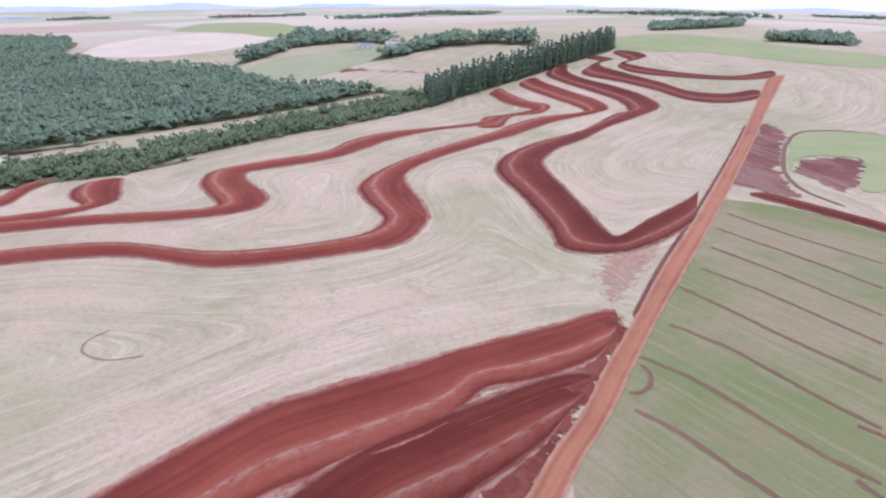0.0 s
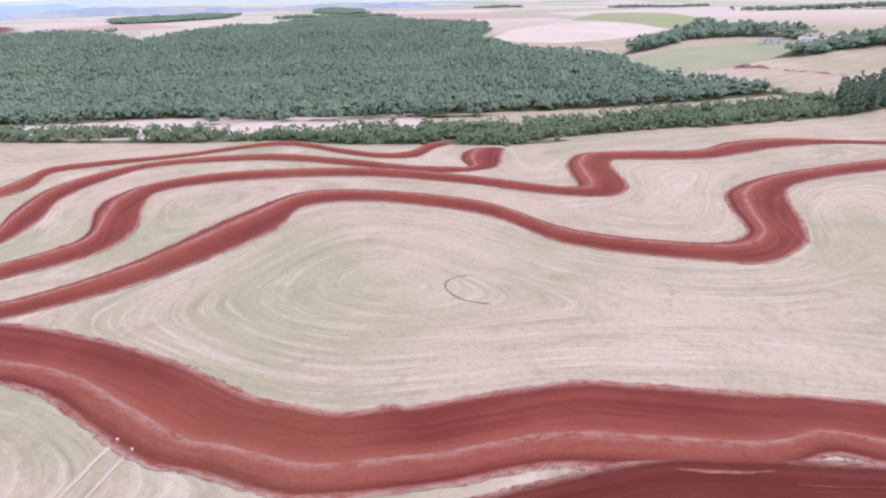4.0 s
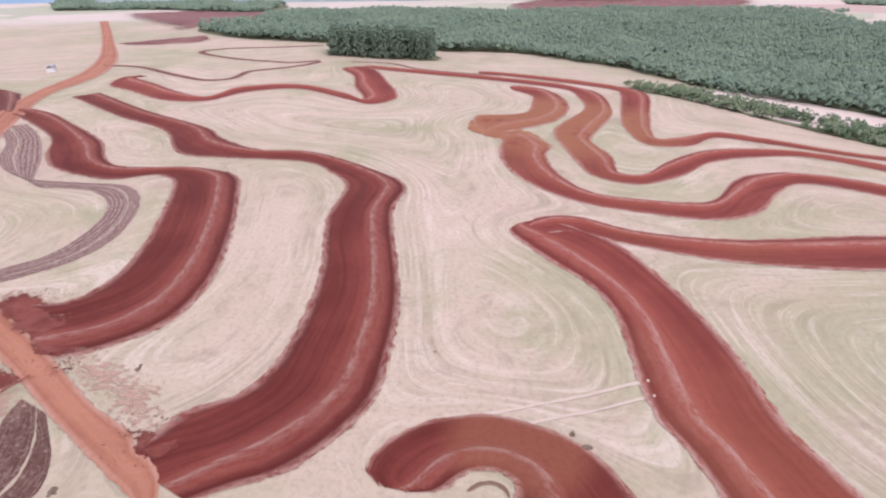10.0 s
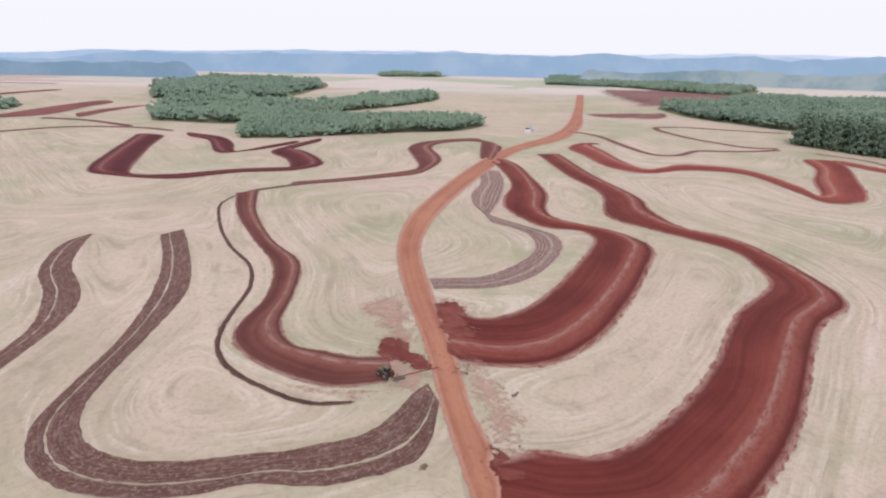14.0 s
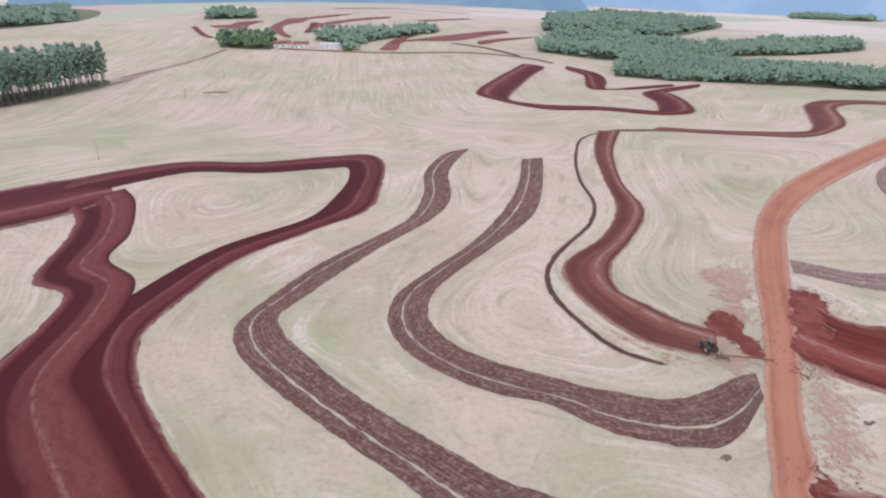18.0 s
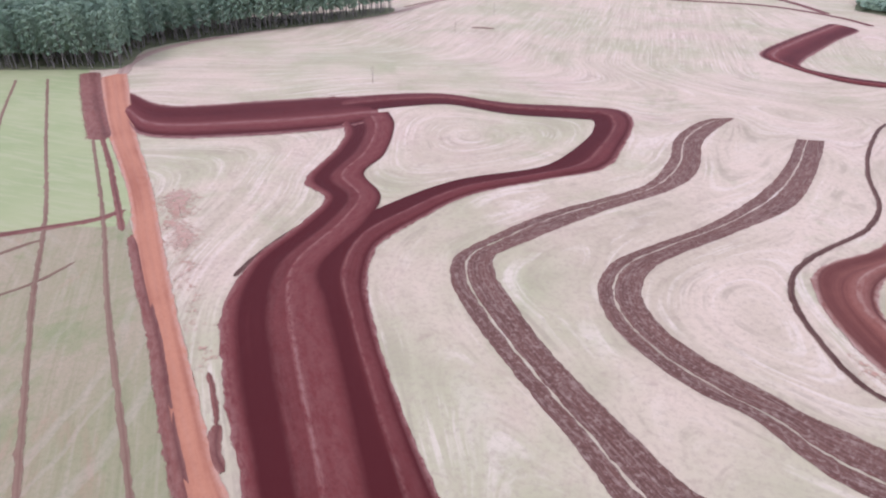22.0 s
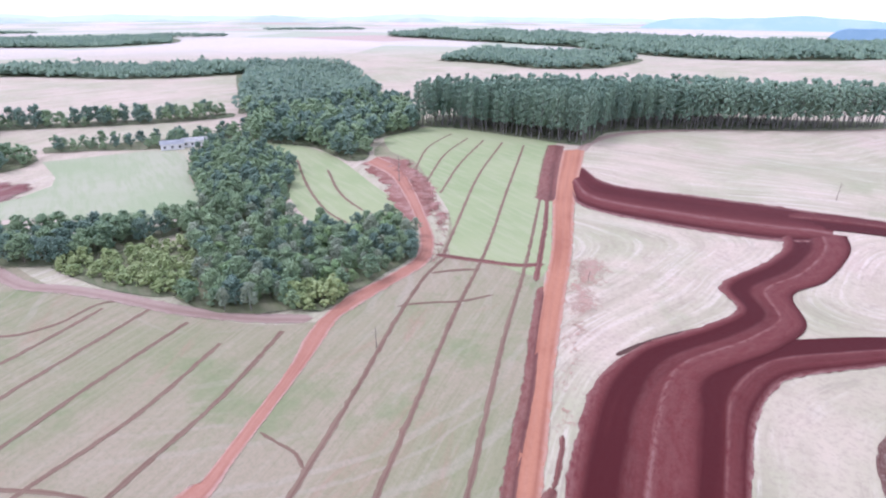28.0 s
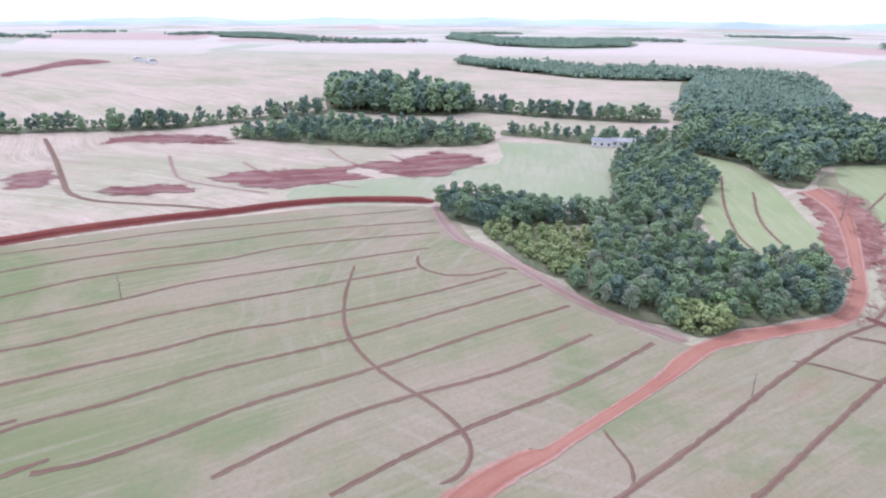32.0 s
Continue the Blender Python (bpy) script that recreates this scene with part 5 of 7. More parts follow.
WOOD = {
    "valley_forest": [(-324.5, 173), (-296.6, 204.3), (-230.6, 270.3), (-137.5, 357.1), (-104.2, 391.1), (-69.5, 428.8), (-157, 451), (-220, 535), (-449, 645), (-540, 808), (-1018, 948), (-885, 549), (-817, 403), (-995, 404), (-1012, 143), (-944, -2), (-1115, -409), (-864, -370), (-697, -312), (-639, -353), (-571, -274), (-559, -186), (-537, -69), (-555, -12), (-492, 80), (-391.1, 131.5), (-356, 179.7), (-288.9, 207), (-293.8, 225.2), (-238.5, 263.7), (-189.4, 295.8)],
    "windbreak": [(-29.2, 381.3), (-4.6, 416.5), (23.7, 448.5), (71, 501), (118, 551), (122, 577), (70, 529), (21, 476), (-17.1, 439.1), (-35.4, 413.2)],
    "grove": [(-479, -157), (-473, -113), (-477, -69), (-510, -75), (-515, -122), (-511, -165)],
    "dark_trees": [(329.5, -78.5), (296.6, -102.9), (261.9, -106.2), (258.4, -113.8), (300.4, -139.7), (309.7, -170.9), (390.5, -210.2), (414, -179), (389.8, -124.1), (406.2, -97.5)],
    "upper_grove": [(415.7, -92.3), (403.1, -127.9), (420, -182), (450, -215), (604, -253), (672, -220), (697, -176)],
    "side_grove": [(411.2, 145.8), (408.7, 102.9), (414.5, 59.7), (437.8, 38), (472, 73), (503, 121), (488, 166)],
    "side_belt": [(323, 172), (321.8, 135.2), (324.7, 75.8), (337.4, 25.5), (358.6, 22.1), (371.2, 86.3), (362, 151)],
    "tree_row": [(287.7, 292.8), (307.9, 256.6), (328.9, 216.5), (359, 187.9), (405.5, 143), (417.4, 147), (371.6, 194.1), (341.3, 224.1), (317.8, 264.2), (296.5, 300.9)],
    "tree_row_b": [(434.7, 66.8), (422.4, 16.7), (408.2, -40.3), (405.4, -86.8), (419.6, -89.4), (424.5, -41.6), (439.8, 17.5), (454, 65)],
    "far_hedge": [(790, 100), (663, -31), (639, -87), (643, -164), (697, -176), (741, -34), (854, 108)],
    "valley_wood_a": [(-181, -432), (-214, -412), (-252, -401), (-304, -386), (-333, -365), (-380, -376), (-404, -410), (-358, -469), (-320, -523), (-258, -539), (-211, -494)],
    "valley_wood_b": [(-306, -539), (-369, -559), (-432, -565), (-511, -588), (-551, -645), (-450, -654), (-351, -603)],
    "valley_wood_c": [(-158, -563), (-216, -511), (-302, -542), (-342, -599), (-323, -622), (-291, -689), (-228, -694), (-179, -628)],
    "valley_wood_d": [(-300, -711), (-353, -702), (-518, -892), (-775, -1340), (-583, -1239), (-346, -863)],
    "hill_wood": [(-1354, -1098), (-1427, -917), (-1361, -741), (-1308, -568), (-1585, -626), (-1707, -930), (-2034, -1361), (-2081, -1655)],
    "farm_trees": [(135, -601), (87, -588), (89, -629), (143, -650)],
    "far_wood": [(1343, -658), (1084, -684), (823, -752), (591, -711), (490, -742), (375, -876), (555, -1284), (779, -1169), (1142, -1043), (1595, -1006)],
    "far_wood_b": [(671, -399), (611, -434), (537, -452), (507, -518), (572, -655), (689, -578), (744, -518)],
    "far_row": [(733, 57), (680, -37), (640, -158), (694, -172), (753, -42), (803, 61)],
    "gallery_dark": [(211.2, 32.7), (198.7, 26.2), (191.9, 15.4), (188.1, 5.5), (195.4, -5.9), (200.1, -21.6), (210.1, -22.4), (214, -1.8), (222.1, 15.9), (225.2, 32.1)],
    "scrub": [(190.1, 15.2), (167.2, 3.6), (155.3, -5.7), (151.4, -11.9), (157.3, -20.9), (170.4, -22), (185.4, -20.5), (192.3, -5.9)],
    "scrub_b": [(129.5, -36.2), (123.8, -41.3), (129.5, -51.5), (138.2, -46), (137.2, -39.1)],
    "gallery": [(150.3, -11.9), (136, -19.7), (128.1, -36), (137.2, -39.1), (138.2, -46), (129.5, -51.5), (136, -65), (143, -78.1), (157.4, -86.3), (169.4, -90.5), (172.6, -84.5), (174.5, -67.9), (179.7, -56.2), (198.2, -56.2), (221.5, -64.5), (254.4, -77.3), (284.1, -83.1), (329.2, -72.6), (331.5, -58.3), (299.2, -41.3), (242.2, -35), (214.4, -30.9), (206.8, -23.1), (175.1, -21.5), (157.4, -21.6)],
    "eucalyptus": [(320.8, -175.2), (307.1, -190.2), (281.1, -204.5), (254.3, -216.1), (231.2, -229), (249, -265.4), (244.8, -291.5), (229.4, -322.8), (198.5, -371.4), (173, -428), (181, -451), (219, -407), (262, -367), (289.1, -336.8), (299.7, -307.1), (312.4, -275.9), (329.6, -240.4), (342.8, -204.4)],
    "creek_hedge": [(360.7, 18.3), (355.5, 0.8), (339.8, -35.2), (341.5, -80), (359.6, -84.7), (359.6, -41), (369.8, 0.1), (373.3, 18.3)],
    "belt": [(-398.9, 61.6), (-363.1, 94.5), (-311.4, 127.7), (-273.3, 154.6), (-246.2, 179), (-208.4, 194), (-177, 216.3), (-146.2, 233.3), (-125.5, 260.4), (-141.5, 248.6), (-113.9, 289.9), (-80.8, 331.7), (-30.5, 392.4), (-86.7, 320.4), (-48.5, 362.7), (-29.4, 384.4), (-38.4, 425), (-81.5, 430.6), (-50, 417.2), (-93.1, 377), (-121.2, 334.1), (-160.6, 282.2), (-203.2, 237.2), (-245.9, 199.8), (-291, 153.4), (-186, 246.6), (-215.8, 219.5), (-252.5, 193.9), (-291.6, 167.9), (-296.4, 166.6), (-327.3, 143.4), (-374.3, 115.3), (-400.9, 96.2)],
    "farm_trees_b": [(51, -636), (27, -620), (19, -570), (13, -569), (12, -603), (-26, -645), (-57, -672), (-85, -704), (-74, -725), (-5, -688), (45, -674)],
    "north_belt": [(-228, 555), (-211, 602), (-198, 670), (-148, 687), (-78, 627), (-88, 654), (-164, 756), (-221, 768), (-235, 669)],
    "north_grove": [(-95, 546), (-68, 560), (-38, 594), (19, 595), (51, 578), (52, 605), (19, 625), (-42, 634), (-79, 600)],
    "far_strip_a": [(184, 689), (251, 748), (341, 846), (378, 940), (277, 827), (204, 762)],
    "far_strip_b": [(271, 603), (304, 595), (348, 606), (390, 682), (349, 688), (289, 643)],
    "far_strip_c": [(-1527, 1315), (-1255, 1172), (-1254, 1261), (-1667, 1665), (-2054, 1890), (-1874, 1616)],
    "far_strip_d": [(-1498, 683), (-1404, 750), (-1413, 928), (-1806, 1170), (-1680, 900), (-1813, 829)],
    "far_strip_e": [(1163, 81), (1147, -31), (1223, -168), (1406, -195), (1488, -44), (1391, 95)],
    "far_strip_f": [(1411, 756), (1344, 608), (1248, 456), (1425, 520), (1587, 717), (1673, 891)],
    "far_strip_g": [(1455, 211), (1151, 52), (1141, -60), (1249, -172), (1422, -195), (1363, -58), (1398, 63), (2062, 280)],
    "far_strip_h": [(199, -824), (170, -822), (139, -821), (149, -882), (190, -928), (210, -885)],
    "far_strip_i": [(-1178, -1639), (-1380, -1579), (-1706, -1951), (-1464, -2035)],
    "valley_wood_e": [(-208, -722), (-241, -729), (-286, -719), (-300, -697), (-369, -718), (-490, -1105), (-735, -1393), (-581, -1526), (-375, -1098), (-250, -858)],
}
SPOT = {"tractor": (-65.6, -91.8), "bar": (-75.1, -87.9), "palm_a": (120.2, 100.6), "palm_b": (102.3, -46.2), "pole_c": (109.7, -248.6), "pole_d": (101, -449), "pole_e": (108.7, -376.9), "shrub_f": (92, -529), "house_a": (337, -39.6), "house_b": (338.4, -51.2), "house_c": (-84, 619), "house_d": (-112, 620), "shed_e": (-375, -318), "farm_f": (78, -601), "farm_g": (60, -596), "farm_h": (33, -589), "white_i": (681, 473), "white_j": (662, 444), "pile_a": (-82.7, -69), "pile_b": (-75.6, 11.3), "pile_c": (-72.8, 13.3), "pile_d": (-81.6, -68.9), "pile_e": (-94.9, -14.2), "pile_f": (-102.3, -107.7), "pile_g": (-95.2, -110.7), "pile_h": (-81.5, -68.8), "pile_i": (-53.3, -64.3), "pile_j": (-79.9, -81.5), "post_k": (102.8, -109.4), "dead_tree": (217.7, -111.6), "pile_m": (-69.8, -54.1)}


# ---- ground ----
paths = np.vstack([(q[:, :2] + q[:, 2:]) / 2 for q in (spline(v, 5.0) for v in (*TERRACE.values(), *TILLED_STRIP.values()))])
rings = 7.0 * np.exp(np.arange(0, 372) * 0.0175)
spokes = np.linspace(0, 2 * np.pi, 541)[:-1]
gx = np.concatenate([[0.0], (rings[:, None] * np.cos(spokes)).ravel()])
gy = np.concatenate([[0.0], (rings[:, None] * np.sin(spokes)).ravel()])
n = len(spokes)
idx = 1 + np.arange(len(rings))[:, None] * n + np.arange(n)[None, :]
quads = np.stack([idx[:-1], idx[1:], np.roll(idx, -1, 1)[1:], np.roll(idx, -1, 1)[:-1]], -1).reshape(-1, 4).tolist()
quads += [(0, int(idx[0, i]), int(idx[0, (i + 1) % n])) for i in range(n)]
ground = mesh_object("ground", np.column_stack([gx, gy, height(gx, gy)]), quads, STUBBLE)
tagged(ground, "rolling farmland covered with pale pinkish straw stubble", "ground", kind="structure")
row = np.empty(len(gx), np.float32)
pf = paths.astype(np.float32)
for i in range(0, len(gx), 2000):
    x, y = gx[i:i + 2000].astype(np.float32), gy[i:i + 2000].astype(np.float32)
    d2 = (x[:, None] - pf[:, 0]) ** 2 + (y[:, None] - pf[:, 1]) ** 2
    j = d2.argmin(1)
    near = np.sqrt(d2[np.arange(len(x)), j])
    row[i:i + 2000] = near - 9 * np.log(np.exp((near[:, None] - np.sqrt(d2)) / 9).sum(1))
plain = ease(-250, -330, gy) * ease(-140, -60, gx)
row = row * (1 - plain) + gx * plain
point_floats(ground.data, "row", row)
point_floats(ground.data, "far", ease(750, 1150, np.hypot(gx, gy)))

# ---- terraces, tilled strips and roads ----
CHANNEL = [(-0.10, 0.0, 0.95, 0.7, 0.0), (-0.035, 0.05, 0.85, 0.6, 0.55), (0.02, 0.16, 0.3, 0.4, 1), (0.06, 0.2, 0.05, 0.05, 1), (0.12, 0.12, 0.0, 0.3, 1), (0.26, 0.03, 0.0, 0.15, 1),
           (0.42, 0.05, 0.0, 0.3, 1), (0.56, 0.22, 0.0, 0.5, 1), (0.66, 0.6, 0.1, 1.0, 1)]
RIDGE = [(0.66, 0.6, 0.1, 1.0, 1), (0.695, 0.85, 0.6, 1.1, 1), (0.74, 0.95, 0.35, 1.1, 1), (0.79, 0.85, 0.1, 0.85, 1)]
OUTER = [(0.79, 0.85, 0.1, 0.85, 1), (0.86, 0.5, 0.08, 0.55, 1), (0.925, 0.14, 0.03, 0.1, 1), (0.96, -0.02, 0.0, -0.2, 1), (1.0, 0.12, 0.4, 0.4, 1), (1.04, 0.05, 0.85, 0.6, 0.5), (1.11, 0.0, 0.95, 0.7, 0.0)]
# the broad dark terraces by the road lie in several passes of the plough
WIDE = {"t21": ([(-0.06, 0.0, 0.8, 0.8, 0.0), (-0.01, 0.1, 0.4, 0.8, 0.7), (0.06, 0.35, 0.1, 0.75, 1), (0.09, 0.3, 0.05, 0.6, 1), (0.15, 0.05, 0.0, -0.1, 1), (0.37, 0.02, 0.0, -0.1, 1), (0.44, 0.2, 0.1, 0.42, 1), (0.58, 0.3, 0.05, 0.55, 1)],
                [(0.58, 0.3, 0.05, 0.55, 1), (0.62, 0.45, 0.5, 0.9, 1), (0.655, 0.4, 0.15, 0.85, 1), (0.72, 0.35, 0.1, 0.9, 1)],
                [(0.72, 0.35, 0.1, 0.9, 1), (0.82, 0.3, 0.12, 0.85, 1), (0.92, 0.2, 0.05, 0.6, 1), (1.01, 0.1, 0.0, 0.0, 1)]),
        "t20": ([(1.0, 0.1, 0.0, -0.1, 1), (0.88, 0.05, 0.0, -0.15, 1), (0.66, 0.04, 0.0, -0.05, 1), (0.52, 0.15, 0.0, 0.2, 1)],
                [(0.52, 0.15, 0.0, 0.2, 1), (0.45, 0.45, 0.3, 0.55, 1), (0.40, 0.5, 0.1, 0.5, 1), (0.34, 0.45, 0.05, 0.5, 1)],
                [(0.34, 0.45, 0.05, 0.5, 1), (0.2, 0.35, 0.05, 0.45, 1), (0.1, 0.1, 0.0, 0.1, 1), (0.02, 0.1, 0.3, 0.5, 1), (-0.02, 0.05, 0.8, 0.7, 0.55), (-0.08, 0.0, 0.9, 0.8, 0.0)])}
WIDE["t20"] = tuple(q[::-1] for q in WIDE["t20"])
SMALL = [(-0.3, 0.0, 0.7, 0.6, 0.0), (0.05, 0.06, 0.4, 0.5, 0.55), (0.35, 0.25, 0.1, 0.1, 0.9), (0.6, 0.4, 0.3, 0.5, 0.9), (0.95, 0.06, 0.4, 0.5, 0.55), (1.3, 0.0, 0.7, 0.6, 0.0)]
BANKED = [(-0.1, 0.0, 0.5, 0.5, 0.0), (0, 0.05, 0.3, 0.3, 0.9), (0.2, 0.8, 0.0, 0.1, 1), (0.5, 2.6, 0.1, 0.5, 1), (0.7, 2.4, 0.4, 0.7, 1), (1, 0.05, 0.3, 0.3, 0.9), (1.1, 0.0, 0.5, 0.5, 0.0)]
for key, rails in TERRACE.items():
    fresh = key in DEEP_RED
    top = tagged(new("terrace"), "curving contour terrace of darker red soil" if fresh else "curving contour terrace of bare red soil with a pale ridge", "terrace", "contour terraces")
    for k, (name, prof) in enumerate((("channel", CHANNEL), ("ridge", RIDGE), ("outer_slope", OUTER))):
        edge = {"channel": (0.9, 0.0), "ridge": (0.0, 0.0), "outer_slope": (0.0, 0.9)}[name]
        if key in WIDE:
            prof = WIDE[key][k]
            edge = {"t20channel": (0.0, 0.0), "t20outer_slope": (0.9, 0.0), "t21channel": (0.9, 0.0)}.get(key + name, (0.0, 0.0))
        elif key in FLIPPED:
            edge = edge[::-1]
            prof = [(1 - q[0], *q[1:]) for q in prof][::-1]
        soil = DEEP_RED_SOIL if fresh else BROWN_SOIL if key in ("t15", "t16") else RICH_SOIL if key in RICH else SOIL
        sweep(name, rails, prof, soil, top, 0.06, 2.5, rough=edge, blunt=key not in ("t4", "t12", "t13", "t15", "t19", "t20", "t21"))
for key, rails in TILLED_STRIP.items():
    top = tagged(new("tilled_strip"), "furrowed strip of brown tilled soil with a straw line along it", "tilled strip", "tilled strips")
    ridged = [(i / 14, 0.28 * (i % 2), 0.2 * (i % 2), 0.35 + 0.25 * (i % 2), 0.5 if i in (0, 14) else 1) for i in range(15)]
    if key == "p3":
        ridged = [(q[0], q[1], (0.0, 0.95, 0.5)[i % 3], (0.1, 0.9, 0.5)[i % 3], q[4]) for i, q in enumerate(ridged)]
    for lo, hi in ((-0.02, 0.335), (0.385, 1.02)):
        sweep("tilled_bed", rails, ridged, TILLED_PALE if key == "p3" else TILLED, top, 0.05, 1.5, rough=(0.5, 0.5), lo=lo, hi=hi)
WORN = [(-0.3, 0.0, 1.0, 0.9, 0.0), (-0.1, 0.02, 0.9, 0.8, 0.5), (0.02, 0.08, 0.4, 0.5, 1), (0.1, 0.12, 0.1, 0.3, 1), (0.22, 0.04, 0.05, 0.5, 1), (0.36, 0.02, 0, 0.6, 1), (0.5, 0.07, 0.15, 0.5, 1), (0.64, 0.02, 0, 0.6, 1),
        (0.78, 0.04, 0.05, 0.5, 1), (0.9, 0.13, 0.1, 0.3, 1), (0.98, 0.06, 0.4, 0.5, 1), (1.1, 0.02, 0.9, 0.8, 0.5), (1.3, 0.0, 1.0, 0.9, 0.0)]
for i, (key, rails) in enumerate(ROAD.items()):
    tagged(sweep(f"road_{i + 1}", rails, WORN, LANE if key == "road_d" else TRACK, None, 0.09, 3.0, rough=(0.35, 0.35)), "worn orange-red dirt road with wheel ruts", "road", kind="structure")
for key, (width, path) in RIBBON.items():
    kind = "track" if "track" in key else "far_terrace" if "terrace" in key else "field_furrow" if key in ("curvy", "loop", "cross") or "curl" in key or key == "stray_arc" else "earth_bank"
    m = STRAW if "track_cross" in key else PATH if key == "track_edge" else WHEEL if "field_track" in key else PATH if key == "stray_arc" else DARK_SOIL if key in ("ridge_a", "link_a", "sliver") else BANK if key == "cross" else RICH_SOIL if key == "bank" else {"track": PATH, "far_terrace": DEEP_RED_SOIL, "field_furrow": WHEEL, "earth_bank": BANK}[kind]
    text = {"track": "narrow pale earth track along the fields", "far_terrace": "distant winding red earth terrace", "field_furrow": "faint curving wheel furrow across the field", "earth_bank": "low bank of turned earth"}[kind]
    tagged(sweep(kind, widened(path, width), BANKED if key == "bank" else SMALL, m, None, 0.07, 2.0, rough=(0.8, 0.8) if key == "bank" else (0.4, 0.4), blunt=True), text, kind.replace("_", " "), kind="structure")
for path in WHEELING.values():
    tagged(sweep("wheel_line", widened(path, 1.0), SMALL, WHEEL, None, 0.07, 1.6, rough=(0.55, 0.55)), "thin reddish-brown line across the green field", "field line", "field lines")

# ---- fields ----
LOOK = {"green": (GREEN, "sparse green young crop over pale soil"), "meadow": (MEADOW, "bright green strip-sown meadow"), "pale": (PALE, "pale dry grass field"),
        "soil": (SPILL, "spilled loose red soil beside the road"), "gully": (GULLY, "raw eroded reddish brown earth beside the lane"), "dusty": (DUSTY, "stubble dusted with red soil beside the terrace"), "clay": (CLAYFIELD, "bare dark red terrace beside the far farmyard"), "turned": (TURNED, "freshly ploughed dark red plot beside the road"), "red": (RED, "bare reddish ploughed plot"), "ochre": (OCHRE, "ochre brown turned earth joining two terraces"), "sand": (SAND, "bare sand-coloured field")}
for i, (key, outline) in enumerate(FIELD.items()):
    look_of = "turned" if key in ("red_plot_c", "red_plot_d", "red_plot_h") else "ochre" if "ochre" in key else "gully" if key in ("red_gully", "dusty_b") else "dusty" if "dusty" in key else "clay" if "clay" in key else "soil" if "spill" in key or key == "apron" else "red" if "red" in key else "sand" if "sand" in key else "meadow" if "meadow" in key and "pale" not in key or "far" in key or "crest" in key else "pale" if "pale" in key or "pasture" in key else "green"
    field(f"field_{i + 1}", outline, LOOK[look_of][0], LOOK[look_of][1], 0.4 if "gap" in key else 0.02 + 0.004 * i + (0.06 if "spill" in key else 0), 1.9 if "spill" in key else 2.5 if key == "apron" else 3.0 if look_of in ("red", "turned", "soil", "dusty", "gully") and key not in ("red_plot_e", "red_plot_f") else 0.0, 3.2 if "spill" in key else 6.0 if "dusty" in key or "apron" in key else 60.0 if key in ("red_plot_e", "red_plot_f") else 5.0 if look_of == "turned" else 9.0 if look_of == "red" else 4.0 if look_of in ("gully", "ochre") else 0.0)

# ---- trees ----
OCTA = np.array([(1, 0, 0), (-1, 0, 0), (0, 1, 0), (0, -1, 0), (0, 0, 1), (0, 0, -1)], float)
OCTA_F = np.array([(0, 2, 4), (2, 1, 4), (1, 3, 4), (3, 0, 4), (2, 0, 5), (1, 2, 5), (3, 1, 5), (0, 3, 5)])


def tufts(centres, sizes, rng, flat=0.9):
    """Leaf masses of far crowns: ragged caps that stand upright, four sides each."""
    k = len(centres)
    a = rng.uniform(0, 6.28, (k, 1)) + np.arange(4) * math.pi / 2
    r = rng.uniform(0.7, 1.35, (k, 4)) * np.asarray(sizes)[:, None]
    pts = np.zeros((k, 5, 3))
    pts[:, :4, 0], pts[:, :4, 1], pts[:, :4, 2] = np.cos(a) * r, np.sin(a) * r, rng.uniform(-0.9, -0.2, (k, 4)) * r * flat
    pts[:, 4] = np.column_stack([rng.normal(0, 0.25, k), rng.normal(0, 0.25, k), rng.uniform(0.3, 0.75, k) * flat]) * np.asarray(sizes)[:, None]
    pts += np.asarray(centres)[:, None]
    faces = np.array([(0, 1, 4), (1, 2, 4), (2, 3, 4), (3, 0, 4)])[None] + (np.arange(k) * 5)[:, None, None]
    return pts.reshape(-1, 3), faces.reshape(-1, 3)


def clumps(centres, sizes, rng, flat=0.75):
    """Many small ragged leaf clumps as one set of vertices and faces."""
    k = len(centres)
    q = rng.normal(size=(k, 3, 3))
    u = q[:, 0] / np.linalg.norm(q[:, 0], axis=1, keepdims=True)
    v = np.cross(u, q[:, 1])
    v /= np.linalg.norm(v, axis=1, keepdims=True)
    turn = np.stack([u, v, np.cross(u, v)], 2)
    loc = OCTA[None] * rng.uniform(0.55, 1.35, (k, 6, 1)) * np.asarray(sizes)[:, None, None]
    pts = np.einsum("kij,kvj->kvi", turn, loc)
    pts[:, :, 2] *= flat
    pts += np.asarray(centres)[:, None]
    faces = OCTA_F[None] + (np.arange(k) * 6)[:, None, None]
    return pts.reshape(-1, 3), faces.reshape(-1, 3)


def limb(bm, a, b, ra, rb, sides=6):
    """A tapered limb from a to b."""
    a, b = Vector(a), Vector(b)
    m = Matrix.Translation((a + b) / 2) @ (b - a).to_track_quat("Z", "Y").to_matrix().to_4x4()
    bmesh.ops.create_cone(bm, cap_ends=True, segments=sides, radius1=ra, radius2=rb, depth=(b - a).length, matrix=m)


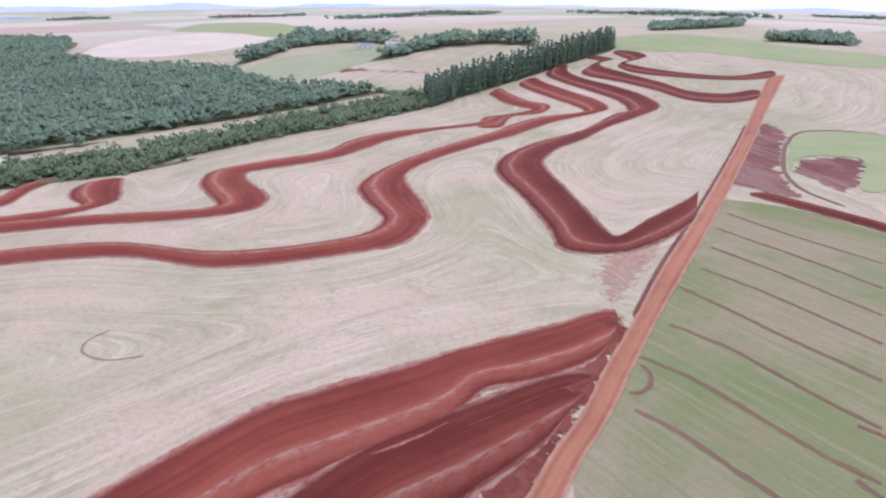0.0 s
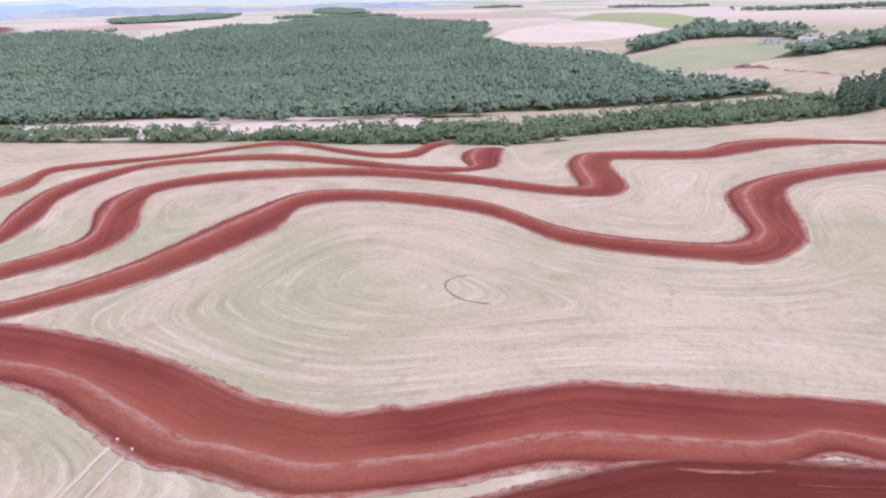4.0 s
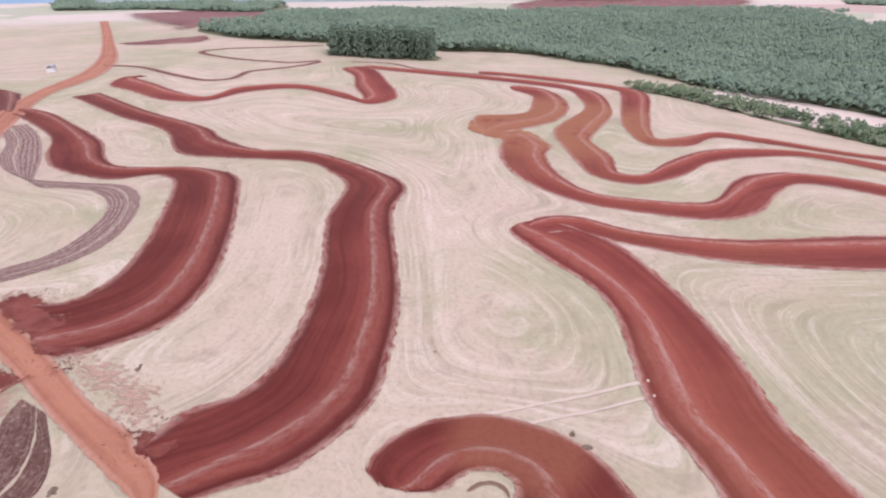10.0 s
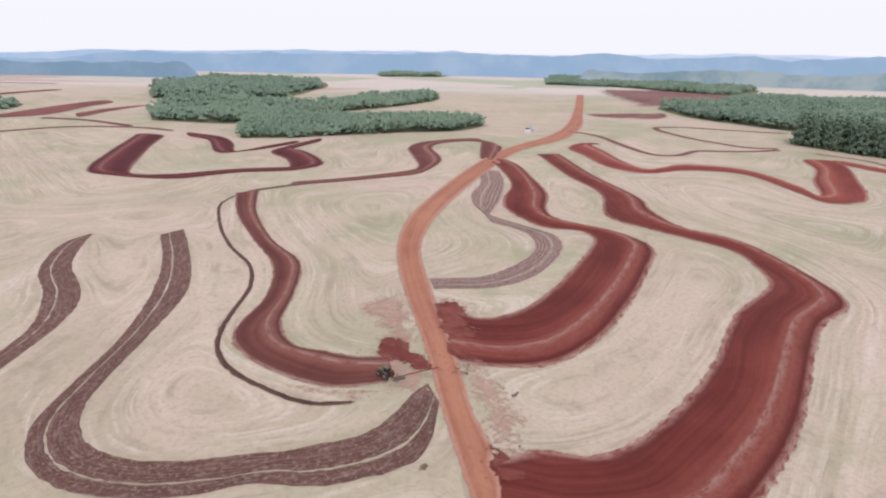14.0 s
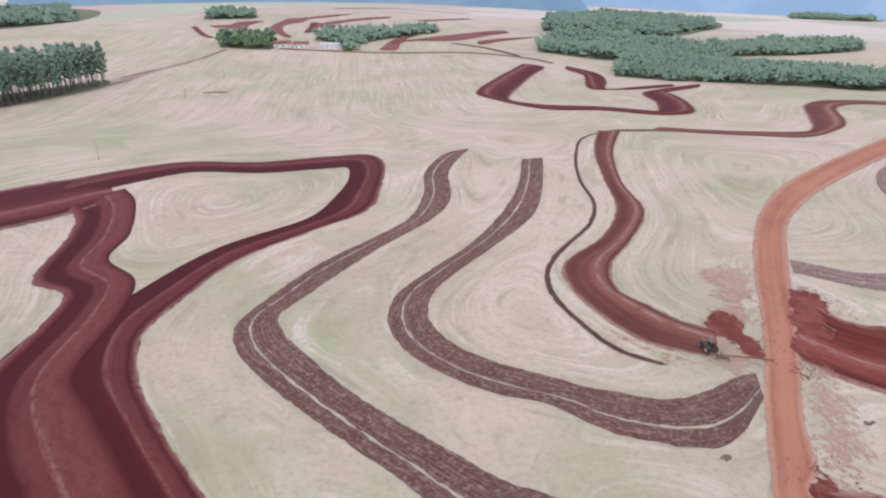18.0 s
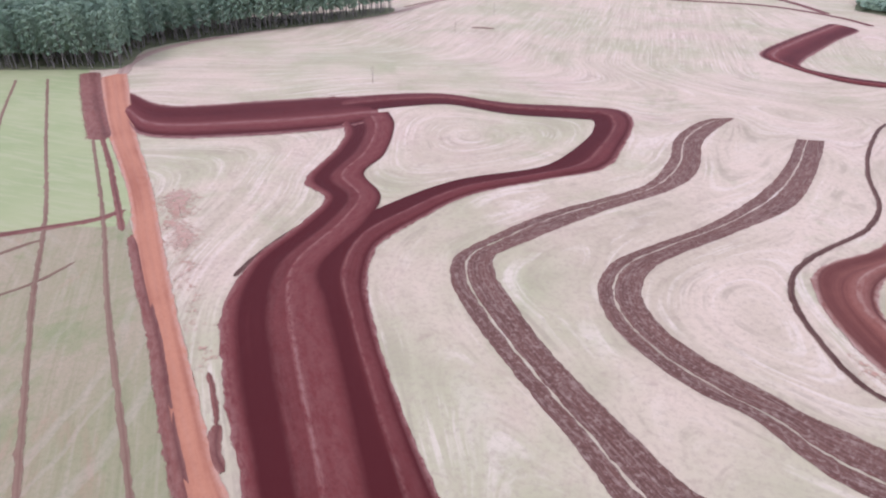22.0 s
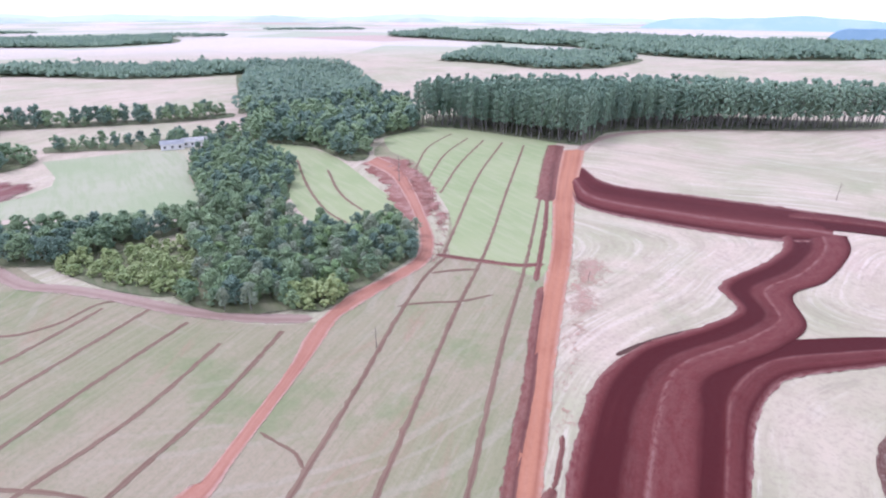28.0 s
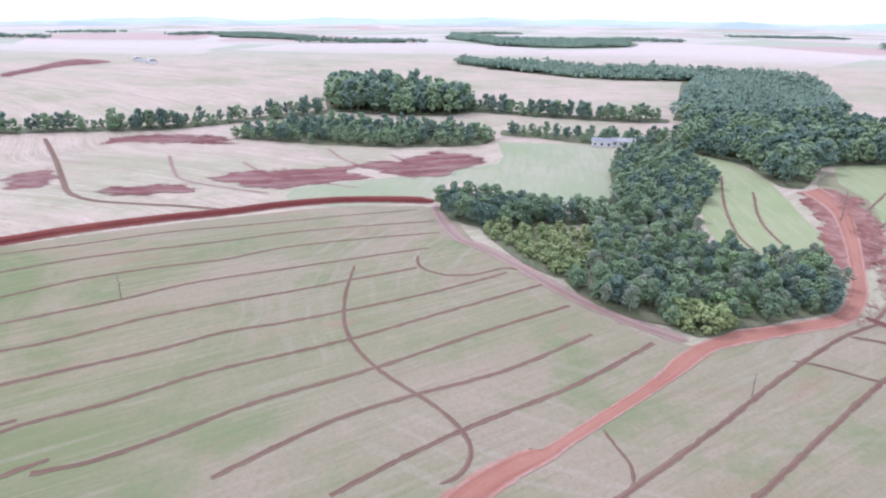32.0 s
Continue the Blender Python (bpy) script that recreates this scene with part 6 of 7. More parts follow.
def tree_kind(name, tall, spread, bare, count, size, leaf, bark, label, seed, lobes=6, pointed=False, girth=1.0):
    """One tree with a trunk that forks into limbs and a crown of leaf clumps."""
    rng = np.random.default_rng(seed)
    top = tagged(new(name), label, "tree")
    bm = bmesh.new()
    bend = rng.normal(0, 0.02 * tall, 2)
    fork = (bend[0], bend[1], tall * bare)
    limb(bm, (0, 0, -0.4), fork, (tall * 0.017 + 0.05) * girth, (tall * 0.012 + 0.03) * girth, 7)
    tip = (bend[0] * 1.5, bend[1] * 1.5, tall * 0.93)
    limb(bm, fork, tip, (tall * 0.012 + 0.03) * girth, 0.03, 6)
    hubs = []
    for i in range(lobes):
        a = i * 2.4 + rng.uniform(-0.4, 0.4)
        h = tall * (bare + (0.95 - bare) * (i + 0.6) / lobes)
        wide = spread * ((1.1 - 0.85 * (i + 0.5) / lobes) if pointed else math.sin(math.pi * (0.2 + 0.68 * (i + 0.5) / lobes)))
        d = wide * rng.uniform(0.45, 0.7)
        hub = np.array((bend[0] + math.cos(a) * d, bend[1] + math.sin(a) * d, h))
        root = np.array((bend[0], bend[1], max(tall * bare * 0.8, h - d * 0.9)))
        limb(bm, root, hub, tall * 0.006 + 0.02, 0.02, 5)
        hubs.append((hub, wide * rng.uniform(0.5, 0.75)))
    hubs.append((np.array((*tip[:2], tall * 0.93)), spread * (0.22 if pointed else 0.42)))
    part("trunk", bm, bark, top)
    c, s = [], []
    for hub, rad in hubs:
        k = max(6, int(count / len(hubs)))
        d = rng.normal(size=(k, 3))
        d /= np.linalg.norm(d, axis=1, keepdims=True)
        d[:, 2] = d[:, 2] * 0.8 + 0.1
        c.append(hub + d * rad * rng.uniform(0.55, 1.08, (k, 1)))
        s.append(rng.uniform(0.6, 1.25, k) * size)
    v, f = clumps(np.vstack(c), np.concatenate(s), rng)
    mesh_object("crown", v, f.tolist(), leaf, top, smooth=False)
    return top


def scatter(outline, gap, seed, jitter=0.42):
    """Standing places inside an outline, on a shaken grid."""
    p = np.array(outline, float)
    rng = np.random.default_rng(seed)
    xs, ys = np.arange(p[:, 0].min(), p[:, 0].max(), gap), np.arange(p[:, 1].min(), p[:, 1].max(), gap)
    gx, gy = [q.ravel() + rng.uniform(-jitter, jitter, q.size) * gap for q in np.meshgrid(xs, ys)]
    keep = inside(gx, gy, p)
    return gx[keep], gy[keep], rng


def arrays(ob):
    """The vertices and triangles of a tree's crown and trunk, with 0 and 1 for their materials."""
    vs, fs, ms, k = [], [], [], 0
    for i, c in enumerate((next(q for q in ob.children if q.name.startswith("crown")), next(q for q in ob.children if q.name.startswith("trunk")))):
        me = c.data
        me.calc_loop_triangles()
        v = np.empty(len(me.vertices) * 3)
        me.vertices.foreach_get("co", v)
        f = np.array([t.vertices[:] for t in me.loop_triangles])
        vs.append(v.reshape(-1, 3))
        fs.append(f + k)
        ms.append(np.full(len(f), i))
        k += len(me.vertices)
    return np.vstack(vs), np.vstack(fs), np.concatenate(ms)


def plant(kinds, outline, gap, seed, low, high, group, limit=300, label="", far=None):
    """The trees of an outline that stand nearest to the middle of the place as things, the rest joined."""
    gx, gy, rng = scatter(outline, gap, seed)
    order = np.argsort(np.hypot(gx, gy))
    far = far or kinds
    data = [arrays(k) for k in far]
    vs, fs, ms, n0 = [], [], [], 0
    for j, i in enumerate(order):
        s = rng.uniform(low, high)
        m = Matrix.LocRotScale((gx[i], gy[i], float(height(gx[i], gy[i]))), Euler((rng.normal(0, 0.03), rng.normal(0, 0.03), rng.uniform(0, 6.28))), (s * rng.uniform(0.85, 1.15), s * rng.uniform(0.85, 1.15), s))
        k = int(rng.integers(len(kinds if j < limit else far)))
        if j < limit:
            t = copy_thing(kinds[k], Matrix())
            t.matrix_basis = m
            tagged(t, group=group)
        else:
            v, f, w = data[k]
            q = np.array(m)
            vs.append(v @ q[:3, :3].T + q[:3, 3])
            fs.append(f + n0)
            ms.append(w + 2 * k)
            n0 += len(v)
    if vs:
        ob = mesh_object("woodland", np.vstack(vs), np.vstack(fs).tolist(), far[0].children[0].data.materials[0], None, "", False)
        ob.data.materials.clear()
        for k in far:
            for name in ("crown", "trunk"):
                ob.data.materials.append(next(q for q in k.children if q.name.startswith(name)).data.materials[0])
        ob.data.polygons.foreach_set("material_index", np.concatenate(ms).astype(np.int32))
        tagged(ob, label or "dense stand of dark green trees", "woodland", kind="stuff")


def woodland(name, outline, gap, tall, label, seed, each=10, leaf=None, spread=(0.72, 1.18), limit=16000, thin=0.0):
    """A far wood: many crowns of leaf clumps as one mass."""
    gx, gy, rng = scatter(outline, gap, seed)
    if len(gx) > limit:
        pick = rng.permutation(len(gx))[:limit]
        gx, gy = gx[pick], gy[pick]
    if thin:
        keep = np.array([noise.noise((u * 0.05, w * 0.05, 3.1)) for u, w in zip(gx, gy)]) > thin - 0.5
        gx, gy = gx[keep], gy[keep]
    k = len(gx)
    h = tall * rng.uniform(*spread, k) * (1 + 0.25 * np.sin(gx / 37 + 1) * np.sin(gy / 29))
    wide = gap * rng.uniform(0.45, 1.0, k)
    base = height(gx, gy)
    d = rng.normal(size=(k, each, 3))
    d /= np.linalg.norm(d, axis=2, keepdims=True)
    d *= rng.uniform(0.5, 1.0, (k, each, 1))
    d[:, :, 2] = d[:, :, 2] * 0.85 + 0.15
    c = np.stack([gx[:, None] + d[:, :, 0] * wide[:, None], gy[:, None] + d[:, :, 1] * wide[:, None],
                  base[:, None] + h[:, None] * (0.55 + 0.42 * d[:, :, 2])], -1)
    s = (wide[:, None] * rng.uniform(0.26, 0.5, (k, each)))
    v, f = tufts(c.reshape(-1, 3), s.ravel(), rng)
    ob = mesh_object(name, v, f.tolist(), leaf or WOODS, None, "", False)
    return tagged(ob, label, "woodland", kind="stuff")


broad = [tree_kind("broadleaf_tree", 10.5, 4.4, 0.2, 400, 0.58, LEAF, BARK, "dense dark green broadleaf tree in a thicket", 11),
         tree_kind("broadleaf_tree", 12.0, 4.0, 0.24, 400, 0.56, LEAF, BARK, "taller rounded green broadleaf tree in a thicket", 12, 7),
         tree_kind("broadleaf_tree", 10.0, 4.2, 0.2, 380, 0.56, DARKLEAF, BARK, "rounded blackish green broadleaf tree in a thicket", 14, 7),
         tree_kind("broadleaf_tree", 11.5, 3.4, 0.3, 300, 0.5, GREYLEAF, PALEBARK, "dusty grey-green tree with a pale trunk", 15, 6),
         tree_kind("broadleaf_tree", 8.0, 3.6, 0.18, 300, 0.55, FRESHLEAF, BARK, "low fresh green broadleaf tree in a thicket", 16, 5),
         tree_kind("broadleaf_tree", 8.5, 4.2, 0.18, 340, 0.56, LEAF, BARK, "spreading low green broadleaf tree in a thicket", 13, 5)]
far_broad = [tree_kind("far_tree", 10.5, 4.4, 0.2, 130, 0.95, LEAF, BARK, "dark green tree", 17),
             tree_kind("far_tree", 11.5, 4.0, 0.24, 130, 0.92, DARKLEAF, BARK, "blackish green tree", 18, 7),
             tree_kind("far_tree", 9.0, 4.0, 0.2, 110, 0.92, LEAF, BARK, "low green tree", 19, 5)]
gums = [tree_kind("eucalyptus_tree", 29.0, 2.6, 0.26, 400, 0.5, GUM, PALEBARK, "tall slender plantation eucalyptus with a bare trunk", 21, 16, girth=0.5),
        tree_kind("eucalyptus_tree", 27.0, 2.5, 0.24, 400, 0.5, GUM, PALEBARK, "tall slender plantation eucalyptus with a bare trunk", 22, 15, girth=0.5)]
far_gums = [tree_kind("far_eucalyptus", 28.0, 2.7, 0.28, 110, 0.95, GUM, PALEBARK, "tall slender eucalyptus", 23, 12, girth=0.5)]
conifers = [tree_kind("windbreak_tree", 22.0, 3.1, 0.06, 230, 0.85, PINE, BARK, "tall narrow dark green windbreak tree", 31, 9, True)]
shrubs = [tree_kind("shrub", 2.6, 1.9, 0.15, 40, 0.6, BUSH, BARK, "low yellowish green shrub on the wood's edge", 41, 4),
          tree_kind("shrub", 3.6, 2.0, 0.2, 45, 0.6, BUSH, BARK, "bushy light green shrub on the wood's edge", 42, 4)]

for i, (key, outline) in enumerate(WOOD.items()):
    field(f"wood_floor_{i + 1}", outline, FLOOR, "green floor beneath trees, darkened in colour for forest shade", 0.16 + 0.004 * i)
plant(broad, WOOD["gallery"], 3.9, 1, 0.34, 0.74, "gallery wood trees", 290, far=far_broad)
plant(broad[2:3] + broad[:1], WOOD["gallery_dark"], 5.5, 15, 0.65, 0.9, "gallery wood trees", 40)
plant(shrubs, WOOD["scrub"], 3.4, 16, 0.6, 1.2, "scrub in the clearing", 150)
plant(shrubs, WOOD["scrub_b"], 3.0, 17, 0.9, 1.5, "scrub in the clearing", 60)
plant(gums, WOOD["eucalyptus"], 4.6, 2, 0.85, 1.05, "eucalyptus plantation", 300, "plantation of tall slender eucalyptus", far_gums)
plant(conifers, WOOD["grove"], 5.0, 4, 0.9, 1.1, "square grove", 130, "square grove of dark narrow trees")
plant(conifers, WOOD["windbreak"], 4.2, 5, 0.62, 0.85, "windbreak", 230, "long windbreak of dark narrow trees")
plant(far_broad, WOOD["dark_trees"], 7.0, 6, 0.8, 1.25, "trees by the creek", 0)
plant(far_broad, WOOD["side_grove"], 8.5, 7, 1.2, 1.9, "", 0)
plant(far_broad, WOOD["side_belt"], 6.5, 8, 0.6, 0.95, "", 0)
plant(far_broad, WOOD["tree_row"], 6.5, 9, 0.5, 1.1, "", 0)
plant(far_broad, WOOD["tree_row_b"], 6.5, 10, 0.5, 1.0, "", 0)
plant(far_broad, WOOD["creek_hedge"], 6.5, 18, 0.4, 0.8, "", 0)
plant(far_broad, WOOD["farm_trees"], 8.0, 14, 0.9, 1.4, "", 0)
woodland("belt_woodland", WOOD["belt"], 2.7, 4.4, "uneven green belt of bushes and low trees along the field edge", 51, 13, HEDGE, (0.35, 1.55), thin=0.22)
woodland("valley_woodland", WOOD["valley_forest"], 5.6, 10.5, "dense dark green forest filling the valley", 52, 11, limit=24000)
for k, (key, gap, tall) in enumerate((("upper_grove", 5.5, 12), ("far_hedge", 6, 8), ("valley_wood_a", 5, 10), ("valley_wood_b", 6, 10), ("valley_wood_c", 7, 10), ("valley_wood_d", 8, 13), ("valley_wood_e", 8, 12),
                                      ("hill_wood", 10, 13), ("farm_trees_b", 9, 9), ("far_wood", 11, 14), ("far_wood_b", 8, 11), ("far_row", 9, 11), ("north_belt", 9, 12), ("north_grove", 9, 11),
                                      ("far_strip_a", 8, 8), ("far_strip_b", 8, 8), ("far_strip_c", 8, 8), ("far_strip_d", 8, 8), ("far_strip_e", 8, 8), ("far_strip_f", 8, 8), ("far_strip_g", 8, 8), ("far_strip_h", 9, 12), ("far_strip_i", 11, 13))):
    woodland("woodland", WOOD[key], gap, tall, "distant dark green wood between the fields", 60 + k, 11, None, limit=4000)
rng = np.random.default_rng(77)
for k in range(16):
    az, r = radians((6, 20, 33, 47, 60, 74, 84, 250, 262, 274, 286, 298, 308, 318, 330, 344)[k]), 1250 + 260 * (k * 7 % 5)
    wide, deep = rng.uniform(90, 210), rng.uniform(14, 30)
    ring = [(wide * math.cos(q) * rng.uniform(0.8, 1.2), deep * math.sin(q) * rng.uniform(0.7, 1.3)) for q in np.linspace(0, 6.28, 11)[:-1]]
    spot = [(-r * math.sin(az) - u * math.cos(az) - v * math.sin(az), r * math.cos(az) - u * math.sin(az) + v * math.cos(az)) for u, v in ring]
    woodland("woodland", spot, 8, 9, "thin distant strip of trees between far fields", 400 + k, 9)
for ob in (*broad, *far_broad, *gums, *far_gums, *conifers, *shrubs):
    for c in (*ob.children, ob):
        bpy.data.objects.remove(c)

# ---- far hills: ridges behind the last fields, haze painted into their glowing colour ----
AZ = np.linspace(0, 360, 1081)[:-1]


def hills(i, rad, rise, rough, side, a, b):
    """One ring of ridges; rise: degrees from the level at the crest; side: (middle, half width) of its sector."""
    off = np.abs((AZ - side[0] + 180) % 360 - 180)
    on = 1 - ease(side[1] * 0.8, side[1], off)
    wob = 2.2 * np.array([noise.fractal((math.sin(radians(q)) * 9, math.cos(radians(q)) * 9, i * 7.3), 0.9, 2.1, 6) for q in AZ])
    crest = EYE + rad * np.tan(np.radians(rise + rough * wob))
    crest = crest * on + (-190) * (1 - on)
    ring = []
    for k, f in enumerate((0.0, 0.35, 0.7, 1.0)):
        r = rad + k * rad * 0.035
        ring.append(np.column_stack([-r * np.sin(np.radians(AZ)), r * np.cos(np.radians(AZ)), -190 + f * (crest + 190)]))
    m = len(AZ)
    faces = [(k * m + j, k * m + (j + 1) % m, (k + 1) * m + (j + 1) % m, (k + 1) * m + j) for k in range(3) for j in range(m)]
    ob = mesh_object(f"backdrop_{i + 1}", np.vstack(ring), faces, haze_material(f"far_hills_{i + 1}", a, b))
    tagged(ob, "wooded hills on the horizon, pale blue haze painted as glow", "hills", kind="structure")


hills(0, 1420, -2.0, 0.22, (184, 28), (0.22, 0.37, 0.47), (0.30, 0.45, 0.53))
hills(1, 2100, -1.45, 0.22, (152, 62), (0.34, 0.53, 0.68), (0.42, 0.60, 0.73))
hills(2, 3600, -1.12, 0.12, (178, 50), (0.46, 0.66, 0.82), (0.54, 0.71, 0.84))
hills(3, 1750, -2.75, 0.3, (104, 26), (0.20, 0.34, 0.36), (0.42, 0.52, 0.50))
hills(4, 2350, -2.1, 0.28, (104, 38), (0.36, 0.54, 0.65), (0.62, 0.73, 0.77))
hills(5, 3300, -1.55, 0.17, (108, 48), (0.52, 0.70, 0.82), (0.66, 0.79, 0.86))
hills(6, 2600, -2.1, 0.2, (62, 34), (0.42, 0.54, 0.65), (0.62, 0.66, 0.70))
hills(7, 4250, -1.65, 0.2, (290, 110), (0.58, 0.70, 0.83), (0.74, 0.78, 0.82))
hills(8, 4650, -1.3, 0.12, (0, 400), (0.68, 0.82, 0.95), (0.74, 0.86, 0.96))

# ---- the tractor with its folding marker arms ----


def box(bm, size, at, turn=0.0, bevel=0.04):
    m = Matrix.Translation(at) @ Matrix.Rotation(turn, 4, "Y") @ Matrix.Diagonal((*size, 1))
    r = bmesh.ops.create_cube(bm, size=1, matrix=m)
    edges = list({e for v in r["verts"] for e in v.link_edges})
    if bevel:
        bmesh.ops.bevel(bm, geom=edges, offset=min(bevel, min(size) * 0.3), segments=2, affect="EDGES", profile=0.5)


def made(name, material, parent, *boxes, label=""):
    bm = bmesh.new()
    for b in boxes:
        box(bm, *b)
    return part(name, bm, material, parent, label)


def wheel(parent, at, rad, wide):
    bm = bmesh.new()
    turn = Matrix.Translation(at) @ Matrix.Rotation(math.pi / 2, 4, "X")
    bmesh.ops.create_cone(bm, cap_ends=False, segments=28, radius1=rad * 0.93, radius2=rad * 0.93, depth=wide, matrix=turn)
    for sgn in (-1, 1):
        bmesh.ops.create_cone(bm, cap_ends=False, segments=28, radius1=rad * (0.93 if sgn > 0 else 0.58), radius2=rad * (0.58 if sgn > 0 else 0.93), depth=wide * 0.12,
                              matrix=Matrix.Translation((0, -sgn * wide * 0.56, 0)) @ turn)
    for k in range(22):
        a = k / 22 * 2 * math.pi
        m = Matrix.Translation(at) @ Matrix.Rotation(-a, 4, "Y") @ Matrix.Translation((rad * 0.95, wide * 0.24 * (1 if k % 2 else -1), 0)) @ Matrix.Rotation(0.5 if k % 2 else -0.5, 4, "X")
        bmesh.ops.create_cube(bm, size=1, matrix=m @ Matrix.Diagonal((rad * 0.1, wide * 0.52, rad * 0.09, 1)))
    w = part("wheel", bm, TYRE, parent, "dusty black ribbed tyre")
    bm = bmesh.new()
    bmesh.ops.create_cone(bm, cap_ends=True, segments=24, radius1=rad * 0.58, radius2=rad * 0.5, depth=wide * 0.7, matrix=turn)
    bmesh.ops.create_cone(bm, cap_ends=True, segments=12, radius1=rad * 0.2, radius2=rad * 0.16, depth=wide * 1.05, matrix=turn)
    part("rim", bm, HUB, w, "pale painted wheel rim")


def pipe(name, material, parent, a, b, rad):
    bm = bmesh.new()
    limb(bm, a, b, rad, rad, 8)
    return part(name, bm, material, parent)


def tractor(x, y, turn):
    t = tagged(new("tractor"), "dark dusty farm tractor parked at the end of a terrace", "tractor")
    made("hood", PAINT, t, ((1.9, 0.78, 0.72), (1.25, 0, 1.25)), ((0.12, 0.7, 0.6), (2.24, 0, 1.2)), label="long dark engine hood")
    made("chassis", STEEL, t, ((3.3, 0.5, 0.4), (0.6, 0, 0.72)), ((0.3, 1.5, 0.22), (1.75, 0, 0.55)), ((0.4, 1.5, 0.4), (-0.55, 0, 0.85)))
    made("fender", PAINT, t, ((1.1, 0.42, 0.1), (-0.55, 0.95, 1.72)), ((0.1, 0.42, 0.7), (0.02, 0.95, 1.4)))
    made("fender", PAINT, t, ((1.1, 0.42, 0.1), (-0.55, -0.95, 1.72)), ((0.1, 0.42, 0.7), (0.02, -0.95, 1.4)))
    cab = made("cab", STEEL, t, *[((0.08, 0.08, 1.25), (px, py, 2.05)) for px in (-0.95, 0.2) for py in (-0.62, 0.62)], ((1.3, 1.4, 0.1), (-0.38, 0, 1.42)))
    for px, sx, py, sy in ((0.24, 0.02, 0, 1.1), (-0.99, 0.02, 0, 1.1), (-0.38, 1.0, 0.65, 0.02), (-0.38, 1.0, -0.65, 0.02)):
        made("pane", GLASS, cab, ((sx, sy, 1.1), (px, py, 2.05), 0, 0))
    made("roof", PAINT, cab, ((1.5, 1.5, 0.16), (-0.38, 0, 2.74)), label="dusty dark cab roof")
    made("seat", TYRE, t, ((0.5, 0.5, 0.15), (-0.5, 0, 1.55)), ((0.12, 0.5, 0.6), (-0.75, 0, 1.85)))
    pipe("exhaust", STEEL, t, (1.0, 0.32, 1.5), (1.0, 0.32, 2.7), 0.05)
    for px, py, r, w in ((-0.55, 0.95, 0.86, 0.46), (-0.55, -0.95, 0.86, 0.46), (1.75, 0.8, 0.58, 0.34), (1.75, -0.8, 0.58, 0.34)):
        wheel(t, (px, py, r), r, w)
    for py in (0.25, -0.25):
        made("headlight", HUB, t, ((0.06, 0.2, 0.16), (2.32, py, 1.45)))
    t.matrix_basis = pose(x, y, float(height(x, y)) + 0.12, 0, 0, turn)
    return t


def plough(x, y, turn):
    p = tagged(new("terracing_plough"), "dark red plough frame with one long arm lowered and one raised", "plough")
    made("frame", STEEL, p, ((0.25, 3.0, 0.2), (0, 0, 0.8)), ((1.4, 0.18, 0.18), (0.6, 0, 0.8)), ((0.2, 2.6, 0.16), (-0.6, 0, 0.75)))
    for k in range(7):
        bm = bmesh.new()
        m = Matrix.Translation((-0.35 + 0.2 * (k % 2), -1.3 + 0.43 * k, 0.36)) @ Matrix.Rotation(0.35, 4, "Z") @ Matrix.Rotation(math.pi / 2, 4, "X")
        bmesh.ops.create_cone(bm, cap_ends=True, segments=18, radius1=0.36, radius2=0.12, depth=0.09, matrix=m)
        part("disc", bm, HUB, p)
    pipe("marker_arm", RUST, p, (0, -1.5, 0.9), (0.7, -9.6, 0.75), 0.14)
    pipe("marker_arm", RUST, p, (0, 1.4, 0.9), (-0.3, 2.2, 5.4), 0.12)
    p.matrix_basis = pose(x, y, float(height(x, y)) + 0.1, 0, 0, turn)


tx, ty = SPOT["tractor"]
out = math.degrees(math.atan2(SPOT["bar"][1] - ty, SPOT["bar"][0] - tx))
tractor(tx, ty, out + 118)
plough(tx + 2.9 * math.cos(radians(out - 40)), ty + 2.9 * math.sin(radians(out - 40)), out + 92)

# ---- buildings ----


def house(name, spot, turn, wide, deep, tall, roof, label, openings):
    x, y = spot
    h = tagged(new(name), label, "building")
    bm = bmesh.new()
    t = 0.2
    holes = [(-wide / 2 + wide * (k + 0.5) / openings) for k in range(openings)]
    for sgn in (-1, 1):
        edge = [-wide / 2] + [q for c in holes for q in (c - 0.55, c + 0.55)] + [wide / 2]
        for a, b in zip(edge[::2], edge[1::2]):
            box(bm, (b - a, t, tall), ((a + b) / 2, sgn * (deep / 2 - t / 2), tall / 2), 0, 0)
        for c in holes:
            box(bm, (1.1, t, tall - 2.1), (c, sgn * (deep / 2 - t / 2), tall - (tall - 2.1) / 2), 0, 0)
            box(bm, (1.1, t, 0.9), (c, sgn * (deep / 2 - t / 2), 0.45), 0, 0)
        box(bm, (t, deep - 2 * t, tall), (sgn * (wide / 2 - t / 2), 0, tall / 2), 0, 0)
    part("wall", bm, LIME, h, "whitewashed wall")
    for sgn in (-1, 1):
        for c in holes:
            bm = bmesh.new()
            box(bm, (1.08, 0.06, 1.18), (c, sgn * (deep / 2 - t / 2), 1.5), 0, 0)
            part("window", bm, GLASS, h)
    bm = bmesh.new()
    rise = deep * 0.24
    v = [bm.verts.new(q) for s in (-1, 1) for q in ((s * (wide / 2 + 0.5), -deep / 2 - 0.5, tall - 0.1), (s * (wide / 2 + 0.5), 0, tall + rise), (s * (wide / 2 + 0.5), deep / 2 + 0.5, tall - 0.1))]
    for f in ((0, 1, 4, 3), (1, 2, 5, 4)):
        bm.faces.new([v[i] for i in f])
    bmesh.ops.solidify(bm, geom=bm.faces[:], thickness=0.15)
    part("roof", bm, roof, h)
    h.matrix_basis = pose(x, y, float(height(x, y)) - 0.1, 0, 0, turn)


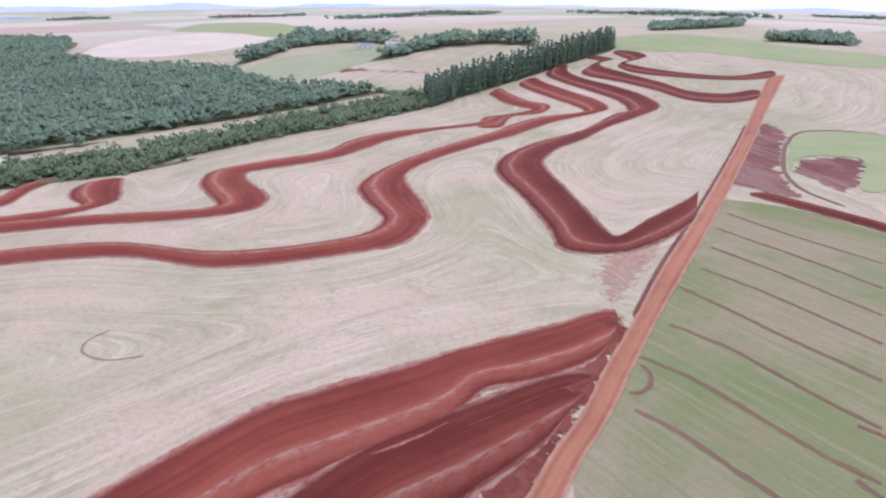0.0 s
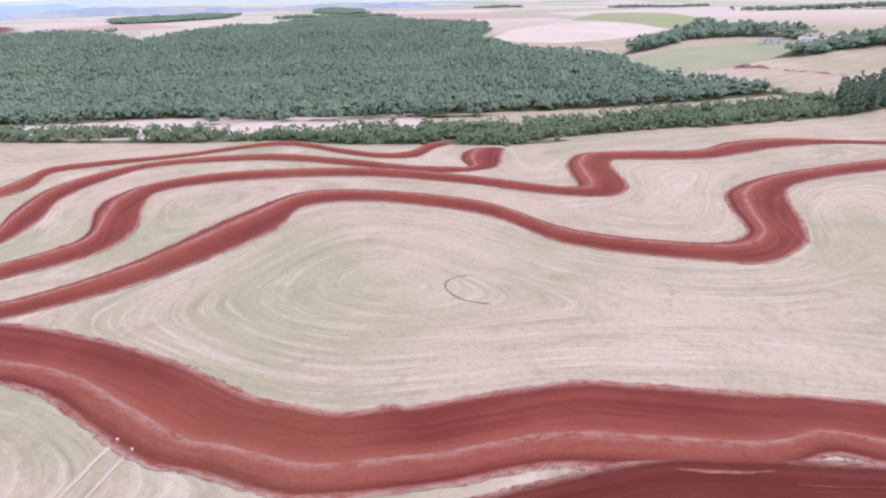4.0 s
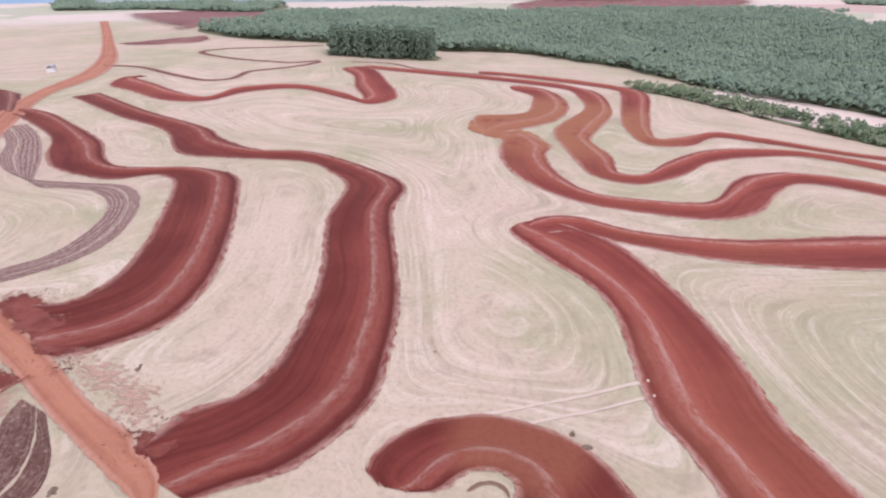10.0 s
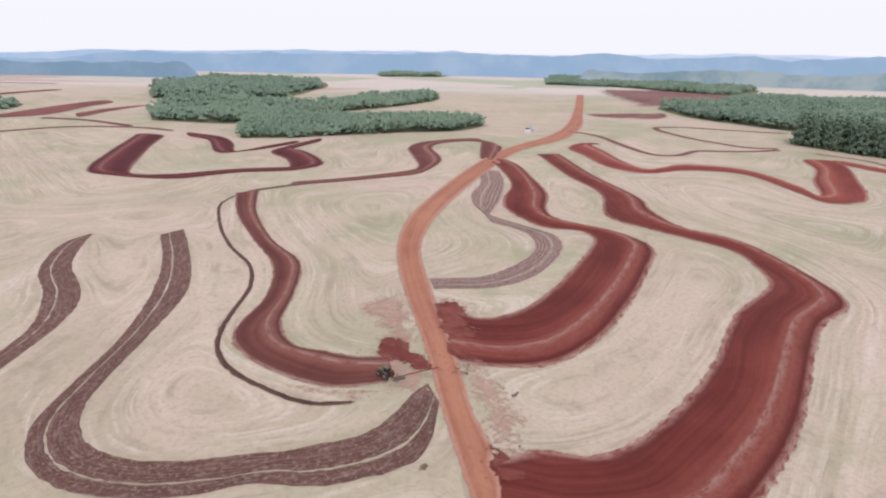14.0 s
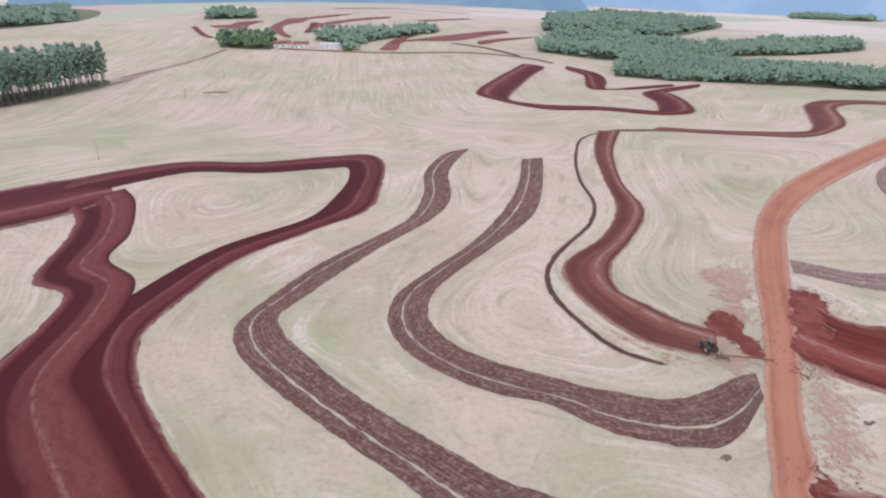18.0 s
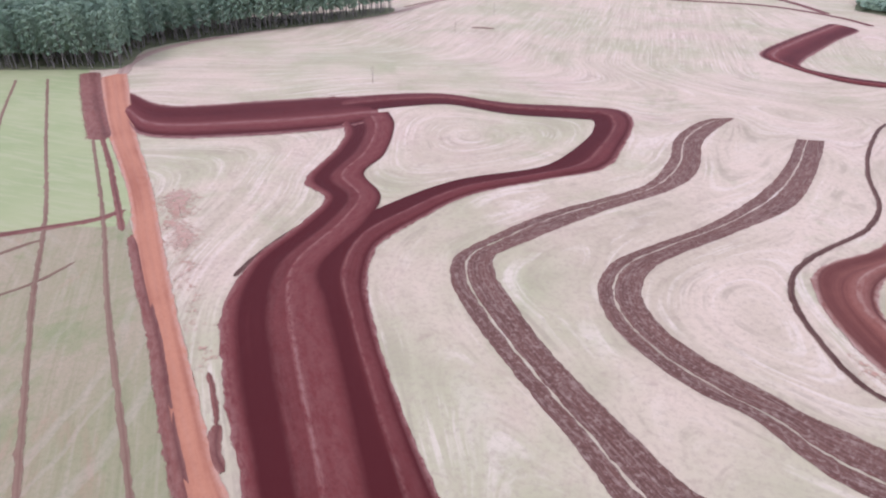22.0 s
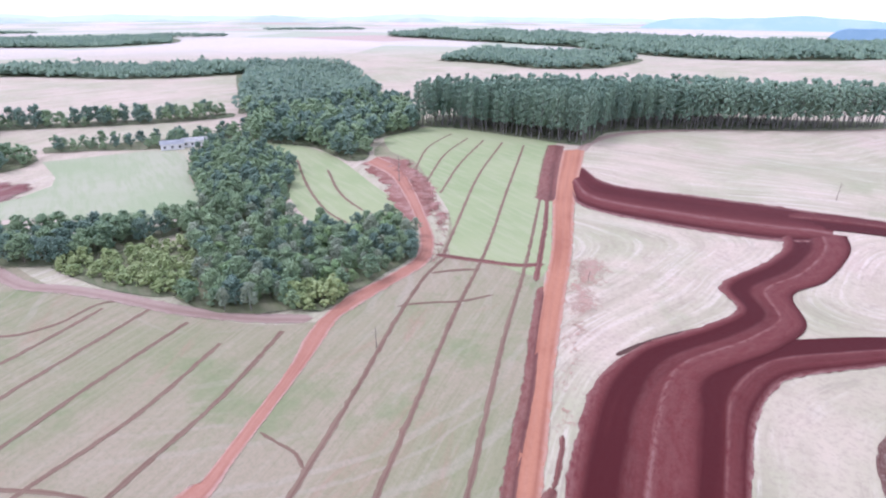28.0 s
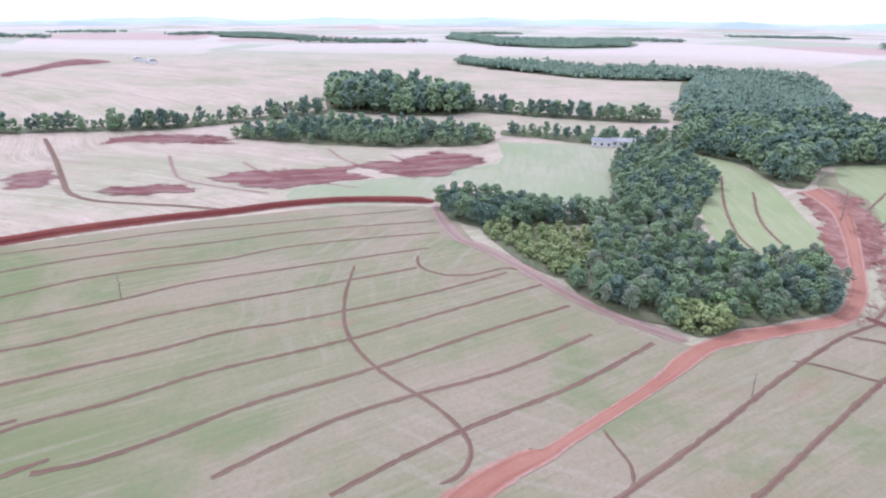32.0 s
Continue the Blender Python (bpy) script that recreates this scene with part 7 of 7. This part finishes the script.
house("farm_shed", SPOT["house_a"], 80, 11, 6, 3.2, ZINC, "small whitewashed farm shed with a zinc roof by the creek wood", 3)
house("farm_shed", SPOT["house_b"], 85, 13, 6, 3.0, LIME, "long low whitewashed farm shed by the creek wood", 4)
house("farm_house", SPOT["house_c"], 20, 14, 9, 3.4, LIME, "distant white farmhouse among trees", 3)
house("farm_house", SPOT["house_d"], 10, 16, 9, 3.4, ZINC, "distant white farmhouse among trees", 3)
house("farm_shed", SPOT["shed_e"], 30, 9, 5, 3.0, ZINC, "lone white shed beside the dirt road", 2)
house("farm_house", SPOT["farm_f"], 12, 16, 10, 3.6, CLAY, "farmhouse with a clay tile roof in the farmyard", 3)
house("farm_house", SPOT["farm_g"], 5, 14, 9, 3.6, CLAY, "farmhouse with a clay tile roof in the farmyard", 3)
house("farm_shed", SPOT["farm_h"], -8, 18, 9, 3.6, LIME, "white barn at the end of the farmyard", 4)
house("farm_shed", SPOT["white_i"], 40, 16, 9, 4.0, LIME, "far white barn in a pale field", 3)
house("farm_shed", SPOT["white_j"], 50, 18, 9, 4.0, LIME, "far white barn in a pale field", 3)

# ---- bare trees, clumps of soil ----


def bare_tree(spot, tall, seed, label):
    rng = np.random.default_rng(seed)
    t = tagged(new("dead_tree"), label, "dead tree")
    lean = rng.normal(0, 0.06, 2)
    bm = bmesh.new()
    limb(bm, (0, 0, -0.3), (lean[0] * tall, lean[1] * tall, tall), 0.022 * tall, 0.006 * tall, 7)
    part("trunk", bm, DEADWOOD, t)
    for k in range(7):
        f = 0.45 + 0.08 * k
        a = k * 2.4 + rng.uniform(-0.4, 0.4)
        root = (lean[0] * tall * f, lean[1] * tall * f, tall * f)
        tip = (root[0] + math.cos(a) * tall * 0.16, root[1] + math.sin(a) * tall * 0.16, root[2] + tall * rng.uniform(0.05, 0.16))
        pipe("branch", DEADWOOD, t, root, tip, 0.006 * tall)
    t.matrix_basis = pose(*spot, float(height(*spot)))


for k, (key, tall) in enumerate((("palm_a", 7.0), ("palm_b", 5.2), ("pole_c", 7.5), ("pole_d", 8.0), ("pole_e", 6.5), ("post_k", 3.6))):
    bare_tree(SPOT[key], tall, 70 + k, "slender dead tree standing alone in the field")
bare_tree(SPOT["dead_tree"], 11.0, 90, "large bare tree beside the eroded red gully")


def heap(spot, wide, tall, seed):
    """A low ragged mound of clods."""
    rng = np.random.default_rng(seed)
    x, y = spot
    rings, spokes = 7, 22
    v, f = [(0, 0, tall)], []
    for i in range(1, rings + 1):
        u = i / rings
        for j in range(spokes):
            a = j / spokes * 2 * math.pi
            w = wide * u * (0.75 + 0.4 * noise.noise((math.cos(a) * 1.5 + seed, math.sin(a) * 1.5, seed * 1.7)))
            px, py = math.cos(a) * w * 1.1, math.sin(a) * w * 0.85
            v.append((px, py, max(-0.1, tall * (1 - u * u) * (0.8 + 0.7 * noise.noise((px * 1.4, py * 1.4, seed)))) - 0.08 * (i == rings)))
    for j in range(spokes):
        f.append((0, 1 + j, 1 + (j + 1) % spokes))
        for i in range(rings - 1):
            a, b = 1 + i * spokes + j, 1 + i * spokes + (j + 1) % spokes
            f.append((a, a + spokes, b + spokes, b))
    ob = mesh_object("soil_clump", v, f, TRASH, None, "", False)
    tagged(ob, "small ragged clump of dark brown soil and straw", "soil clump", "soil clumps")
    ob.matrix_basis = pose(x, y, float(height(x, y)) + 0.06, 0, 0, float(rng.uniform(0, 360)))


for k, key in enumerate(q for q in SPOT if q.startswith("pile")):
    heap(SPOT[key], 0.4 if key == "pile_e" else 0.55 + 0.3 * (k % 3), 0.16 + 0.05 * (k % 4), 3 + k)


# ---- clods strewn round the spilled soil ----
for k, (key, outline) in enumerate(FIELD.items()):
    if "spill" not in key:
        continue
    rng = np.random.default_rng(300 + k)
    p = np.array(outline)
    mid, reach = p.mean(0), np.hypot(*(p - p.mean(0)).T).max()
    a, r = rng.uniform(0, 6.28, 110), reach * np.sqrt(rng.uniform(0.05, 0.9, 110))
    x, y = mid[0] + np.cos(a) * r, mid[1] + np.sin(a) * r
    size = rng.uniform(0.06, 0.2, 110) * rng.uniform(0.5, 1.3, 110)
    v, f = clumps(np.column_stack([x, y, height(x, y) + 0.16]), size, rng, 0.5)
    tagged(mesh_object("soil_clods", v, f.tolist(), CLOD, None, "", False), "loose clods of red soil strewn by the road", "soil clods", kind="stuff")
